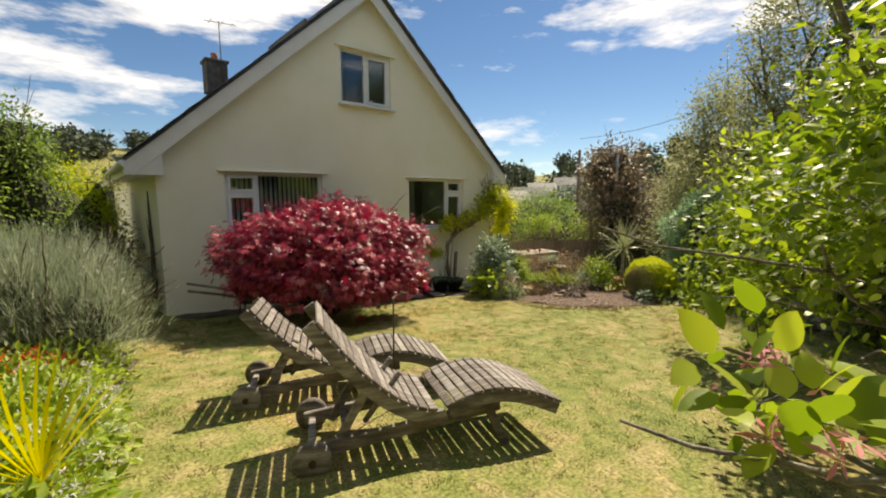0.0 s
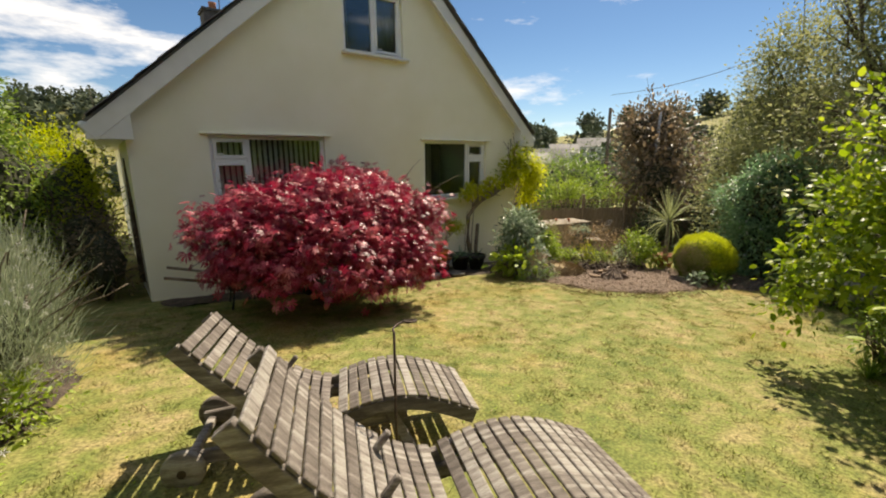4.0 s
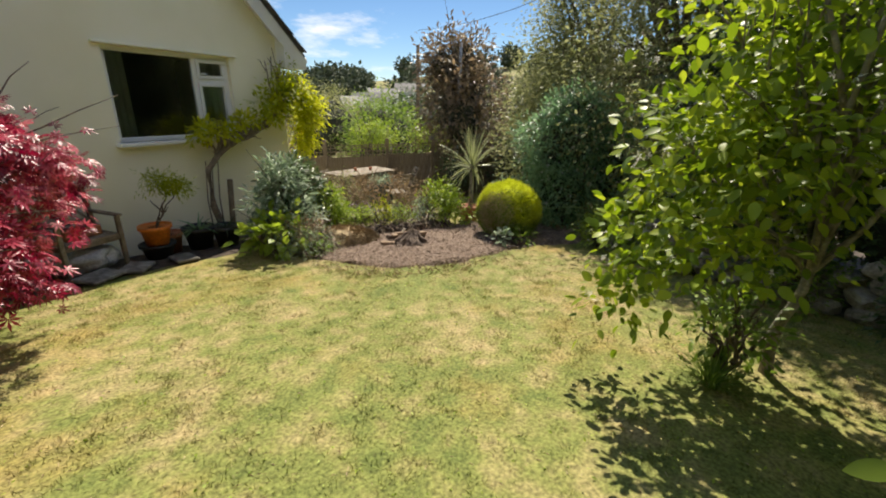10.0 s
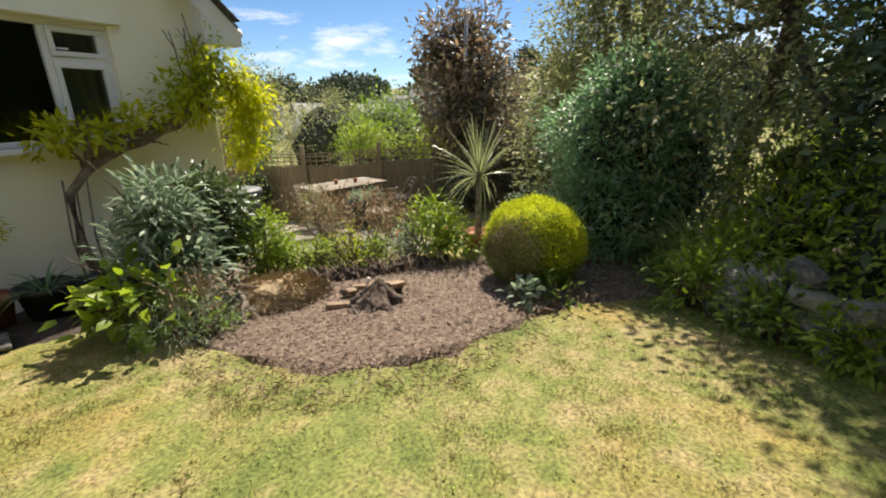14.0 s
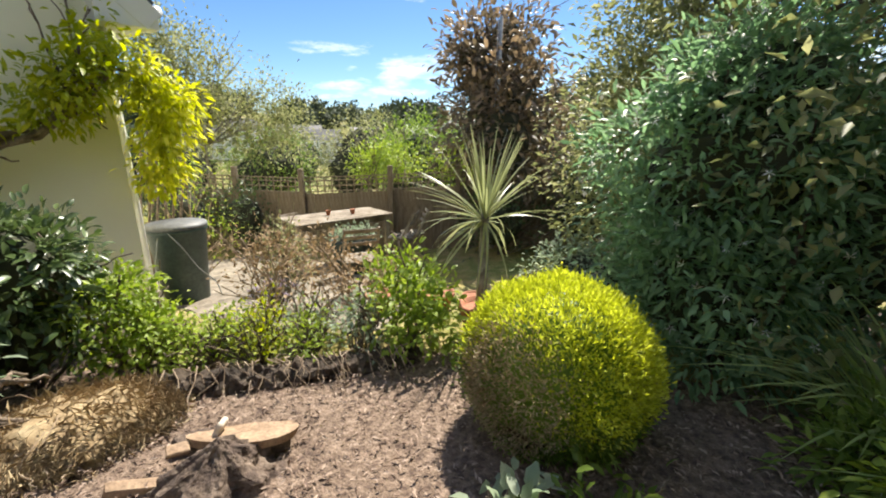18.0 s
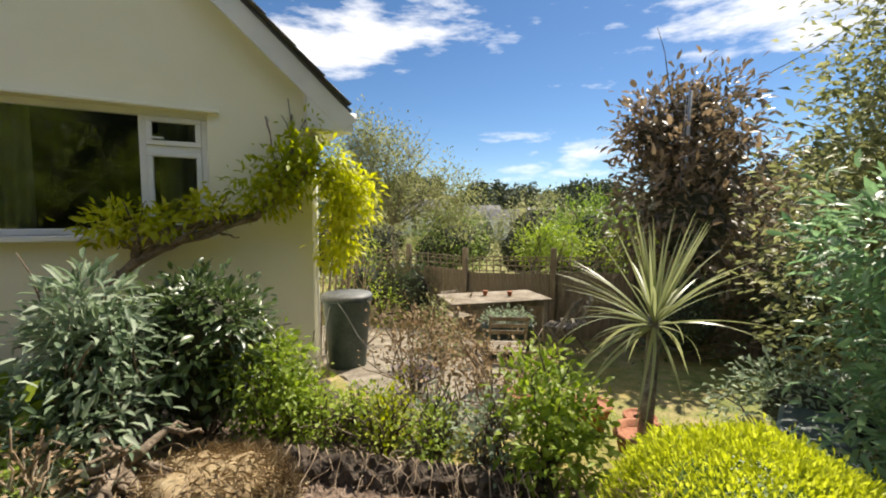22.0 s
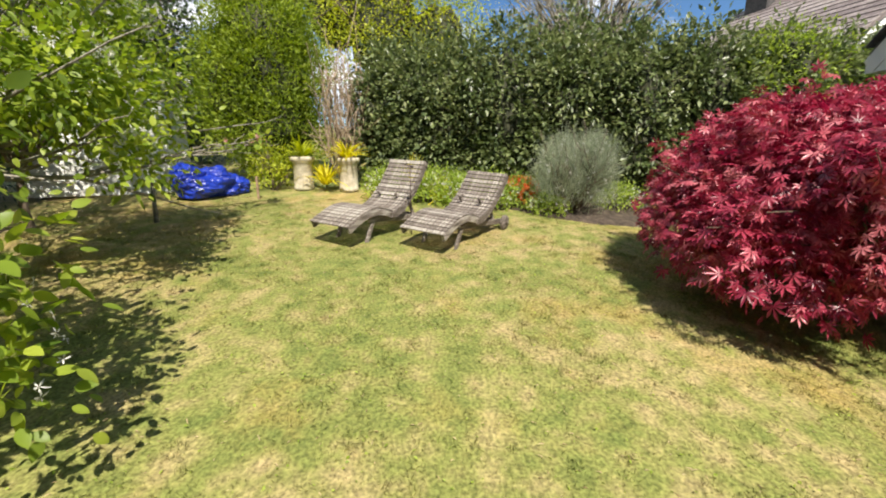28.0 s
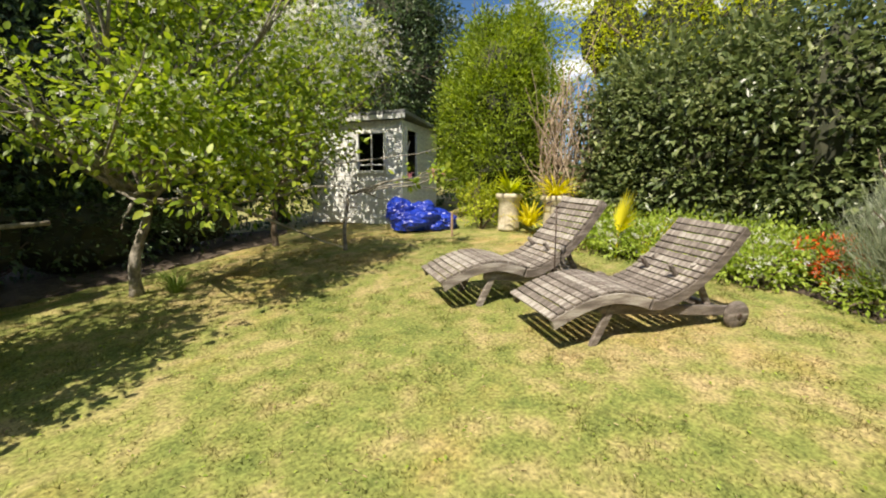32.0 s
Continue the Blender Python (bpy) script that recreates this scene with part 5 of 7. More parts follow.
shrub("dry_shrub", 10.0, 7.6, [((0, 0, 0.5), (0.5, 0.5, 0.45), 2)], FOLD, L_DRY, "tangle of dry brown twigs", clumps=45, per=12, size=0.05, spread=0.09, stems=14, r0=0.005, barkmat=TWIG, seed=83, thick=0.35)
shrub("fern", 9.32, 4.02, [((0, 0, 0.1), (0.34, 0.26, 0.1), 1)], OVAL, L_GREEN, "low dark green leaves below the box ball", "plant", clumps=11, per=8, size=0.075, aspect=0.42, spread=0.055, stems=6, seed=84)
shrub("fern", 9.02, 4.3, [((0, 0, 0.1), (0.16, 0.14, 0.1), 1)], OVAL, L_SILVER, "small pale-leaved plant at the lawn's edge", "plant", clumps=7, per=6, size=0.09, aspect=0.6, spread=0.05, stems=4, seed=85)

# a bank of dark dug soil below the herbs
bank = bmesh.new()
for i in range(15):
    u = i / 14
    o = bmesh.ops.create_icosphere(bank, subdivisions=3, radius=1.0)
    cx, cy = 8.55 + 1.4 * u, 6.65 - 0.9 * u - 0.08 * math.sin(u * 3)
    for v in o["verts"]:
        k = 1 + 0.55 * noise.noise(v.co * 2.2 + Vector((i * 1.7, 0, 0))) + 0.2 * noise.noise(v.co * 7 + Vector((i, 3, 0)))
        v.co = Vector((cx + v.co.x * 0.13 * k, cy + v.co.y * 0.12 * k, lie(cx, cy) + 0.03 + v.co.z * 0.13 * k))
tagged(part("soil_bank", bank, SOIL), "bank of dark crumbling soil below the herbs", "soil", kind="structure")
rng = np.random.default_rng(88)
roots = thing("bare_roots", pose(9.15, 6.12, lie(9.15, 6.12)), "pale dry roots and stalks hanging over the dug soil", "roots")
tagged(part("root_tangle", tubes_mesh("root_tangle", [p for i in range(34) for p in limbs(rng, (-0.55 + 1.25 * i / 33, 0.5 - 1.0 * i / 33, 0.22), [(-0.62 + 1.25 * i / 33 + rng.normal(0, 0.12), 0.28 - 1.0 * i / 33 + rng.normal(0, 0.05), 0.02)], 0.005, 0.5, 1, 0.002)], 5), TWIG, roots), kind="stuff")

# more leafy plants at the feet of the shrubs
shrub("low_perennial", 7.3, 6.25, [((0, 0, 0.08), (0.16, 0.12, 0.08), 1)], FOLD, L_GREEN, "low leafy plants in the shade at the lawn's edge", "plant", clumps=14, per=14, size=0.05, spread=0.06, stems=6, seed=66)
shrub("dry_shrub", 7.3, 6.5, [((0, 0, 0.3), (0.22, 0.2, 0.22), 1)], FOLD, L_DRY, "dry grey seedheads beside the root", clumps=24, per=9, size=0.04, spread=0.07, stems=18, r0=0.003, barkmat=TWIG, seed=67)

# ---- wisteria over the corner of the house ----
W0 = np.array((7.45, 8.42, lie(7.45, 8.42)))
wis = thing("wisteria", pose(*W0), "wisteria with twisted stems and yellow-green new leaves", "climber")
rng = np.random.default_rng(91)
main = np.array([(7.45, 8.42, -0.3), (7.3, 8.45, 0.3), (7.33, 8.5, 0.85), (7.52, 8.5, 1.06), (7.82, 8.52, 1.24), (8.17, 8.54, 1.36), (8.56, 8.55, 1.46), (8.85, 8.56, 1.72), (9.1, 8.55, 2.05), (9.35, 8.52, 2.05), (9.5, 8.6, 1.75)]) - W0
ww = [(main, np.array([0.055, 0.05, 0.045, 0.042, 0.036, 0.03, 0.027, 0.024, 0.02, 0.016, 0.01]))]
for k in range(5):
    tw = main[3:9] + np.stack([rng.normal(0, 0.04, 6), 0.05 * np.sin(np.arange(6) * 1.9 + k), 0.075 * np.cos(np.arange(6) * 1.7 + k * 1.3) + 0.02 * k], -1)
    ww.append((tw, np.linspace(0.026, 0.011, 6)))
ww += limbs(rng, main[3], [main[3] + d for d in np.array([(-0.25, -0.05, 0.32), (-0.05, -0.08, 0.42), (0.1, -0.05, 0.4)])], 0.018, 0.3, 1)
ww += limbs(rng, main[5], [main[5] + d for d in np.array([(-0.2, -0.05, 0.25), (0.1, -0.08, 0.28), (0.25, 0.0, -0.1)])], 0.014, 0.3, 1)
ww += limbs(rng, main[7], [main[7] + d for d in np.array([(0.05, 0.1, 1.05), (-0.15, 0.05, 0.8), (0.3, 0.1, 0.85), (0.2, 0.0, -0.2)])], 0.014, 0.3, 2)
ww += [(np.array([(7.28 + 0.09 * i, 8.5, -0.2), (7.25 + 0.1 * i, 8.5, 0.4), (7.3 + 0.1 * i, 8.48, 1.0)]) - W0, np.array([0.012, 0.01, 0.008])) for i in range(3)]
ww += [(np.array([(9.5 + 0.1 * i, 10.1 + 0.05 * i, -0.6), (9.5 + 0.09 * i, 9.9, 0.3), (9.46 + 0.09 * i, 9.4, 1.0), (9.42 + 0.05 * i, 8.9, 1.7)]) - W0, np.array([0.02, 0.016, 0.012, 0.008])) for i in range(6)]
part("main_stem", tubes_mesh("main_stem", ww, 7, 0.15), TWIST, wis)


def wb(x, z, rx, rz, share, y=8.52, ry=0.16):
    return ((x - W0[0], y - W0[1], z - W0[2]), (rx, ry, rz), share)


part("foliage", leaves("foliage", rng, [wb(7.42, 1.40, 0.26, 0.13, 1.6), wb(7.72, 1.45, 0.2, 0.12, 1.0), wb(8.1, 1.55, 0.22, 0.1, 0.7), wb(8.75, 1.85, 0.3, 0.3, 0.9)], 110, 10, 0.10, OVAL, 0.06, 0.42, 0.4, 0.1, -0.9), L_WIST, wis)
part("hanging_foliage", leaves("hanging_foliage", rng, [wb(9.35, 1.95, 0.22, 0.28, 2.2, 8.5, 0.22), wb(9.55, 1.65, 0.26, 0.36, 3, 8.55, 0.28), wb(9.42, 1.2, 0.15, 0.3, 1.4, 8.6, 0.2)], 190, 15, 0.085, OVAL, 0.08, 0.42, 0.35, 0.7, -0.9), L_WIST, wis)
part("old_foliage", leaves("old_foliage", rng, [wb(8.6, 1.72, 0.3, 0.22, 2), wb(8.9, 2.0, 0.3, 0.33, 3), wb(9.1, 2.35, 0.2, 0.2, 1.2)], 110, 12, 0.085, OVAL, 0.09, 0.42, 0.4, 0.4, -0.9), L_LIME, wis, "greener older leaves")

# ---- pots and the old chair in the shade of the wall ----
def pot_thing(name, x, y, r, h, mat, label, z=None, group=""):
    t = thing(name, pose(x, y, lie(x, y) + 0.03 if z is None else z), label, "plant pot", group)
    part("pot", lathe([(r * 0.68, 0), (r * 0.92, h * 0.82), (r * 1.04, h * 0.83), (r * 1.05, h), (r * 0.93, h), (r * 0.9, h * 0.9)], 22), mat, t)
    part("soil", lathe([(r * 0.3, h * 0.84), (r * 0.9, h * 0.86), (r * 0.4, h * 0.9)], 16), SOIL, t)
    return t


pot_thing("plant_pot", 4.55, 8.35, 0.24, 0.34, TERRA, "brown terracotta pot in the shade of the wall")
pot_thing("plant_pot", 6.22, 8.12, 0.21, 0.22, BLACKPOT, "black plastic pot under the orange one")
pot_thing("plant_pot", 6.22, 8.1, 0.19, 0.27, ORANGE, "bright orange glazed pot", lie(6.22, 8.1) + 0.23)
pot_thing("plant_pot", 6.5, 8.35, 0.18, 0.30, TERRA, "dark red terracotta pot against the wall")
pot_thing("plant_pot", 6.85, 8.2, 0.22, 0.34, BLACKPOT, "black plastic pot with strappy leaves")
pot_thing("plant_pot", 7.15, 8.0, 0.2, 0.32, BLACKPOT, "black plastic pot beside the shrub")
shrub("acer_seedling", 6.22, 8.08, [((0.12, -0.08, 0.56), (0.2, 0.18, 0.09), 2), ((0.28, -0.15, 0.48), (0.12, 0.12, 0.08), 1)], FOLD, L_LIME, "feathery lime-green little maple in the orange pot", "plant", clumps=26, per=26, size=0.06, aspect=0.2, spread=0.05, stems=2, r0=0.012, seed=101, z=lie(6.22, 8.1) + 0.48, droop=0.6)
rr = random.Random(8)


TUFT = {}


def tuft(name, x, y, n, length, width, mat, label, seed, z=None, lift=(35, 85), bend=0.9, category="plant", group="", kind=""):
    """A tuft of long arching blades from one foot."""
    rng = np.random.default_rng(seed)
    t = thing(name, pose(x, y, lie(x, y) if z is None else z), label, category, group, kind)
    az, el = rng.uniform(0, 2 * np.pi, n), np.radians(rng.uniform(*lift, n))
    al = np.stack([np.cos(az) * np.cos(el), np.sin(az) * np.cos(el), np.sin(el)], -1)
    at = np.stack([np.cos(az), np.sin(az), 0 * az], -1) * rng.uniform(0, 0.06, n)[:, None]
    if name in ("grass_clump", "spiky_plant"):
        for k in range(n):
            v, q, tr = strap(7, bend * (0.7 + 0.3 * (k % 3)))
            key = (name, k % 3, width, mat.name)
            if key not in TUFT:
                TUFT[key] = raw_mesh("leaf", v * np.array([1, width, 1]), [q])
                TUFT[key].materials.append(mat)
            le = length * rng.uniform(0.65, 1.15)
            part("leaf", TUFT[key], None, t, "", Matrix.Translation(at[k]) @ Euler((rng.uniform(-0.3, 0.3), -el[k], az[k])).to_matrix().to_4x4() @ Matrix.Diagonal((le, 1, le, 1)))
        return t
    part("leaf_tuft", scatter("leaf_tuft", at, al, np.tile((0, 0, 1.0), (n, 1)) - al * 0.3, length * rng.uniform(0.65, 1.15, n), width, strap(7, bend)), mat, t)
    return t


tuft("strappy_plant", 6.85, 8.2, 26, 0.5, 0.035, L_BLUE, "dark strappy leaves in a black pot", 102, lie(6.85, 8.2) + 0.3, (20, 70))
tuft("strappy_plant", 7.15, 8.0, 20, 0.4, 0.03, L_DARK, "dark strappy leaves in a black pot", 103, lie(7.15, 8.0) + 0.28, (25, 75))
chair = thing("garden_chair", pose(5.48, 8.35, lie(5.48, 8.35) + 0.03, 0, 0, 8), "old wooden garden armchair with a carved lattice back", "chair")
for sx in (-0.32, 0.32):
    part("front_leg", block((sx, -0.26, 0.32), (0.05, 0.05, 0.64)), OLDWOOD, chair)
    part("back_leg", block((sx, 0.24, 0.48), (0.05, 0.05, 0.98), Euler((radians(-6), 0, 0)).to_matrix()), OLDWOOD, chair)
    part("armrest", block((sx, -0.03, 0.66), (0.065, 0.58, 0.03)), OLDWOOD, chair)
    part("side_rail", block((sx, 0, 0.38), (0.03, 0.48, 0.06)), OLDWOOD, chair)
for i in range(5):
    part("seat_slat", block((0, -0.22 + 0.105 * i, 0.42), (0.62, 0.09, 0.02)), OLDWOOD, chair)
part("top_rail", block((0, 0.29, 0.95), (0.66, 0.035, 0.09), None, 0.015), OLDWOOD, chair)
part("lower_rail", block((0, 0.25, 0.55), (0.60, 0.03, 0.05)), OLDWOOD, chair)
for i, (a, x) in enumerate(((38, -0.14), (-38, -0.14), (38, 0.14), (-38, 0.14))):
    part("lattice_bar", block((x, 0.27 + 0.003 * i, 0.75), (0.03, 0.02, 0.46), Euler((radians(-4), radians(a), 0)).to_matrix(), 0.004), OLDWOOD, chair)
part("front_rail", block((0, -0.26, 0.38), (0.59, 0.03, 0.06)), OLDWOOD, chair)
trough = thing("plant_trough", pose(5.48, 8.3, lie(5.48, 8.35) + 0.465, 0, 0, 8), "small terracotta trough standing on the chair seat", "plant pot")
part("trough", block((0, 0, 0.06), (0.4, 0.2, 0.12), None, 0.012), TERRA, trough)
part("soil", block((0, 0, 0.122), (0.36, 0.16, 0.012), None, 0.003), SOIL, trough)
rock = bmesh.new()
o = bmesh.ops.create_icosphere(rock, subdivisions=4, radius=1.0)
for v in o["verts"]:
    k = 1 + 0.3 * noise.noise(v.co * 1.7 + Vector((3, 1, 2)))
    v.co = Vector((v.co.x * 0.30 * k, v.co.y * 0.24 * k, v.co.z * 0.17 * k))
tagged(part("boulder", rock, WHITESTONE, None, "", pose(5.47, 8.25, lie(5.47, 8.25) + 0.17)), "pale grey boulder under the chair", "boulder")
for i, (x, y, w) in enumerate(((4.75, 7.95, 0.34), (5.35, 7.7, 0.4), (5.75, 7.75, 0.36), (4.2, 8.1, 0.3), (6.3, 7.7, 0.34))):
    tagged(part("paving_slab", block((0, 0, 0), (w, w * 0.8, 0.04), None, 0.012), STONE, None, "", pose(x, y, lie(x, y) + 0.055, 2, 1, 20 * i)), "grey stone slab let into the dark soil", "paving slab", "slabs by the wall")
tagged(part("wooden_post", block((0, 0, 0.5), (0.09, 0.05, 1.0), None, 0.01), OLDWOOD, None, "", pose(7.72, 8.68, lie(7.72, 8.6), 3, 2, 5)), "weathered plank leaning on the house wall", "plank")

barrow = thing("wheelbarrow", pose(2.5, 7.55, lie(2.5, 7.55), 0, 0, -8), "dark old wheelbarrow half hidden under the maple", "wheelbarrow")
tray = bmesh.new()
vs = [tray.verts.new(c) for c in ((-0.35, -0.22, 0.3), (0.3, -0.2, 0.25), (0.3, 0.2, 0.25), (-0.35, 0.22, 0.3), (-0.5, -0.32, 0.6), (0.5, -0.3, 0.52), (0.5, 0.3, 0.52), (-0.5, 0.32, 0.6))]
for f in ((3, 2, 1, 0), (0, 1, 5, 4), (1, 2, 6, 5), (2, 3, 7, 6), (3, 0, 4, 7)):
    tray.faces.new([vs[i] for i in f])
bmesh.ops.solidify(tray, geom=tray.faces[:], thickness=0.012)
part("tray", tray, GREYMETAL, barrow)
for s in (-1, 1):
    part("handle", tubes_mesh("handle", [([(0.75, s * 0.08, 0.18), (0.0, s * 0.22, 0.28), (-0.6, s * 0.28, 0.5), (-1.05, s * 0.3, 0.62)], 0.02)], 7, 0), OLDWOOD, barrow)
    part("leg", tubes_mesh("leg", [([(-0.3, s * 0.24, 0.34), (-0.35, s * 0.25, 0.02)], 0.015)], 6, 0), GREYMETAL, barrow)
wh = part("wheel", lathe([(0.05, -0.03), (0.17, -0.03), (0.19, 0), (0.17, 0.03), (0.05, 0.03)], 20), BLACKPOT, barrow, "", pose(0.75, 0, 0.19, 90))
part("hub", lathe([(0.03, -0.05), (0.03, 0.05)], 10), GREYMETAL, wh)

# ---- the terrace corner: bin, table and chairs, fence ----
wbin = thing("water_butt", pose(9.72, 9.35, far_lie(9.72, 9.35)), "tall dark green plastic bin with a flat grey lid", "bin")
part("body", lathe([(0.24, 0), (0.25, 0.02), (0.315, 0.92), (0.335, 0.93), (0.335, 0.97), (0.31, 0.97)], 28), BINGREEN, wbin)
part("lid", lathe([(0.34, 0.972), (0.345, 0.985), (0.33, 1.02), (0.05, 1.03)], 28), BINLID, wbin, "flat grey lid")
part("hose", tubes_mesh("hose", [([(-0.2, -0.26, 0.97), (-0.1, -0.33, 0.8), (0.05, -0.34, 0.5), (0.25, -0.3, 0.25), (0.3, -0.28, 0.05)], 0.007), ([(-0.28, -0.2, 0.9), (-0.36, -0.18, 0.5), (-0.3, -0.2, 0.05)], 0.007)], 6, 0), STEEL, wbin, "pale looping hose")

TZ = far_lie(12.3, 9.6) + 0.15
table = thing("garden_table", pose(12.3, 9.6, TZ, 0, 0, -12), "weathered grey rectangular wooden garden table", "table")
for i in range(6):
    part("top_board", block((0, -0.375 + 0.15 * i, 0.73), (1.75, 0.142, 0.03)), OLDWOOD, table)
for sx in (-0.78, 0.78):
    for sy in (-0.36, 0.36):
        part("leg", block((sx, sy, 0.35), (0.07, 0.07, 0.7)), OLDWOOD, table)
    part("end_apron", block((sx, 0, 0.66), (0.03, 0.66, 0.09)), OLDWOOD, table)
for sy in (-0.36, 0.36):
    part("side_apron", block((0, sy, 0.66), (1.48, 0.03, 0.09)), OLDWOOD, table)
for dx, dy in ((-0.1, 0.12), (0.28, -0.05)):
    p = Matrix(table.matrix_basis) @ Vector((dx, dy, 0.746))
    c = thing("small_pot", Matrix.Translation(p), "small terracotta pot on the table top", "plant pot")
    part("pot", lathe([(0.03, 0), (0.045, 0.07), (0.05, 0.07), (0.05, 0.085), (0.04, 0.085)], 14), TERRA, c)


def folding_chair(x, y, rz, label):
    t = thing("folding_chair", pose(x, y, far_lie(x, y) + 0.06, 0, 0, rz), label, "chair", "chairs round the garden table")
    for sx in (-0.2, 0.2):
        part("long_leg", block((sx, 0.02, 0.43), (0.025, 0.04, 0.98), Euler((radians(-27), 0, 0)).to_matrix()), OLDWOOD, t)
        part("short_leg", block((sx * 0.86, 0.02, 0.22), (0.025, 0.04, 0.58), Euler((radians(38), 0, 0)).to_matrix()), OLDWOOD, t)
    for i in range(5):
        part("seat_slat", block((0, -0.2 + 0.085 * i, 0.44), (0.40, 0.065, 0.02)), OLDWOOD, t)
    for i in range(3):
        part("back_slat", block((0, 0.155 + 0.045 * i, 0.66 + 0.085 * i), (0.42, 0.018, 0.055), Euler((radians(-27), 0, 0)).to_matrix()), OLDWOOD, t)
    part("brace", block((0, -0.12, 0.08), (0.38, 0.03, 0.03)), OLDWOOD, t)
    return t


folding_chair(11.05, 7.55, 150, "weathered folding wooden chair in front of the table")
folding_chair(12.85, 8.55, -150, "weathered folding wooden chair at the table's end")
folding_chair(13.35, 8.75, -130, "weathered folding wooden chair at the table's end")
folding_chair(12.1, 10.5, 10, "weathered folding wooden chair behind the table")
for i, (x, y, r) in enumerate(((11.1, 6.35, 0.17), (11.35, 6.05, 0.13), (10.75, 6.9, 0.15))):
    pot_thing("plant_pot", x, y, r, r * 1.3, TERRA, "empty terracotta pot by the terrace", far_lie(x, y) + 0.02)
for i, (x, y) in enumerate(((11.85, 8.6), (12.1, 8.55), (11.6, 8.65))):
    pot_thing("plant_pot", x, y, 0.13, 0.55, BINGREEN, "green pot with seedlings beside the table", far_lie(x, y) + 0.04, "green pots")
    shrub("seedlings", x, y, [((0, 0, 0.08), (0.13, 0.13, 0.1), 1)], FOLD, L_SILVER, "pale seedlings in a green pot", "plant", clumps=12, per=14, size=0.045, spread=0.04, stems=4, seed=120 + i, z=far_lie(x, y) + 0.56)

FENCE = [(10.9, 14.05), (12.8, 11.45), (14.7, 8.85), (16.3, 6.45), (17.3, 3.4)]
fence = thing("fence", pose(14.0, 10.3, far_lie(14.0, 10.3)), "brown boarded garden fence topped with square trellis", "fence")
F0 = np.array((14.0, 10.3, far_lie(14.0, 10.3)))
bd, tv = bm_mesh("board", block((0, 0, 0.65), (0.154, 0.018, 1.3), None, 0.003)), bm_mesh("trellis_bar", block((0, 0, 0.16), (0.022, 0.014, 0.32), None, 0))
ps = bm_mesh("post", block((0, 0, 0.85), (0.10, 0.10, 1.9), None, 0.008))
for me in (bd, tv, ps):
    me.materials.append(FENCEWOOD)
for (x0, y0), (x1, y1) in zip(FENCE, FENCE[1:]):
    L, a = math.dist((x0, y0), (x1, y1)), math.degrees(math.atan2(y1 - y0, x1 - x0))
    n = int(L / 0.147)
    zb = min(far_lie(x0, y0), far_lie(x1, y1)) - 0.05
    for i in range(n):
        x, y = x0 + (x1 - x0) * (i + 0.5) / n, y0 + (y1 - y0) * (i + 0.5) / n
        zz = far_lie(x, y) - 0.02
        part("board", bd, None, fence, "", pose(x - F0[0] + 0.02 * (i % 2) * math.sin(radians(a)), y - F0[1] - 0.02 * (i % 2) * math.cos(radians(a)), zz - F0[2] + random.uniform(-0.01, 0.01), 0, 0, a))
        if i % 12 == 0:
            part("post", ps, None, fence, "", pose(x - F0[0] + 0.06 * math.sin(radians(a)), y - F0[1] - 0.06 * math.cos(radians(a)), zz - F0[2], 0, 0, a))
        part("trellis_bar", tv, None, fence, "", pose(x - F0[0], y - F0[1], zz - F0[2] + 1.29, 0, 0, a))
    for h in (1.31, 1.42, 1.53, 1.60):
        part("trellis_rail", block((0, 0, 0), (math.hypot(L, far_lie(x1, y1) - far_lie(x0, y0)), 0.02, 0.022), None, 0), FENCEWOOD, fence, "", pose((x0 + x1) / 2 - F0[0], (y0 + y1) / 2 - F0[1], (far_lie(x0, y0) + far_lie(x1, y1)) / 2 - 0.02 + h - F0[2], 0, -math.degrees(math.atan2(far_lie(x1, y1) - far_lie(x0, y0), L)), a))
mast = thing("steel_pole", pose(14.95, 8.05, far_lie(14.95, 8.05)), "slim grey steel pole with a thin wire beside it", "pole")
part("pole", tubes_mesh("pole", [([(0, 0, -0.2), (0.03, 0, 2.2), (0.08, 0.0, 4.3)], 0.03)], 10, 0), STEEL, mast)
part("wire", tubes_mesh("wire", [([(-0.07, 0.02, 0.0), (-0.06, 0.02, 2.2), (-0.02, 0.0, 4.2)], 0.009)], 5, 0), STEEL, mast)
# telegraph pole and its line across the sky
tel = thing("telegraph_pole", pose(27.0, 17.0, far_lie(27, 17)), "distant dark wooden telegraph pole", "pole")
part("post", tubes_mesh("post", [([(0, 0, -0.3), (0, 0, 7.2 - far_lie(27, 17) - 2.0)], np.array([0.14, 0.1]))], 8, 0), BARK, tel)
part("line", tubes_mesh("line", [([(-u * 21.0, -u * 27.0, 6.0 - far_lie(27, 17) + 4.6 * u - 2.5 * math.sin(math.pi * u)) for u in np.linspace(0, 1, 14)], 0.012)], 5, 0), BLACKPOT, tel)

# ---- planting beyond the bed and along the boundary ----
shrub("jasmine_bush", 11.25, 3.85, [((0, 0.1, 0.65), (0.66, 0.8, 0.75), 4), ((0.05, 0.15, 1.45), (0.68, 0.85, 0.8), 4), ((0.4, -0.55, 1.0), (0.65, 0.6, 1.05), 2.5), ((0.2, 0.0, 2.0), (0.55, 0.65, 0.5), 2)], OVAL, L_BLUE, "tall dense blue-green bush with small white star flowers", clumps=650, per=18, size=0.085, aspect=0.36, spread=0.085, stems=9, inner=0.55, seed=131, flowers=(L_PETAL, 300, 0.045, "flowers"), low=-0.95, r0=0.03)
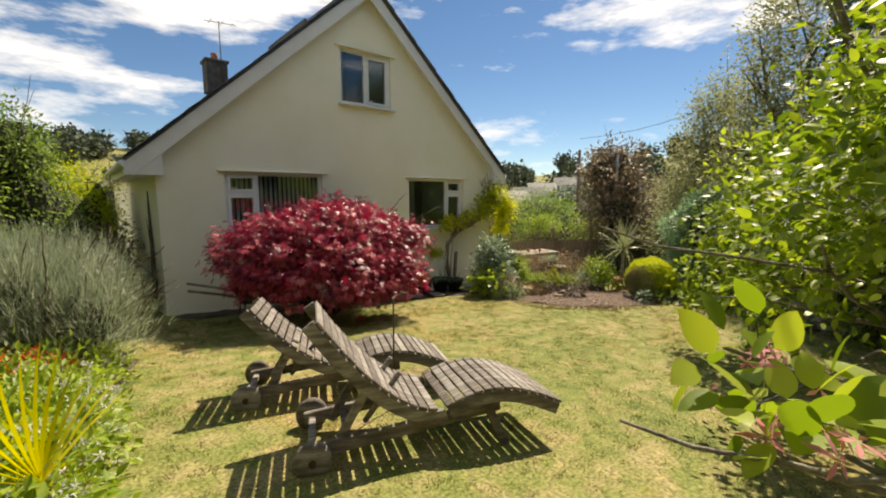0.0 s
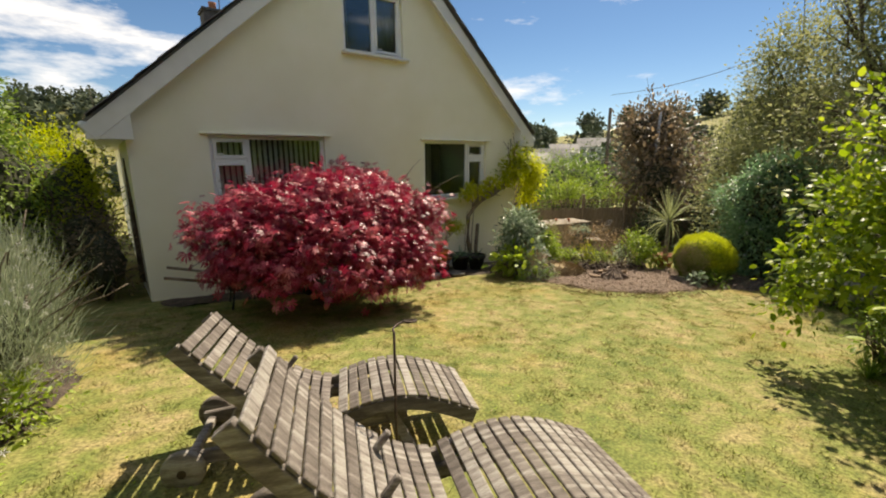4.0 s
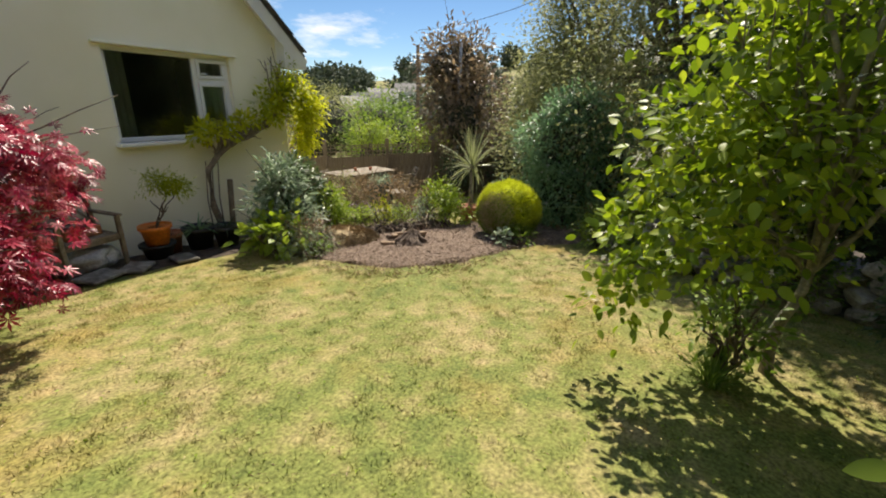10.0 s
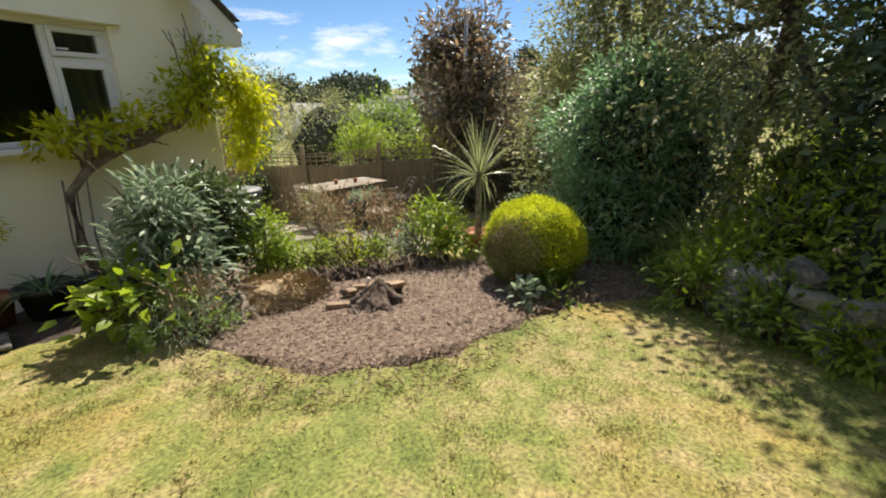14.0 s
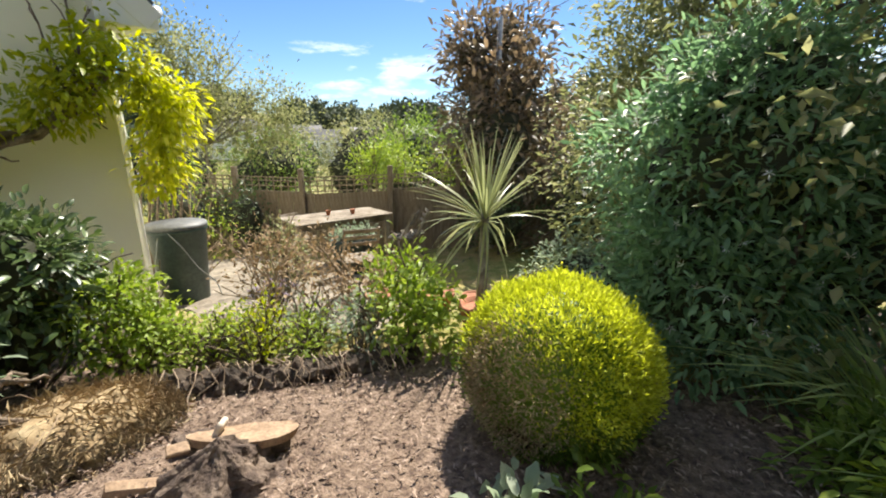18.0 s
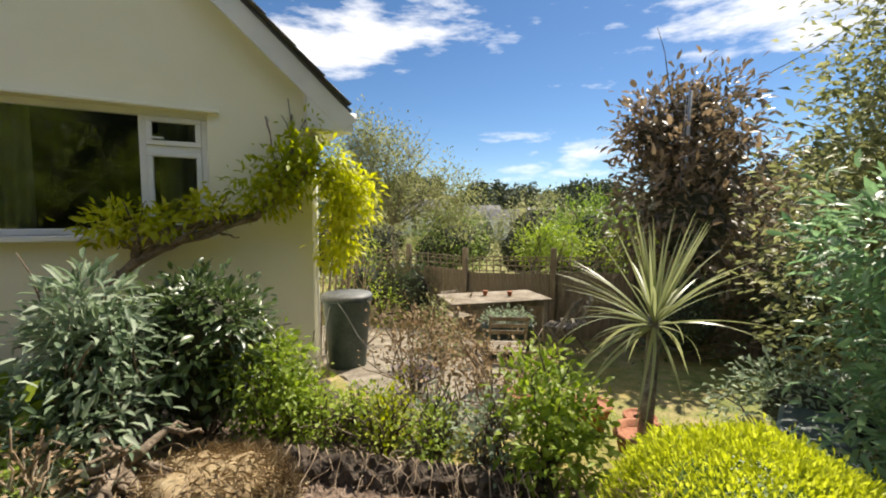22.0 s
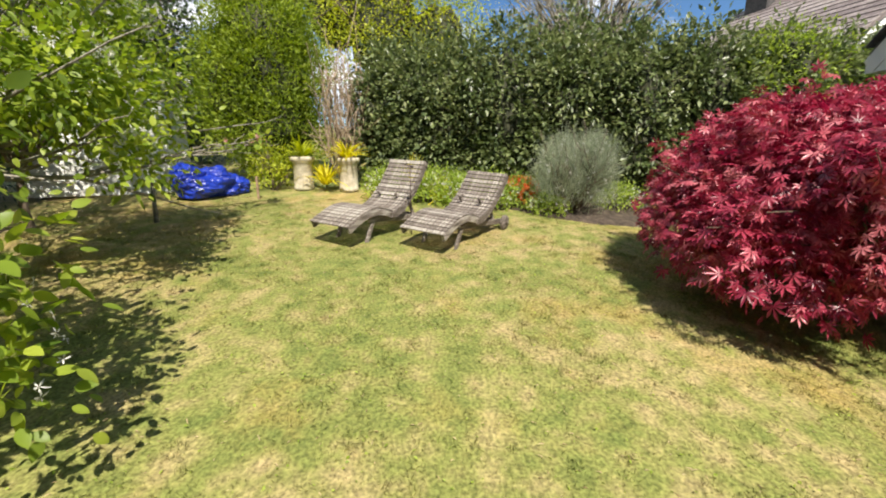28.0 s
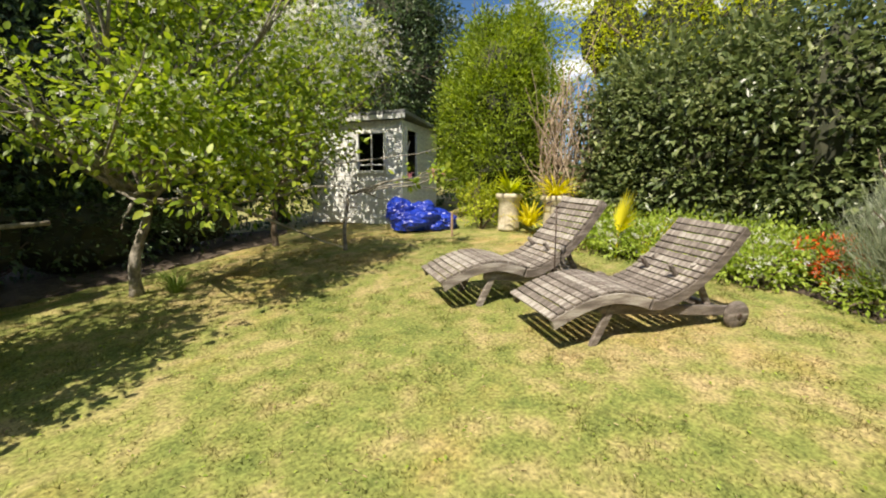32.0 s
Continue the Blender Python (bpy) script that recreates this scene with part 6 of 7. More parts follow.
tuft("grass_clump", 10.75, 3.0, 170, 1.2, 0.032, L_REED, "arching clump of long green leaves by the path", 132, None, (52, 88), 1.2)
tuft("grass_clump", 10.15, 2.55, 90, 0.85, 0.026, L_REED, "arching clump of long green leaves by the path", 133, None, (30, 80), 1.2)
shrub("lily_plants", 10.3, 2.6, [((0, 0, 0.3), (0.45, 0.3, 0.32), 2), ((0.3, -0.3, 0.5), (0.5, 0.5, 0.5), 1)], OVAL, L_FRESH, "leafy green border plants with white flowers", "plant", clumps=80, per=14, size=0.11, aspect=0.3, spread=0.1, stems=12, seed=134, flowers=(L_PETAL, 60, 0.05, "flowers"), inner=0.4)
shrub("border_shrub", 9.95, 1.5, [((0, 0, 0.75), (0.85, 0.75, 0.75), 3), ((-0.5, -0.4, 0.6), (0.7, 0.6, 0.6), 2)], FOLD, L_FRESH, "mixed green shrub above the stone edging", clumps=200, per=16, size=0.065, spread=0.11, stems=9, inner=0.65, seed=135)
shrub("border_shrub", 12.35, 1.75, [((0, 0.1, 0.6), (0.6, 0.95, 0.7), 3), ((0.1, 0.0, 1.15), (0.5, 0.8, 0.5), 2), ((-0.1, -0.9, 0.7), (0.5, 0.6, 0.7), 2)], FOLD, L_FRESH, "dense green shrub closing the gap below the trees", clumps=300, per=16, size=0.075, spread=0.12, stems=8, inner=0.66, seed=139, low=-0.95)
shrub("border_shrub", 8.9, -0.1, [((0, 0, 0.8), (1.0, 0.7, 0.8), 3), ((0.8, 0.2, 0.9), (0.7, 0.6, 0.8), 2)], FOLD, L_DARK, "dark green shrub in deep shade", clumps=220, per=15, size=0.075, spread=0.12, stems=9, inner=0.7, seed=136)
shrub("border_shrub", 6.2, -1.7, [((0, 0, 0.7), (1.0, 0.7, 0.75), 3), ((-1.2, -0.3, 0.6), (0.9, 0.6, 0.65), 2), ((1.0, 0.3, 0.8), (0.9, 0.6, 0.8), 2)], FOLD, L_DARK, "dark green undergrowth below the apple trees", clumps=260, per=15, size=0.075, spread=0.12, stems=9, inner=0.7, seed=137)
shrub("border_shrub", 3.8, -2.5, [((0, 0, 0.6), (1.0, 0.6, 0.65), 3), ((0.9, 0.2, 0.5), (0.8, 0.6, 0.55), 2)], FOLD, L_DARK, "dark green undergrowth beside the shed", clumps=160, per=15, size=0.075, spread=0.12, stems=9, inner=0.7, seed=138)
tuft("long_grass", 4.3, 0.05, 120, 0.34, 0.012, L_GREEN, "tuft of long grass at the foot of the apple tree", 139, None, (45, 88), 0.8)
tuft("long_grass", 6.15, 1.75, 120, 0.3, 0.012, L_GREEN, "tuft of long grass round the young apple stem", 140, None, (45, 88), 0.8)
shrub("sapling_shoots", 6.35, 1.68, [((0, 0, 0.3), (0.25, 0.25, 0.28), 1)], OVAL, L_GREEN, "leafy suckers round the young apple stem", "plant", clumps=24, per=10, size=0.06, aspect=0.5, spread=0.06, stems=10, seed=141)
BACKGROUND = [(-1.9, -4.6, 2.2, 3.0, L_DARK), (1.2, -5.2, 2.3, 3.2, L_DARK), (4.0, -4.6, 2.2, 3.4, L_DARK), (6.6, -3.3, 2.1, 3.4, L_DARK), (9.0, -1.6, 2.0, 3.8, L_DARK), (11.0, 0.6, 1.9, 3.7, L_DARK), (12.9, 2.5, 1.9, 3.7, L_OLIVE), (14.3, 4.5, 1.5, 2.8, L_OLIVE)]
for i, (x, y, r, h, mat) in enumerate(BACKGROUND):
    dk = mat is L_DARK
    tree("boundary_tree", x, y, [((0, 0, h), (r, r * 0.85, h * 0.98), 4), ((-0.6 * r, 0.3, h * 0.6), (r * 0.8, r * 0.7, h * 0.62), 2), ((0.6 * r, 0.2, h * 0.7), (r * 0.8, r * 0.7, h * 0.7), 2), ((0.1, 0, h * 1.6), (r * 0.75, r * 0.7, h * 0.5), 1.5)], FOLD, mat, "tall dark evergreen on the boundary" if dk else "tall olive-green boundary tree", (0, 0, h * 0.8), 0.14, 1700 if dk else 1500, 18, 0.105 if dk else 0.085, 0.19, seed=150 + i, branches=26, inner=0.62 if dk else 0.0, low=-0.95, thick=0.2, category="tree", z=far_lie(x, y), facing=(-0.6, 0.75, 0.2))
tree("magnolia", 15.9, 8.4, [((0, 0, 2.7), (1.5, 1.4, 1.8), 4), ((-0.9, -0.5, 2.2), (1.0, 1.0, 1.4), 2), ((0.3, 0.2, 4.2), (0.8, 0.8, 0.8), 1), ((-0.5, 0.5, 3.9), (0.6, 0.6, 0.7), 1)], OVAL, L_BROWN, "evergreen magnolia with bronze-backed leaves", (0, 0, 2.4), 0.12, 620, 14, 0.17, 0.2, seed=161, branches=22, aspect=0.42, thick=0.3, z=far_lie(15.9, 8.4), low=-0.9, inner=0.45)
tree("willow", 13.1, 16.2, [((0, 0, 3.3), (1.5, 1.3, 1.9), 3), ((1.6, -0.8, 2.6), (1.3, 1.1, 1.4), 2), ((-0.8, 0.3, 4.3), (0.9, 0.8, 1.2), 2)], FOLD, L_OLIVE, "wispy pale green tree beyond the fence", (0, 0, 2.2), 0.06, 1150, 13, 0.1, 0.24, seed=162, branches=22, thick=0.45, z=far_lie(13.1, 16.2), forks=3, bark=GREYBARK)
shrub("fence_climber", 14.2, 10.6, [((0.9, 0.6, 1.75), (1.0, 0.6, 0.5), 3), ((1.6, -1.2, 1.75), (1.0, 0.8, 0.42), 2)], OVAL, L_FRESH, "yellow-green climber spilling over the fence", "climber", clumps=170, per=15, size=0.08, aspect=0.5, spread=0.12, stems=14, seed=163, z=far_lie(14.2, 10.6), r0=0.03)
shrub("fence_shrub", 12.0, 12.3, [((0, 0, 0.7), (0.6, 0.6, 0.7), 2), ((-1.0, 0.6, 0.8), (0.8, 0.7, 0.8), 2)], FOLD, L_DARK, "dark shrub below the fence", clumps=120, per=14, size=0.07, spread=0.11, stems=8, seed=164, z=far_lie(12.0, 12.3), inner=0.6)
shrub("fence_shrub", 14.4, 7.6, [((0, 0, 0.6), (0.7, 0.6, 0.6), 2), ((1.0, -1.3, 0.9), (0.8, 0.8, 0.9), 3), ((1.3, -2.4, 1.0), (0.9, 0.8, 1.0), 3)], FOLD, L_DARK, "dark shrub below the fence", clumps=200, per=14, size=0.08, spread=0.12, stems=8, seed=165, z=far_lie(14.4, 7.6), inner=0.65)
shrub("climbing_stems", 10.3, 10.6, [((0, 0, 1.2), (0.5, 0.5, 0.9), 2), ((0.3, 0.3, 0.5), (0.7, 0.6, 0.5), 1)], FOLD, L_FRESH, "thin climbing stems with sparse yellow leaves", clumps=50, per=8, size=0.055, spread=0.1, stems=16, r0=0.01, barkmat=TWIG, seed=166, z=far_lie(10.3, 10.6))
shrub("low_hedge", 12.3, 5.2, [((0, 0, 0.35), (0.5, 0.7, 0.4), 1)], FOLD, L_SILVER, "grey-green bushy plants behind the cabbage palm", clumps=60, per=14, size=0.06, spread=0.08, stems=8, seed=167, z=far_lie(12.3, 5.2), inner=0.5)
trough2 = thing("stone_trough", pose(11.7, 5.0, far_lie(11.7, 5.0), 0, 0, 20), "dark stone trough behind the cabbage palm", "trough")
part("trough", block((0, 0, 0.22), (0.7, 0.4, 0.44), None, 0.03), BINGREEN, trough2)

# ---- dry stone edging ----
def stone_mesh(i):
    bm = bmesh.new()
    o = bmesh.ops.create_icosphere(bm, subdivisions=2, radius=0.5)
    for v in o["verts"]:
        k = 1 + 0.35 * noise.noise(v.co * 2.2 + Vector((i * 3.1, i, 0)))
        v.co = Vector([max(-0.36, min(0.36, a)) * 1.3 * k for a in v.co])
    me = bm_mesh("stone", bm)
    me.materials.append(STONE)
    return me


SM = [stone_mesh(i) for i in range(7)]
swall = thing("stone_wall", pose(8.2, 1.5, lie(8.2, 1.5)), "low dry stone edging of rough grey stones", "stone wall")
LINE = [(9.75, 2.8), (9.1, 2.15), (8.82, 1.4), (8.1, 0.45), (7.3, -0.2)]
for (x0, y0), (x1, y1) in zip(LINE, LINE[1:]):
    n = int(math.dist((x0, y0), (x1, y1)) / 0.26)
    for i in range(n):
        for c in range(3 + i % 2):
            u = (i + 0.5 * (c % 2) + rr.uniform(-0.15, 0.15)) / n
            x, y = x0 + (x1 - x0) * u, y0 + (y1 - y0) * u
            part("stone", rr.choice(SM), None, swall, "", Matrix.Translation((x - 8.2 + rr.uniform(-.03, .03), y - 1.5 - 0.05 * c, lie(x, y) - lie(8.2, 1.5) + 0.07 + 0.14 * c)) @ Euler((rr.uniform(-.3, .3), rr.uniform(-.3, .3), rr.uniform(0.2, 1.0))).to_matrix().to_4x4() @ Matrix.Diagonal((rr.uniform(0.26, 0.36), rr.uniform(0.2, 0.28), rr.uniform(0.14, 0.2), 1)))

# ---- the hedge, the flower bed and the far end of the lawn ----
hedge = thing("hedge", pose(-1.95, 6.0, lie(-1.95, 6.0)), "tall glossy evergreen boundary hedge", "hedge")
rng = np.random.default_rng(171)
HB = [((0.1 + 0.08 * math.sin(i * 3.3), -4.3 + 0.62 * i, 1.45 + 0.08 * math.sin(i * 2.1)), (0.9, 0.72, 1.6 + 0.3 * math.sin(math.pi * min(1, i / 11)) - 0.03 * max(0, i - 9)), 1) for i in range(17)]
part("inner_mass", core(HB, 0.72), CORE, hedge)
part("foliage", leaves("foliage", rng, HB, 2900, 27, 0.115, FOLD, 0.12, 0.5, 0.2, 0.1, -0.98, 0.35, (1, -0.2, 0.25)), L_HEDGE, hedge)
shrub("golden_privet", -0.1, 11.8, [((0.2, 0, 1.4), (0.8, 1.1, 1.5), 2), ((0.3, 1.8, 1.5), (0.8, 1.0, 1.5), 1), ((-1.2, -0.6, 1.7), (1.0, 1.0, 1.8), 1)], FOLD, L_LIME, "bright yellow-green hedge beside the house", "hedge", clumps=420, per=18, size=0.075, spread=0.12, stems=8, inner=0.7, seed=172, low=-0.95)
shrub("green_shrub", -1.35, 8.9, [((-0.2, 0, 1.6), (1.0, 0.9, 1.6), 2), ((-0.3, 0.2, 2.5), (0.8, 0.8, 0.9), 1), ((0.7, 0.7, 0.7), (0.8, 0.7, 0.75), 1)], FOLD, L_FRESH, "green shrub between the hedge and the house", clumps=420, per=17, size=0.075, spread=0.12, stems=8, inner=0.68, seed=173, low=-0.95)
shrub("low_dark_shrub", 0.82, 9.4, [((0, 0, 0.6), (0.42, 0.8, 0.75), 1), ((-0.2, 0.6, 0.9), (0.4, 0.6, 0.6), 1)], FOLD, L_BROWN, "low dark shrub against the side wall", clumps=90, per=14, size=0.06, spread=0.09, stems=8, inner=0.6, seed=174)
shrub("rosemary", 0.1, 5.28, [((0, 0, 0.42), (0.6, 0.58, 0.42), 3), ((0.22, 0.2, 0.72), (0.36, 0.34, 0.42), 1.3), ((-0.2, -0.12, 0.8), (0.34, 0.34, 0.42), 1.3), ((0.3, -0.3, 0.55), (0.3, 0.3, 0.4), 1), ((-0.05, 0.35, 0.85), (0.26, 0.26, 0.36), 0.8)], NEEDLE, L_ROSEMARY, "grey-green rosemary bush with pale flower tips", clumps=520, per=34, size=0.13, aspect=0.14, spread=0.085, stems=70, r0=0.009, inner=0.4, seed=175, droop=-1.6, thick=0.32, flowers=(L_PETAL, 420, 0.026, "flowers"))
rng = np.random.default_rng(181)
for i, (x, y) in enumerate(((-0.05, 2.9), (0.0, 3.6), (-0.1, 4.1), (-0.55, 2.7), (-0.5, 3.4), (-0.55, 4.0), (-0.9, 3.0), (-0.9, 3.8), (-0.6, 4.8), (-0.9, 5.2), (-0.6, 6.2), (-0.5, 7.2), (-0.1, 2.2), (-0.7, 2.0))):
    shrub("flowering_clump", x, y, [((0, 0, 0.2), (0.45, 0.42, 0.2), 1)], FOLD, L_FRESH, "low green clump with small white flowers", "plant", clumps=56, per=14, size=0.055, spread=0.07, stems=6, seed=182 + i, group="white-flowered clumps below the hedge", flowers=(L_PETAL, 120, 0.04, "flowers"))
shrub("orange_poppies", -0.35, 4.45, [((0, 0, 0.25), (0.35, 0.3, 0.22), 1)], FOLD, L_GREEN, "orange-red flowers beside the rosemary", "plant", clumps=40, per=12, size=0.06, spread=0.07, stems=14, seed=191, flowers=(L_FLAME, 150, 0.07, "flowers"))
shrub("orange_poppies", 0.0, 4.6, [((0, 0, 0.2), (0.25, 0.22, 0.2), 1)], FOLD, L_GREEN, "orange-red flowers beside the rosemary", "plant", clumps=26, per=12, size=0.06, spread=0.07, stems=10, seed=192, flowers=(L_FLAME, 80, 0.07, "flowers"))


def urn(x, y, label):
    t = thing("urn", pose(x, y, lie(x, y)), label, "urn", "pair of stone urns")
    part("bowl", lathe([(0.15, 0.0), (0.16, 0.04), (0.15, 0.06), (0.15, 0.40), (0.19, 0.43), (0.20, 0.46), (0.19, 0.49), (0.15, 0.49), (0.14, 0.44)], 22), STONEPOT, t, "", Matrix.Diagonal((1.15, 1.15, 1.25, 1)))
    part("soil", lathe([(0.05, 0.53), (0.16, 0.54), (0.05, 0.56)], 14), SOIL, t)
    return t


urn(-0.45, 0.45, "pale stone urn with a yellow-green plant")
urn(-0.5, 1.31, "pale stone urn with a yellow-green plant")
for i, (x, y) in enumerate(((-0.45, 0.45), (-0.42, 0.9), (-0.5, 1.31))):
    tuft("spiky_plant", x, y, 60, 0.52 if i != 1 else 0.6, 0.055, L_YELLOW if i else L_LIME, "arching yellow-green spiky leaves at the urns", 201 + i, lie(x, y) + (0.12 if i == 1 else 0.6), (32, 84), 0.9)
shrub("yew", -1.55, -0.6, [((0, 0, 1.1), (1.1, 1.15, 1.15), 3), ((0, 0, 2.0), (1.1, 1.2, 1.1), 3), ((0.05, -0.05, 2.8), (1.0, 1.1, 0.9), 2.5), ((0.3, -0.7, 1.7), (0.75, 0.65, 1.3), 2), ((0.2, -0.4, 3.4), (0.4, 0.4, 0.6), 0.7), ((-0.1, 0.35, 3.4), (0.4, 0.4, 0.6), 0.7)], FOLD, L_YEW, "tall bright green conifer behind the urns", "tree", clumps=1700, per=22, size=0.08, aspect=0.35, spread=0.10, stems=9, inner=0.64, seed=211, low=-0.95, droop=-0.5, r0=0.04)
shrub("dead_climber_bush", -1.2, 1.05, [((0, 0, 1.3), (0.35, 0.5, 1.3), 1)], FOLD, L_DRY, "tangle of pale dead stems beside the hedge", clumps=20, per=8, size=0.05, spread=0.1, stems=60, r0=0.012, barkmat=TWIG, seed=212)
shrub("small_shrub", -0.35, -0.1, [((0, 0, 0.35), (0.4, 0.35, 0.4), 1)], FOLD, L_LIME, "small yellow-green shrub beside the mower", clumps=60, per=12, size=0.06, spread=0.08, stems=8, seed=213)

tree("boundary_tree", -6.2, 0.6, [((0, 0, 3.6), (2.0, 2.0, 2.6), 3), ((0.3, 1.6, 3.2), (1.4, 1.5, 2.0), 2), ((0.2, -1.5, 4.2), (1.5, 1.5, 2.0), 2)], FOLD, L_LIME, "yellow-green tree behind the conifer and the hedge", (0, 0, 2.4), 0.14, 1100, 15, 0.1, 0.2, seed=171, branches=20, inner=0.5, thick=0.25, z=far_lie(-6.2, 0.6), facing=(1, 0.2, 0.2))
tree("bare_tree", -8.0, 7.2, [((0, 0, 5.0), (2.2, 2.4, 1.6), 3), ((0.5, -2.2, 4.6), (1.6, 1.6, 1.4), 2)], FOLD, L_OLIVE, "grey bare-branched tree behind the hedge", (0, 0, 2.6), 0.16, 260, 10, 0.07, 0.2, seed=172, branches=60, thick=0.3, bark=GREYBARK, forks=6, z=far_lie(-8.0, 7.2))
shrub("green_shrub", -0.25, 10.1, [((0, 0, 1.5), (0.62, 0.7, 1.6), 2), ((-0.15, 0.2, 2.7), (0.5, 0.5, 0.9), 1)], FOLD, L_GREEN, "tall leafy green shrub beside the side path", clumps=260, per=17, size=0.075, spread=0.11, stems=8, inner=0.6, seed=176, low=-0.95)
for i, (x, y, r, h) in enumerate(((9.75, 2.98, 0.3, 0.26), (9.3, 2.5, 0.28, 0.24), (9.05, 2.05, 0.22, 0.18), (10.25, 3.15, 0.26, 0.2))):
    shrub("border_plant", x, y, [((0, 0, h * 0.7), (r, r * 0.85, h * 0.75), 2), ((0.1, -0.1, h * 1.3), (r * 0.7, r * 0.7, h * 0.7), 1)], OVAL, (L_FRESH, L_GREEN)[i % 2], "fresh green border plant below the stone edging", "plant", clumps=46, per=14, size=0.075, aspect=0.36, spread=0.08, stems=12, seed=400 + i, group="border plants by the path", flowers=(L_PETAL, 14, 0.04, "flowers"))
shrub("golden_shrub", 0.62, 12.2, [((0, 0, 1.2), (0.6, 0.8, 1.3), 2), ((-0.1, 0.4, 2.3), (0.5, 0.7, 0.9), 1)], FOLD, L_LIME, "golden leafed shrub beside the side wall", clumps=150, per=16, size=0.07, spread=0.1, stems=8, inner=0.5, seed=177, low=-0.95)
shrub("heather", 10.0, 7.75, [((0, 0, 0.18), (0.3, 0.25, 0.2), 1)], NEEDLE, L_DARK, "low dark clump with lilac flowers by the bin", "plant", clumps=40, per=16, size=0.07, aspect=0.2, spread=0.06, stems=10, seed=178, z=far_lie(10.0, 7.75) + 0.03, flowers=(L_LILAC, 90, 0.03, "flowers"))
shrub("leafy_shrub", 10.75, 8.7, [((0, 0, 0.3), (0.35, 0.35, 0.3), 1), ((0.1, 0.2, 0.6), (0.2, 0.2, 0.3), 1)], FOLD, L_OLIVE, "sparse potted shrub on the terrace", clumps=40, per=12, size=0.055, spread=0.08, stems=12, seed=179, z=far_lie(10.75, 8.7) + 0.03)
for i, (x, y, r, h) in enumerate(((8.35, 0.95, 0.36, 0.34), (7.6, 0.2, 0.4, 0.4), (9.25, 1.25, 0.26, 0.24))):
    shrub("border_plant", x, y, [((0, 0, h * 0.7), (r, r * 0.8, h * 0.75), 2), ((0.1, -0.1, h * 1.3), (r * 0.7, r * 0.7, h * 0.6), 1)], FOLD, (L_GREEN, L_DARK)[i % 2], "shaded green plant against the stone edging", "plant", clumps=60, per=14, size=0.06, spread=0.08, stems=12, seed=410 + i, group="border plants by the path")

shed = thing("summerhouse", pose(0.08, -1.88, lie(0.08, -1.88) - 0.03, 0, 0, -64), "white boarded summerhouse with an open dark window", "shed")


def boards(length, m, gap):
    """Weatherboards along a wall, broken round an opening gap (x0, x1, z0, z1)."""
    cut = {}
    for i in range(19):
        z = 0.06 + 0.108 * i
        spans = [(0, length)] if not (gap[2] < z < gap[3]) else [(0, gap[0]), (gap[1], length)]
        for a, b in spans:
            if b - a not in cut:
                cut[b - a] = bm_mesh("board", block((0, 0, 0), (b - a, 0.025, 0.116), None, 0.004))
                cut[b - a].materials.append(SHEDWHITE)
            part("board", cut[b - a], None, shed, "", m @ pose((a + b) / 2, 0, z, 5))
    for c, s in ((((gap[0] + gap[1]) / 2, 0.02, gap[2]), (gap[1] - gap[0] + 0.1, 0.06, 0.06)), (((gap[0] + gap[1]) / 2, 0.02, gap[3]), (gap[1] - gap[0] + 0.1, 0.06, 0.06)), ((gap[0], 0.02, (gap[2] + gap[3]) / 2), (0.06, 0.06, gap[3] - gap[2] - 0.06)), ((gap[1], 0.02, (gap[2] + gap[3]) / 2), (0.06, 0.06, gap[3] - gap[2] - 0.06))):
        part("window_frame", block(c, s), SHEDWHITE, shed, "", m)


boards(2.2, Matrix(), (0.35, 1.0, 1.05, 1.85))
part("glazing_bar", block((0.675, 0.01, 1.45), (0.03, 0.03, 0.74)), SHEDWHITE, shed)
part("glazing_bar", block((0.675, 0.012, 1.2), (0.59, 0.02, 0.03)), SHEDWHITE, shed)
boards(1.7, pose(0, -0.0, 0, 0, 0, 90) @ pose(-1.7, 0, 0), (1.05, 1.55, 0.92, 1.92))
part("corner_post", block((-0.01, 0.01, 1.03), (0.07, 0.07, 2.06)), SHEDWHITE, shed)
part("wall_panel", block((2.2, -0.85, 1.0), (0.05, 1.6, 2.0)), SHEDWHITE, shed)
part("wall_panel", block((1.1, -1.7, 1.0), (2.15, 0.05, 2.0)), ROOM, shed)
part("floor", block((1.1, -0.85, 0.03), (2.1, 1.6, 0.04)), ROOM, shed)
part("roof", block((1.1, -0.85, 2.12), (2.5, 2.0, 0.07), Euler((radians(4), 0, 0)).to_matrix()), BINLID, shed, "grey felt roof")
part("roof_fascia", block((1.1, 0.13, 2.12), (2.5, 0.03, 0.12)), SHEDWHITE, shed)
part("shelf_prop", block((0.12, -0.35, 1.35), (0.03, 0.03, 0.9), Euler((radians(35), 0, 0)).to_matrix()), SHEDWHITE, shed)

cover = thing("tarpaulin_heap", pose(0.42, -0.82, lie(0.42, -0.82), 0, 0, -40), "crumpled blue tarpaulin over a garden machine", "tarpaulin")
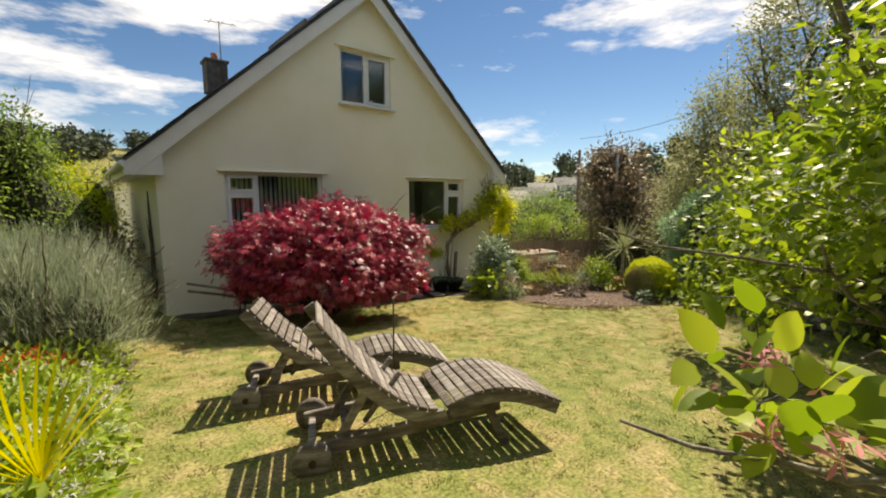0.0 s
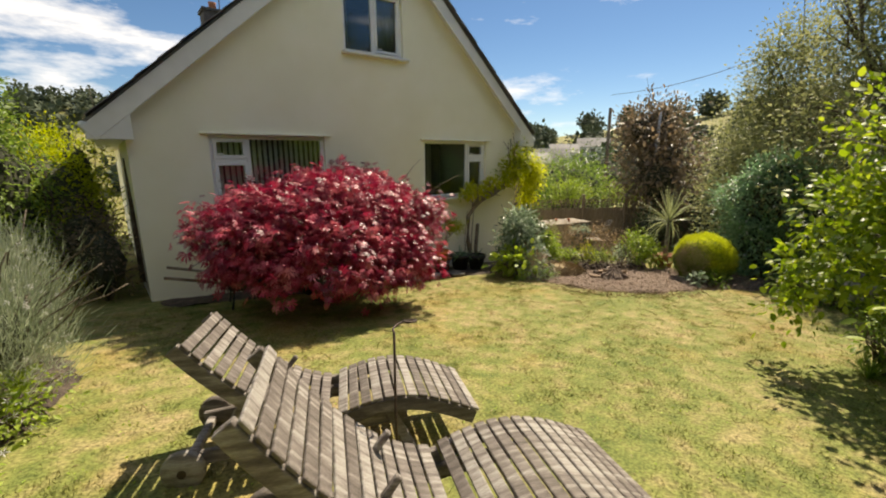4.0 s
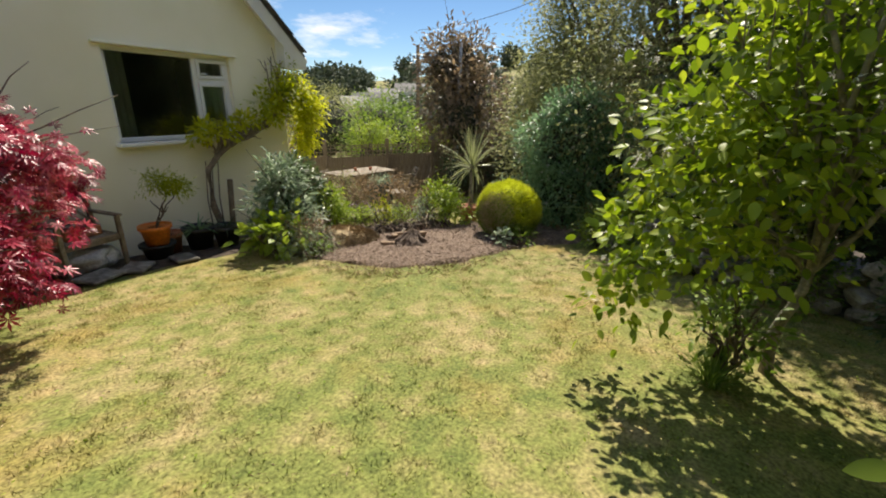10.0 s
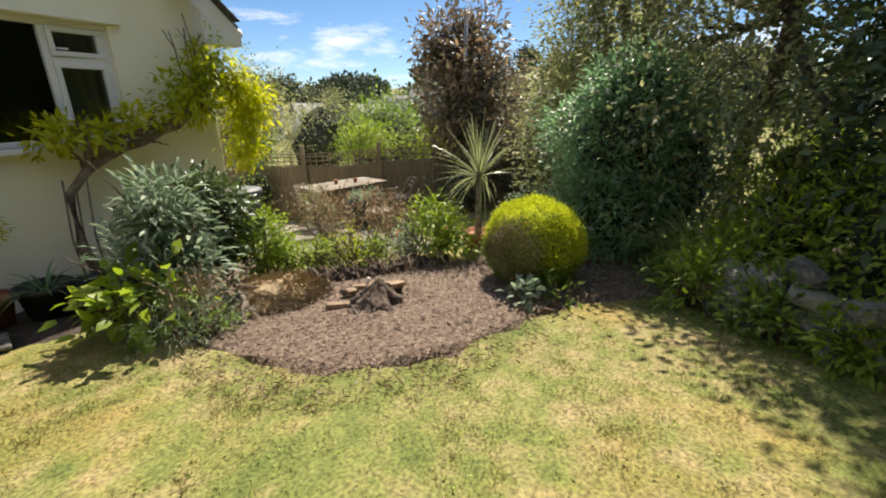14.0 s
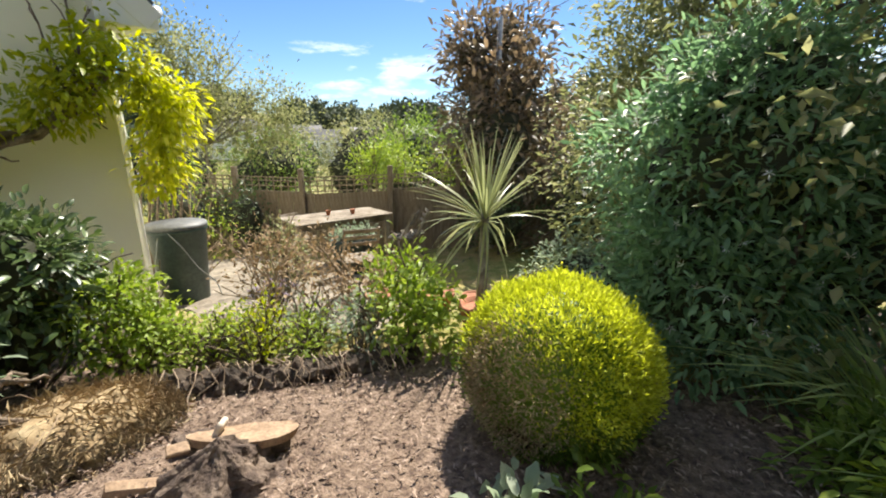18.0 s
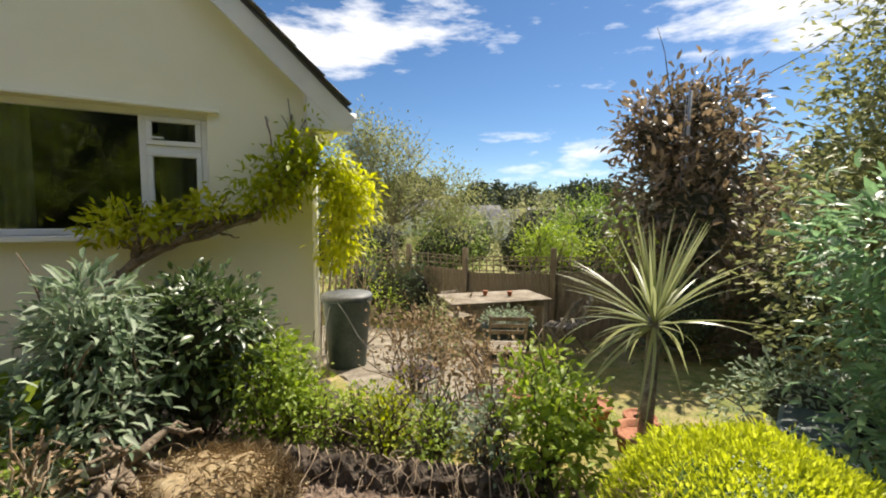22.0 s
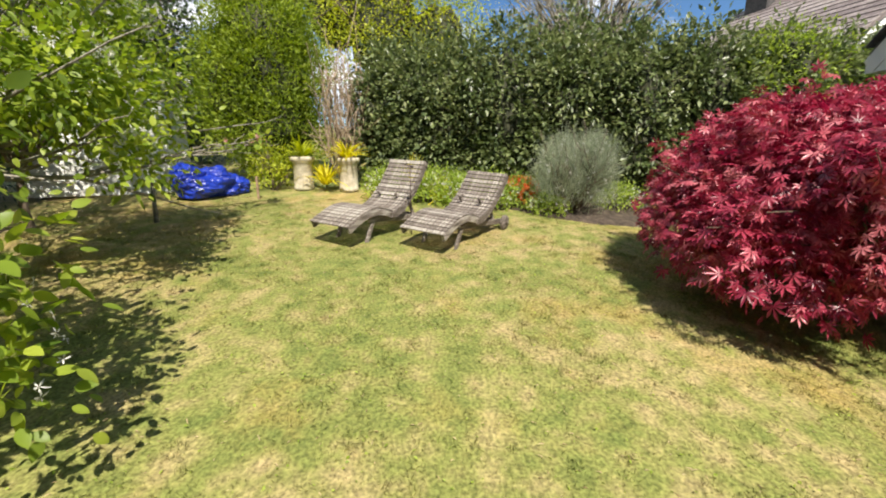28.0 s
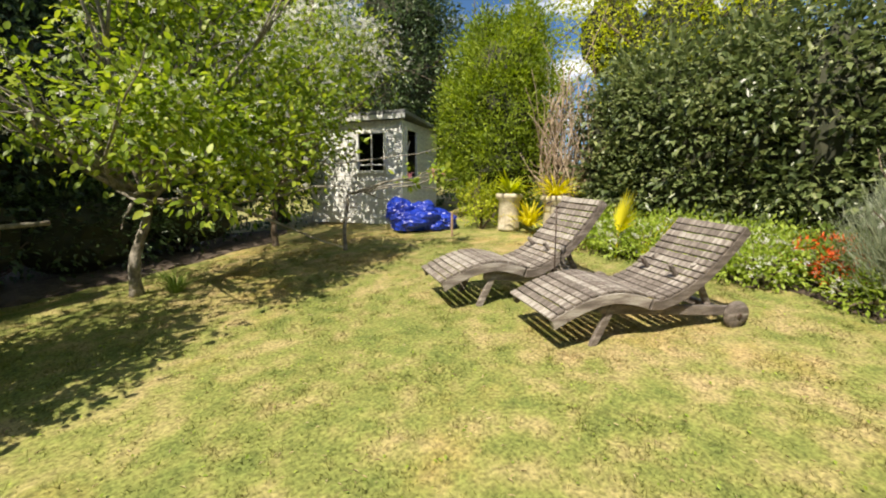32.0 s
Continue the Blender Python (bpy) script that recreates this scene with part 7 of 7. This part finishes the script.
for k, (c, r) in enumerate((((0.1, 0.0, 0.2), (0.5, 0.34, 0.26)), ((0.35, 0.05, 0.34), (0.26, 0.26, 0.22)), ((-0.3, -0.05, 0.16), (0.34, 0.3, 0.2)), ((-0.05, 0.1, 0.36), (0.22, 0.2, 0.16)))):
    bm = bmesh.new()
    bmesh.ops.create_icosphere(bm, subdivisions=5, radius=1.0)
    for v in bm.verts:
        q = 1 + 0.3 * noise.noise(v.co * 1.6 + Vector((k * 3, 0, 0))) + 0.16 * abs(noise.noise(v.co * 4.0 + Vector((k, 5, 0)))) + 0.05 * noise.noise(v.co * 11)
        v.co = Vector((c[0] + v.co.x * r[0] * q, c[1] + v.co.y * r[1] * q, max(0.01, c[2] + v.co.z * r[2] * q)))
    part("fold", bm, TARP, cover)
peg = thing("garden_stake", pose(0.5, 0.08, lie(0.5, 0.08)), "short pale wooden stake in the lawn", "stake")
part("stake", block((0, 0, 0.18), (0.035, 0.035, 0.4), None, 0.006), CUTWOOD, peg)
swing = thing("washing_line_prop", pose(6.3, -0.4, lie(6.3, -0.4)), "pale bare pole resting across the branches", "pole")
part("pole", tubes_mesh("pole", [([(-1.1, 0.1, 0.9), (0, 0, 0.8), (0.8, -0.1, 0.62)], 0.025)], 7, 0.1), GREYBARK, swing)
part("upright", tubes_mesh("upright", [([(0.0, 0.0, -0.1), (0.02, 0, 0.45), (0.0, 0, 0.85)], 0.03)], 7, 0.1), GREYBARK, swing)
tq = thing("turquoise_tub", pose(5.9, -0.2, lie(5.9, -0.2)), "turquoise plastic tub among the shaded shrubs", "tub")
part("tub", lathe([(0.16, 1.0), (0.2, 1.22), (0.22, 1.22), (0.22, 1.25), (0.18, 1.25)], 18), TURQ, tq)
part("stand", block((0, 0, 0.5), (0.3, 0.3, 1.0)), OLDWOOD, tq)

# ---- plants close to where the walk starts ----
fan = thing("fan_palm", pose(0.12, 2.62, lie(0.12, 2.62) - 0.32), "young fan palm with yellow pleated leaves", "palm")
rng = np.random.default_rng(221)
part("stalk", tubes_mesh("stalk", [([(0, 0, -0.05), (0.02, 0, 0.3), (0.04, 0.02, 0.62)], 0.012), ([(0, 0, -0.05), (-0.15, 0.1, 0.3), (-0.28, 0.15, 0.5)], 0.012), ([(0, 0, -0.05), (0.1, 0.2, 0.2), (0.15, 0.4, 0.35)], 0.01)], 6, 0), L_YELLOW, fan)
v, q, t = strap(5, 0.25)
fl = raw_mesh("frond", v * np.array([0.62, 0.03, 0.62]), [q, t])
fl.materials.append(L_YELLOW)
for base, tilt, face in (((0.04, 0.02, 0.62), 12, 20), ((-0.28, 0.15, 0.5), 30, 70), ((0.15, 0.4, 0.35), 35, 40)):
    for i in range(15):
        part("frond", fl, None, fan, "", Matrix.Translation(base) @ Euler((0, 0, radians(face + 25))).to_matrix().to_4x4() @ Euler((radians(-tilt), 0, 0)).to_matrix().to_4x4() @ Euler((0, radians(-90 + (i - 7) * 9), 0)).to_matrix().to_4x4() @ Matrix.Diagonal((rr.uniform(0.85, 1.05) - 0.02 * abs(i - 7), 1, 1, 1)))
tuft("broad_leaf_plant", 0.16, 2.02, 9, 0.40, 0.06, L_LIME, "broad arching light green leaves by the bed", 222, None, (40, 75), 0.8)
for i, (x, y) in enumerate(((0.12, 3.3), (0.3, 4.85), (0.15, 4.0), (0.0, 2.6), (-0.3, 2.3))):
    shrub("flowering_clump", x, y, [((0, 0, 0.14), (0.34, 0.34, 0.15), 1)], FOLD, L_FRESH, "low green clump with small white flowers", "plant", clumps=54, per=14, size=0.05, spread=0.06, stems=6, seed=231 + i, group="white-flowered clumps below the hedge", flowers=(L_PETAL, 60, 0.035, "flowers"))
tree("apple_tree", 2.1, -0.45, [((-0.86, 1.06, 1.04), (0.10, 0.08, 0.06), 2), ((-0.72, 1.16, 1.08), (0.12, 0.10, 0.06), 1.2), ((-0.5, 0.85, 1.0), (0.2, 0.2, 0.1), 1)], BROAD, L_APPLE, "low apple branches with pink blossom", (0.0, 0.05, 0.8), 0.03, 15, 8, 0.08, 0.055, seed=241, bark=GREYBARK, branches=4, aspect=0.6, thick=0.3, blossom=(L_PINK, 16, 0.05), forks=1)

# ---- the neighbour's house and the far side of the valley ----
nb = thing("neighbour_house", pose(-11.8, 14.9, -0.35, 0, 0, 21), "neighbouring bungalow with a weathered tiled roof", "house")
part("wall", block((1.2, 0, 2.0), (7.0, 7.6, 5.2), None, 0), WHITE, nb)
tl = bm_mesh("tile_course", block((0, 0, 0), (7.5, 0.36, 0.035), None, 0.004))
tl.materials.append(REDTILE)
for s in (-1, 1):
    sl = part("roof_slope", block((1.15, s * 2.1, 5.93), (7.5, 5.2, 0.1), Euler((-s * radians(36), 0, 0)).to_matrix(), 0), REDTILE, nb, "weathered brown tiled roof")
    for i in range(16):
        d = -2.45 + 0.325 * i
        part("tile_course", tl, None, sl, "", Matrix.Translation((1.15, s * (2.1 + d * math.cos(radians(36))), 5.93 - d * math.sin(radians(36)))) @ Euler((-s * (radians(36) - 0.09), 0, 0)).to_matrix().to_4x4() @ Matrix.Translation((0, 0, 0.075)))
for x in (-2.3, 4.7):
    gb = bmesh.new()
    v = [gb.verts.new((x + dx, y, z)) for dx in (-0.1, 0.1) for y, z in ((-3.8, 4.55), (3.8, 4.55), (0, 7.3))]
    for f in ((0, 1, 2), (5, 4, 3), (0, 3, 4, 1), (1, 4, 5, 2), (2, 5, 3, 0)):
        gb.faces.new([v[k] for k in f])
    part("gable_end", gb, WHITE, nb)
part("ridge_tile", tubes_mesh("ridge_tile", [([(x, 0, 7.48) for x in np.arange(-2.6, 5.0, 0.4)], 0.12)], 8, 0.05), REDTILE, nb)
part("chimney", block((-1.2, -0.1, 7.9), (0.95, 0.75, 1.7), None, 0.01), BRICK, nb, "dark chimney stack")
part("chimney_cap", block((-1.2, -0.1, 8.7), (1.12, 0.92, 0.1), None, 0.01), BRICK, nb)
for dx in (-0.2, 0.2):
    part("chimney_pot", lathe([(0.15, 8.74), (0.13, 8.95), (0.15, 9.0), (0.1, 9.0)], 12), BRICK, nb, "", pose(-1.2 + dx, -0.1, 0))

rng = np.random.default_rng(251)
n = 420
az = rng.uniform(radians(-75), radians(150), n)
dist = rng.uniform(95, 240, n)
clear = (np.degrees(az) > 30) & (np.degrees(az) < 66) & (dist < 150)
az, dist = az[~clear], dist[~clear]
n = len(az)
hx, hy = dist * np.cos(az), dist * np.sin(az)
for row in range(4):
    sel = (np.arange(n) % 4) == row
    at = [((x, y, far_lie(x, y) + 3.0), (rng.uniform(3, 6), rng.uniform(3, 6), rng.uniform(3.5, 6.5)), 1) for x, y in zip(hx[sel], hy[sel])]
    tagged(part("far_woods", leaves("far_woods", rng, at, 2800, 9, 1.7, FOLD, 0.9, 0.7, 0.18, 0.3, -0.3), L_FAR), "distant wooded hillside across the valley", "woodland", kind="stuff")
    tagged(part("far_woods", core(at, 0.72), L_FAR), "shaded depth of the distant woods", "woodland", kind="stuff")
for i, (x, y, r, h) in enumerate(((24, 22, 2.6, 2.6), (21, 27, 2.4, 2.4), (29, 19, 2.8, 2.8), (17, 30, 2.6, 2.3), (33, 26, 3.2, 3.0), (26, 33, 3.0, 2.8), (30, 10, 3.0, 3.2), (20, 14.5, 1.8, 1.9), (12, 24, 2.2, 2.0), (38, 16, 3.4, 3.6))):
    tree("valley_tree", x, y, [((0, 0, h), (r, r, h), 3), ((r * 0.5, 0.3, h * 1.2), (r * 0.6, r * 0.6, h * 0.6), 1), ((-r * 0.5, -0.3, h * 0.8), (r * 0.7, r * 0.7, h * 0.7), 1)], FOLD, (L_OLIVE, L_GREEN, L_DARK)[i % 3], "leafy tree in the gardens beyond the fence", (0, 0, h * 0.8), 0.15, 520, 14, 0.16, 0.3, seed=300 + i, branches=14, inner=0.66, low=-0.9, thick=0.2, z=far_lie(x, y) - 0.1)
for i, (a, d, w) in enumerate(((38, 124, 9), (36.5, 132, 8), (40, 118, 7), (52, 120, 9), (55, 128, 12), (58, 115, 8), (33, 140, 9), (61, 135, 10), (47, 125, 8), (63, 120, 9))):
    x, y = d * math.cos(radians(a)), d * math.sin(radians(a))
    h = thing("distant_house", pose(x, y, far_lie(x, y), 0, 0, a + 90 + 12 * (i % 3)), "small white house far across the valley", "house", "houses across the valley")
    part("wall", block((0, 0, 2.0), (w, 6, 6.0), None, 0), WHITE, h)
    rb = bmesh.new()
    v = [rb.verts.new(c) for c in ((-w / 2 - .3, -3.3, 5), (w / 2 + .3, -3.3, 5), (w / 2 + .3, 3.3, 5), (-w / 2 - .3, 3.3, 5), (-w / 2 - .3, 0, 7.6), (w / 2 + .3, 0, 7.6))]
    for f in ((0, 1, 5, 4), (2, 3, 4, 5), (0, 4, 3), (1, 2, 5), (3, 2, 1, 0)):
        rb.faces.new([v[k] for k in f])
    part("roof", rb, SLATE, h)
    for k in range(3):
        for zz in (1.6, 3.8):
            for sy in (-1, 1):
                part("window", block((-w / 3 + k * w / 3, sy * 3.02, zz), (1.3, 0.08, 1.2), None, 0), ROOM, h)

# ---- grass blades over the lawn ----
rng = np.random.default_rng(261)
LAWNS = [(0.2, -0.4), (1.7, -1.9), (2.6, -1.9), (4.4, -0.9), (6.6, -0.4), (8.0, 0.5), (8.7, 1.4), (9.0, 2.2), (9.75, 2.9), (9.75, 3.25), (9.3, 3.6), (8.3, 4.0), (7.1, 4.9), (6.9, 5.7), (7.2, 6.5), (6.3, 7.5), (4.4, 7.7), (1.4, 8.1), (0.6, 8.0), (0.8, 6.3), (0.55, 5.0), (0.25, 4.4), (0.2, 2.4)]
a = np.array(LAWNS)
n = 480000
px, py = rng.uniform(a[:, 0].min(), a[:, 0].max(), n), rng.uniform(a[:, 1].min(), a[:, 1].max(), n)
s = inside(px, py, LAWNS)
px, py = px[s], py[s]
at = np.stack([px, py, lie(px, py) - 0.004], -1)
al = unit(np.stack([rng.normal(0, 1.1, len(px)), rng.normal(0, 1.1, len(px)), np.ones(len(px))], -1))
tagged(part("lawn_grass", scatter("lawn_grass", at, al, rng.normal(size=at.shape), rng.uniform(0.007, 0.02, len(px)), 0.014, NEEDLE), BLADES), "short mown lawn grass", "grass", kind="stuff")
strewn("dry_clippings", LAWNS, 9000, 0.026, 0.12, STRAW, "dry straw-coloured clippings on the lawn", "clippings", rng, 0.018, 0.15)
strewn("lawn_weeds", LAWNS, 7000, 0.018, 0.6, L_FRESH, "small clover and weed leaves in the turf", "weeds", rng, 0.012, 0.5)
strewn("dead_grass", [(6.7, 5.9), (6.75, 5.0), (7.2, 4.35), (7.8, 4.0), (8.5, 3.85), (8.9, 4.12), (8.38, 4.3), (7.9, 4.44), (7.55, 4.7), (7.28, 5.1), (7.22, 5.8)], 4200, 0.045, 0.1, STRAW, "dead straw-coloured grass fringing the mulch", "dead grass", rng, 0.02, 0.5)
# coarser tufts that the mower left standing
k = 5200
cx, cy = rng.uniform(a[:, 0].min(), a[:, 0].max(), k), rng.uniform(a[:, 1].min(), a[:, 1].max(), k)
s = inside(cx, cy, LAWNS)
cx, cy = np.repeat(cx[s], 16), np.repeat(cy[s], 16)
px, py = cx + rng.normal(0, 0.028, len(cx)), cy + rng.normal(0, 0.028, len(cx))
at = np.stack([px, py, lie(px, py) - 0.003], -1)
al = unit(np.stack([rng.normal(0, 0.8, len(px)), rng.normal(0, 0.8, len(px)), np.ones(len(px))], -1))
tagged(part("grass_tufts", scatter("grass_tufts", at, al, rng.normal(size=at.shape), rng.uniform(0.018, 0.045, len(px)), 0.022, NEEDLE), BLADES), "coarse tufts of uneven lawn grass", "grass", kind="stuff")
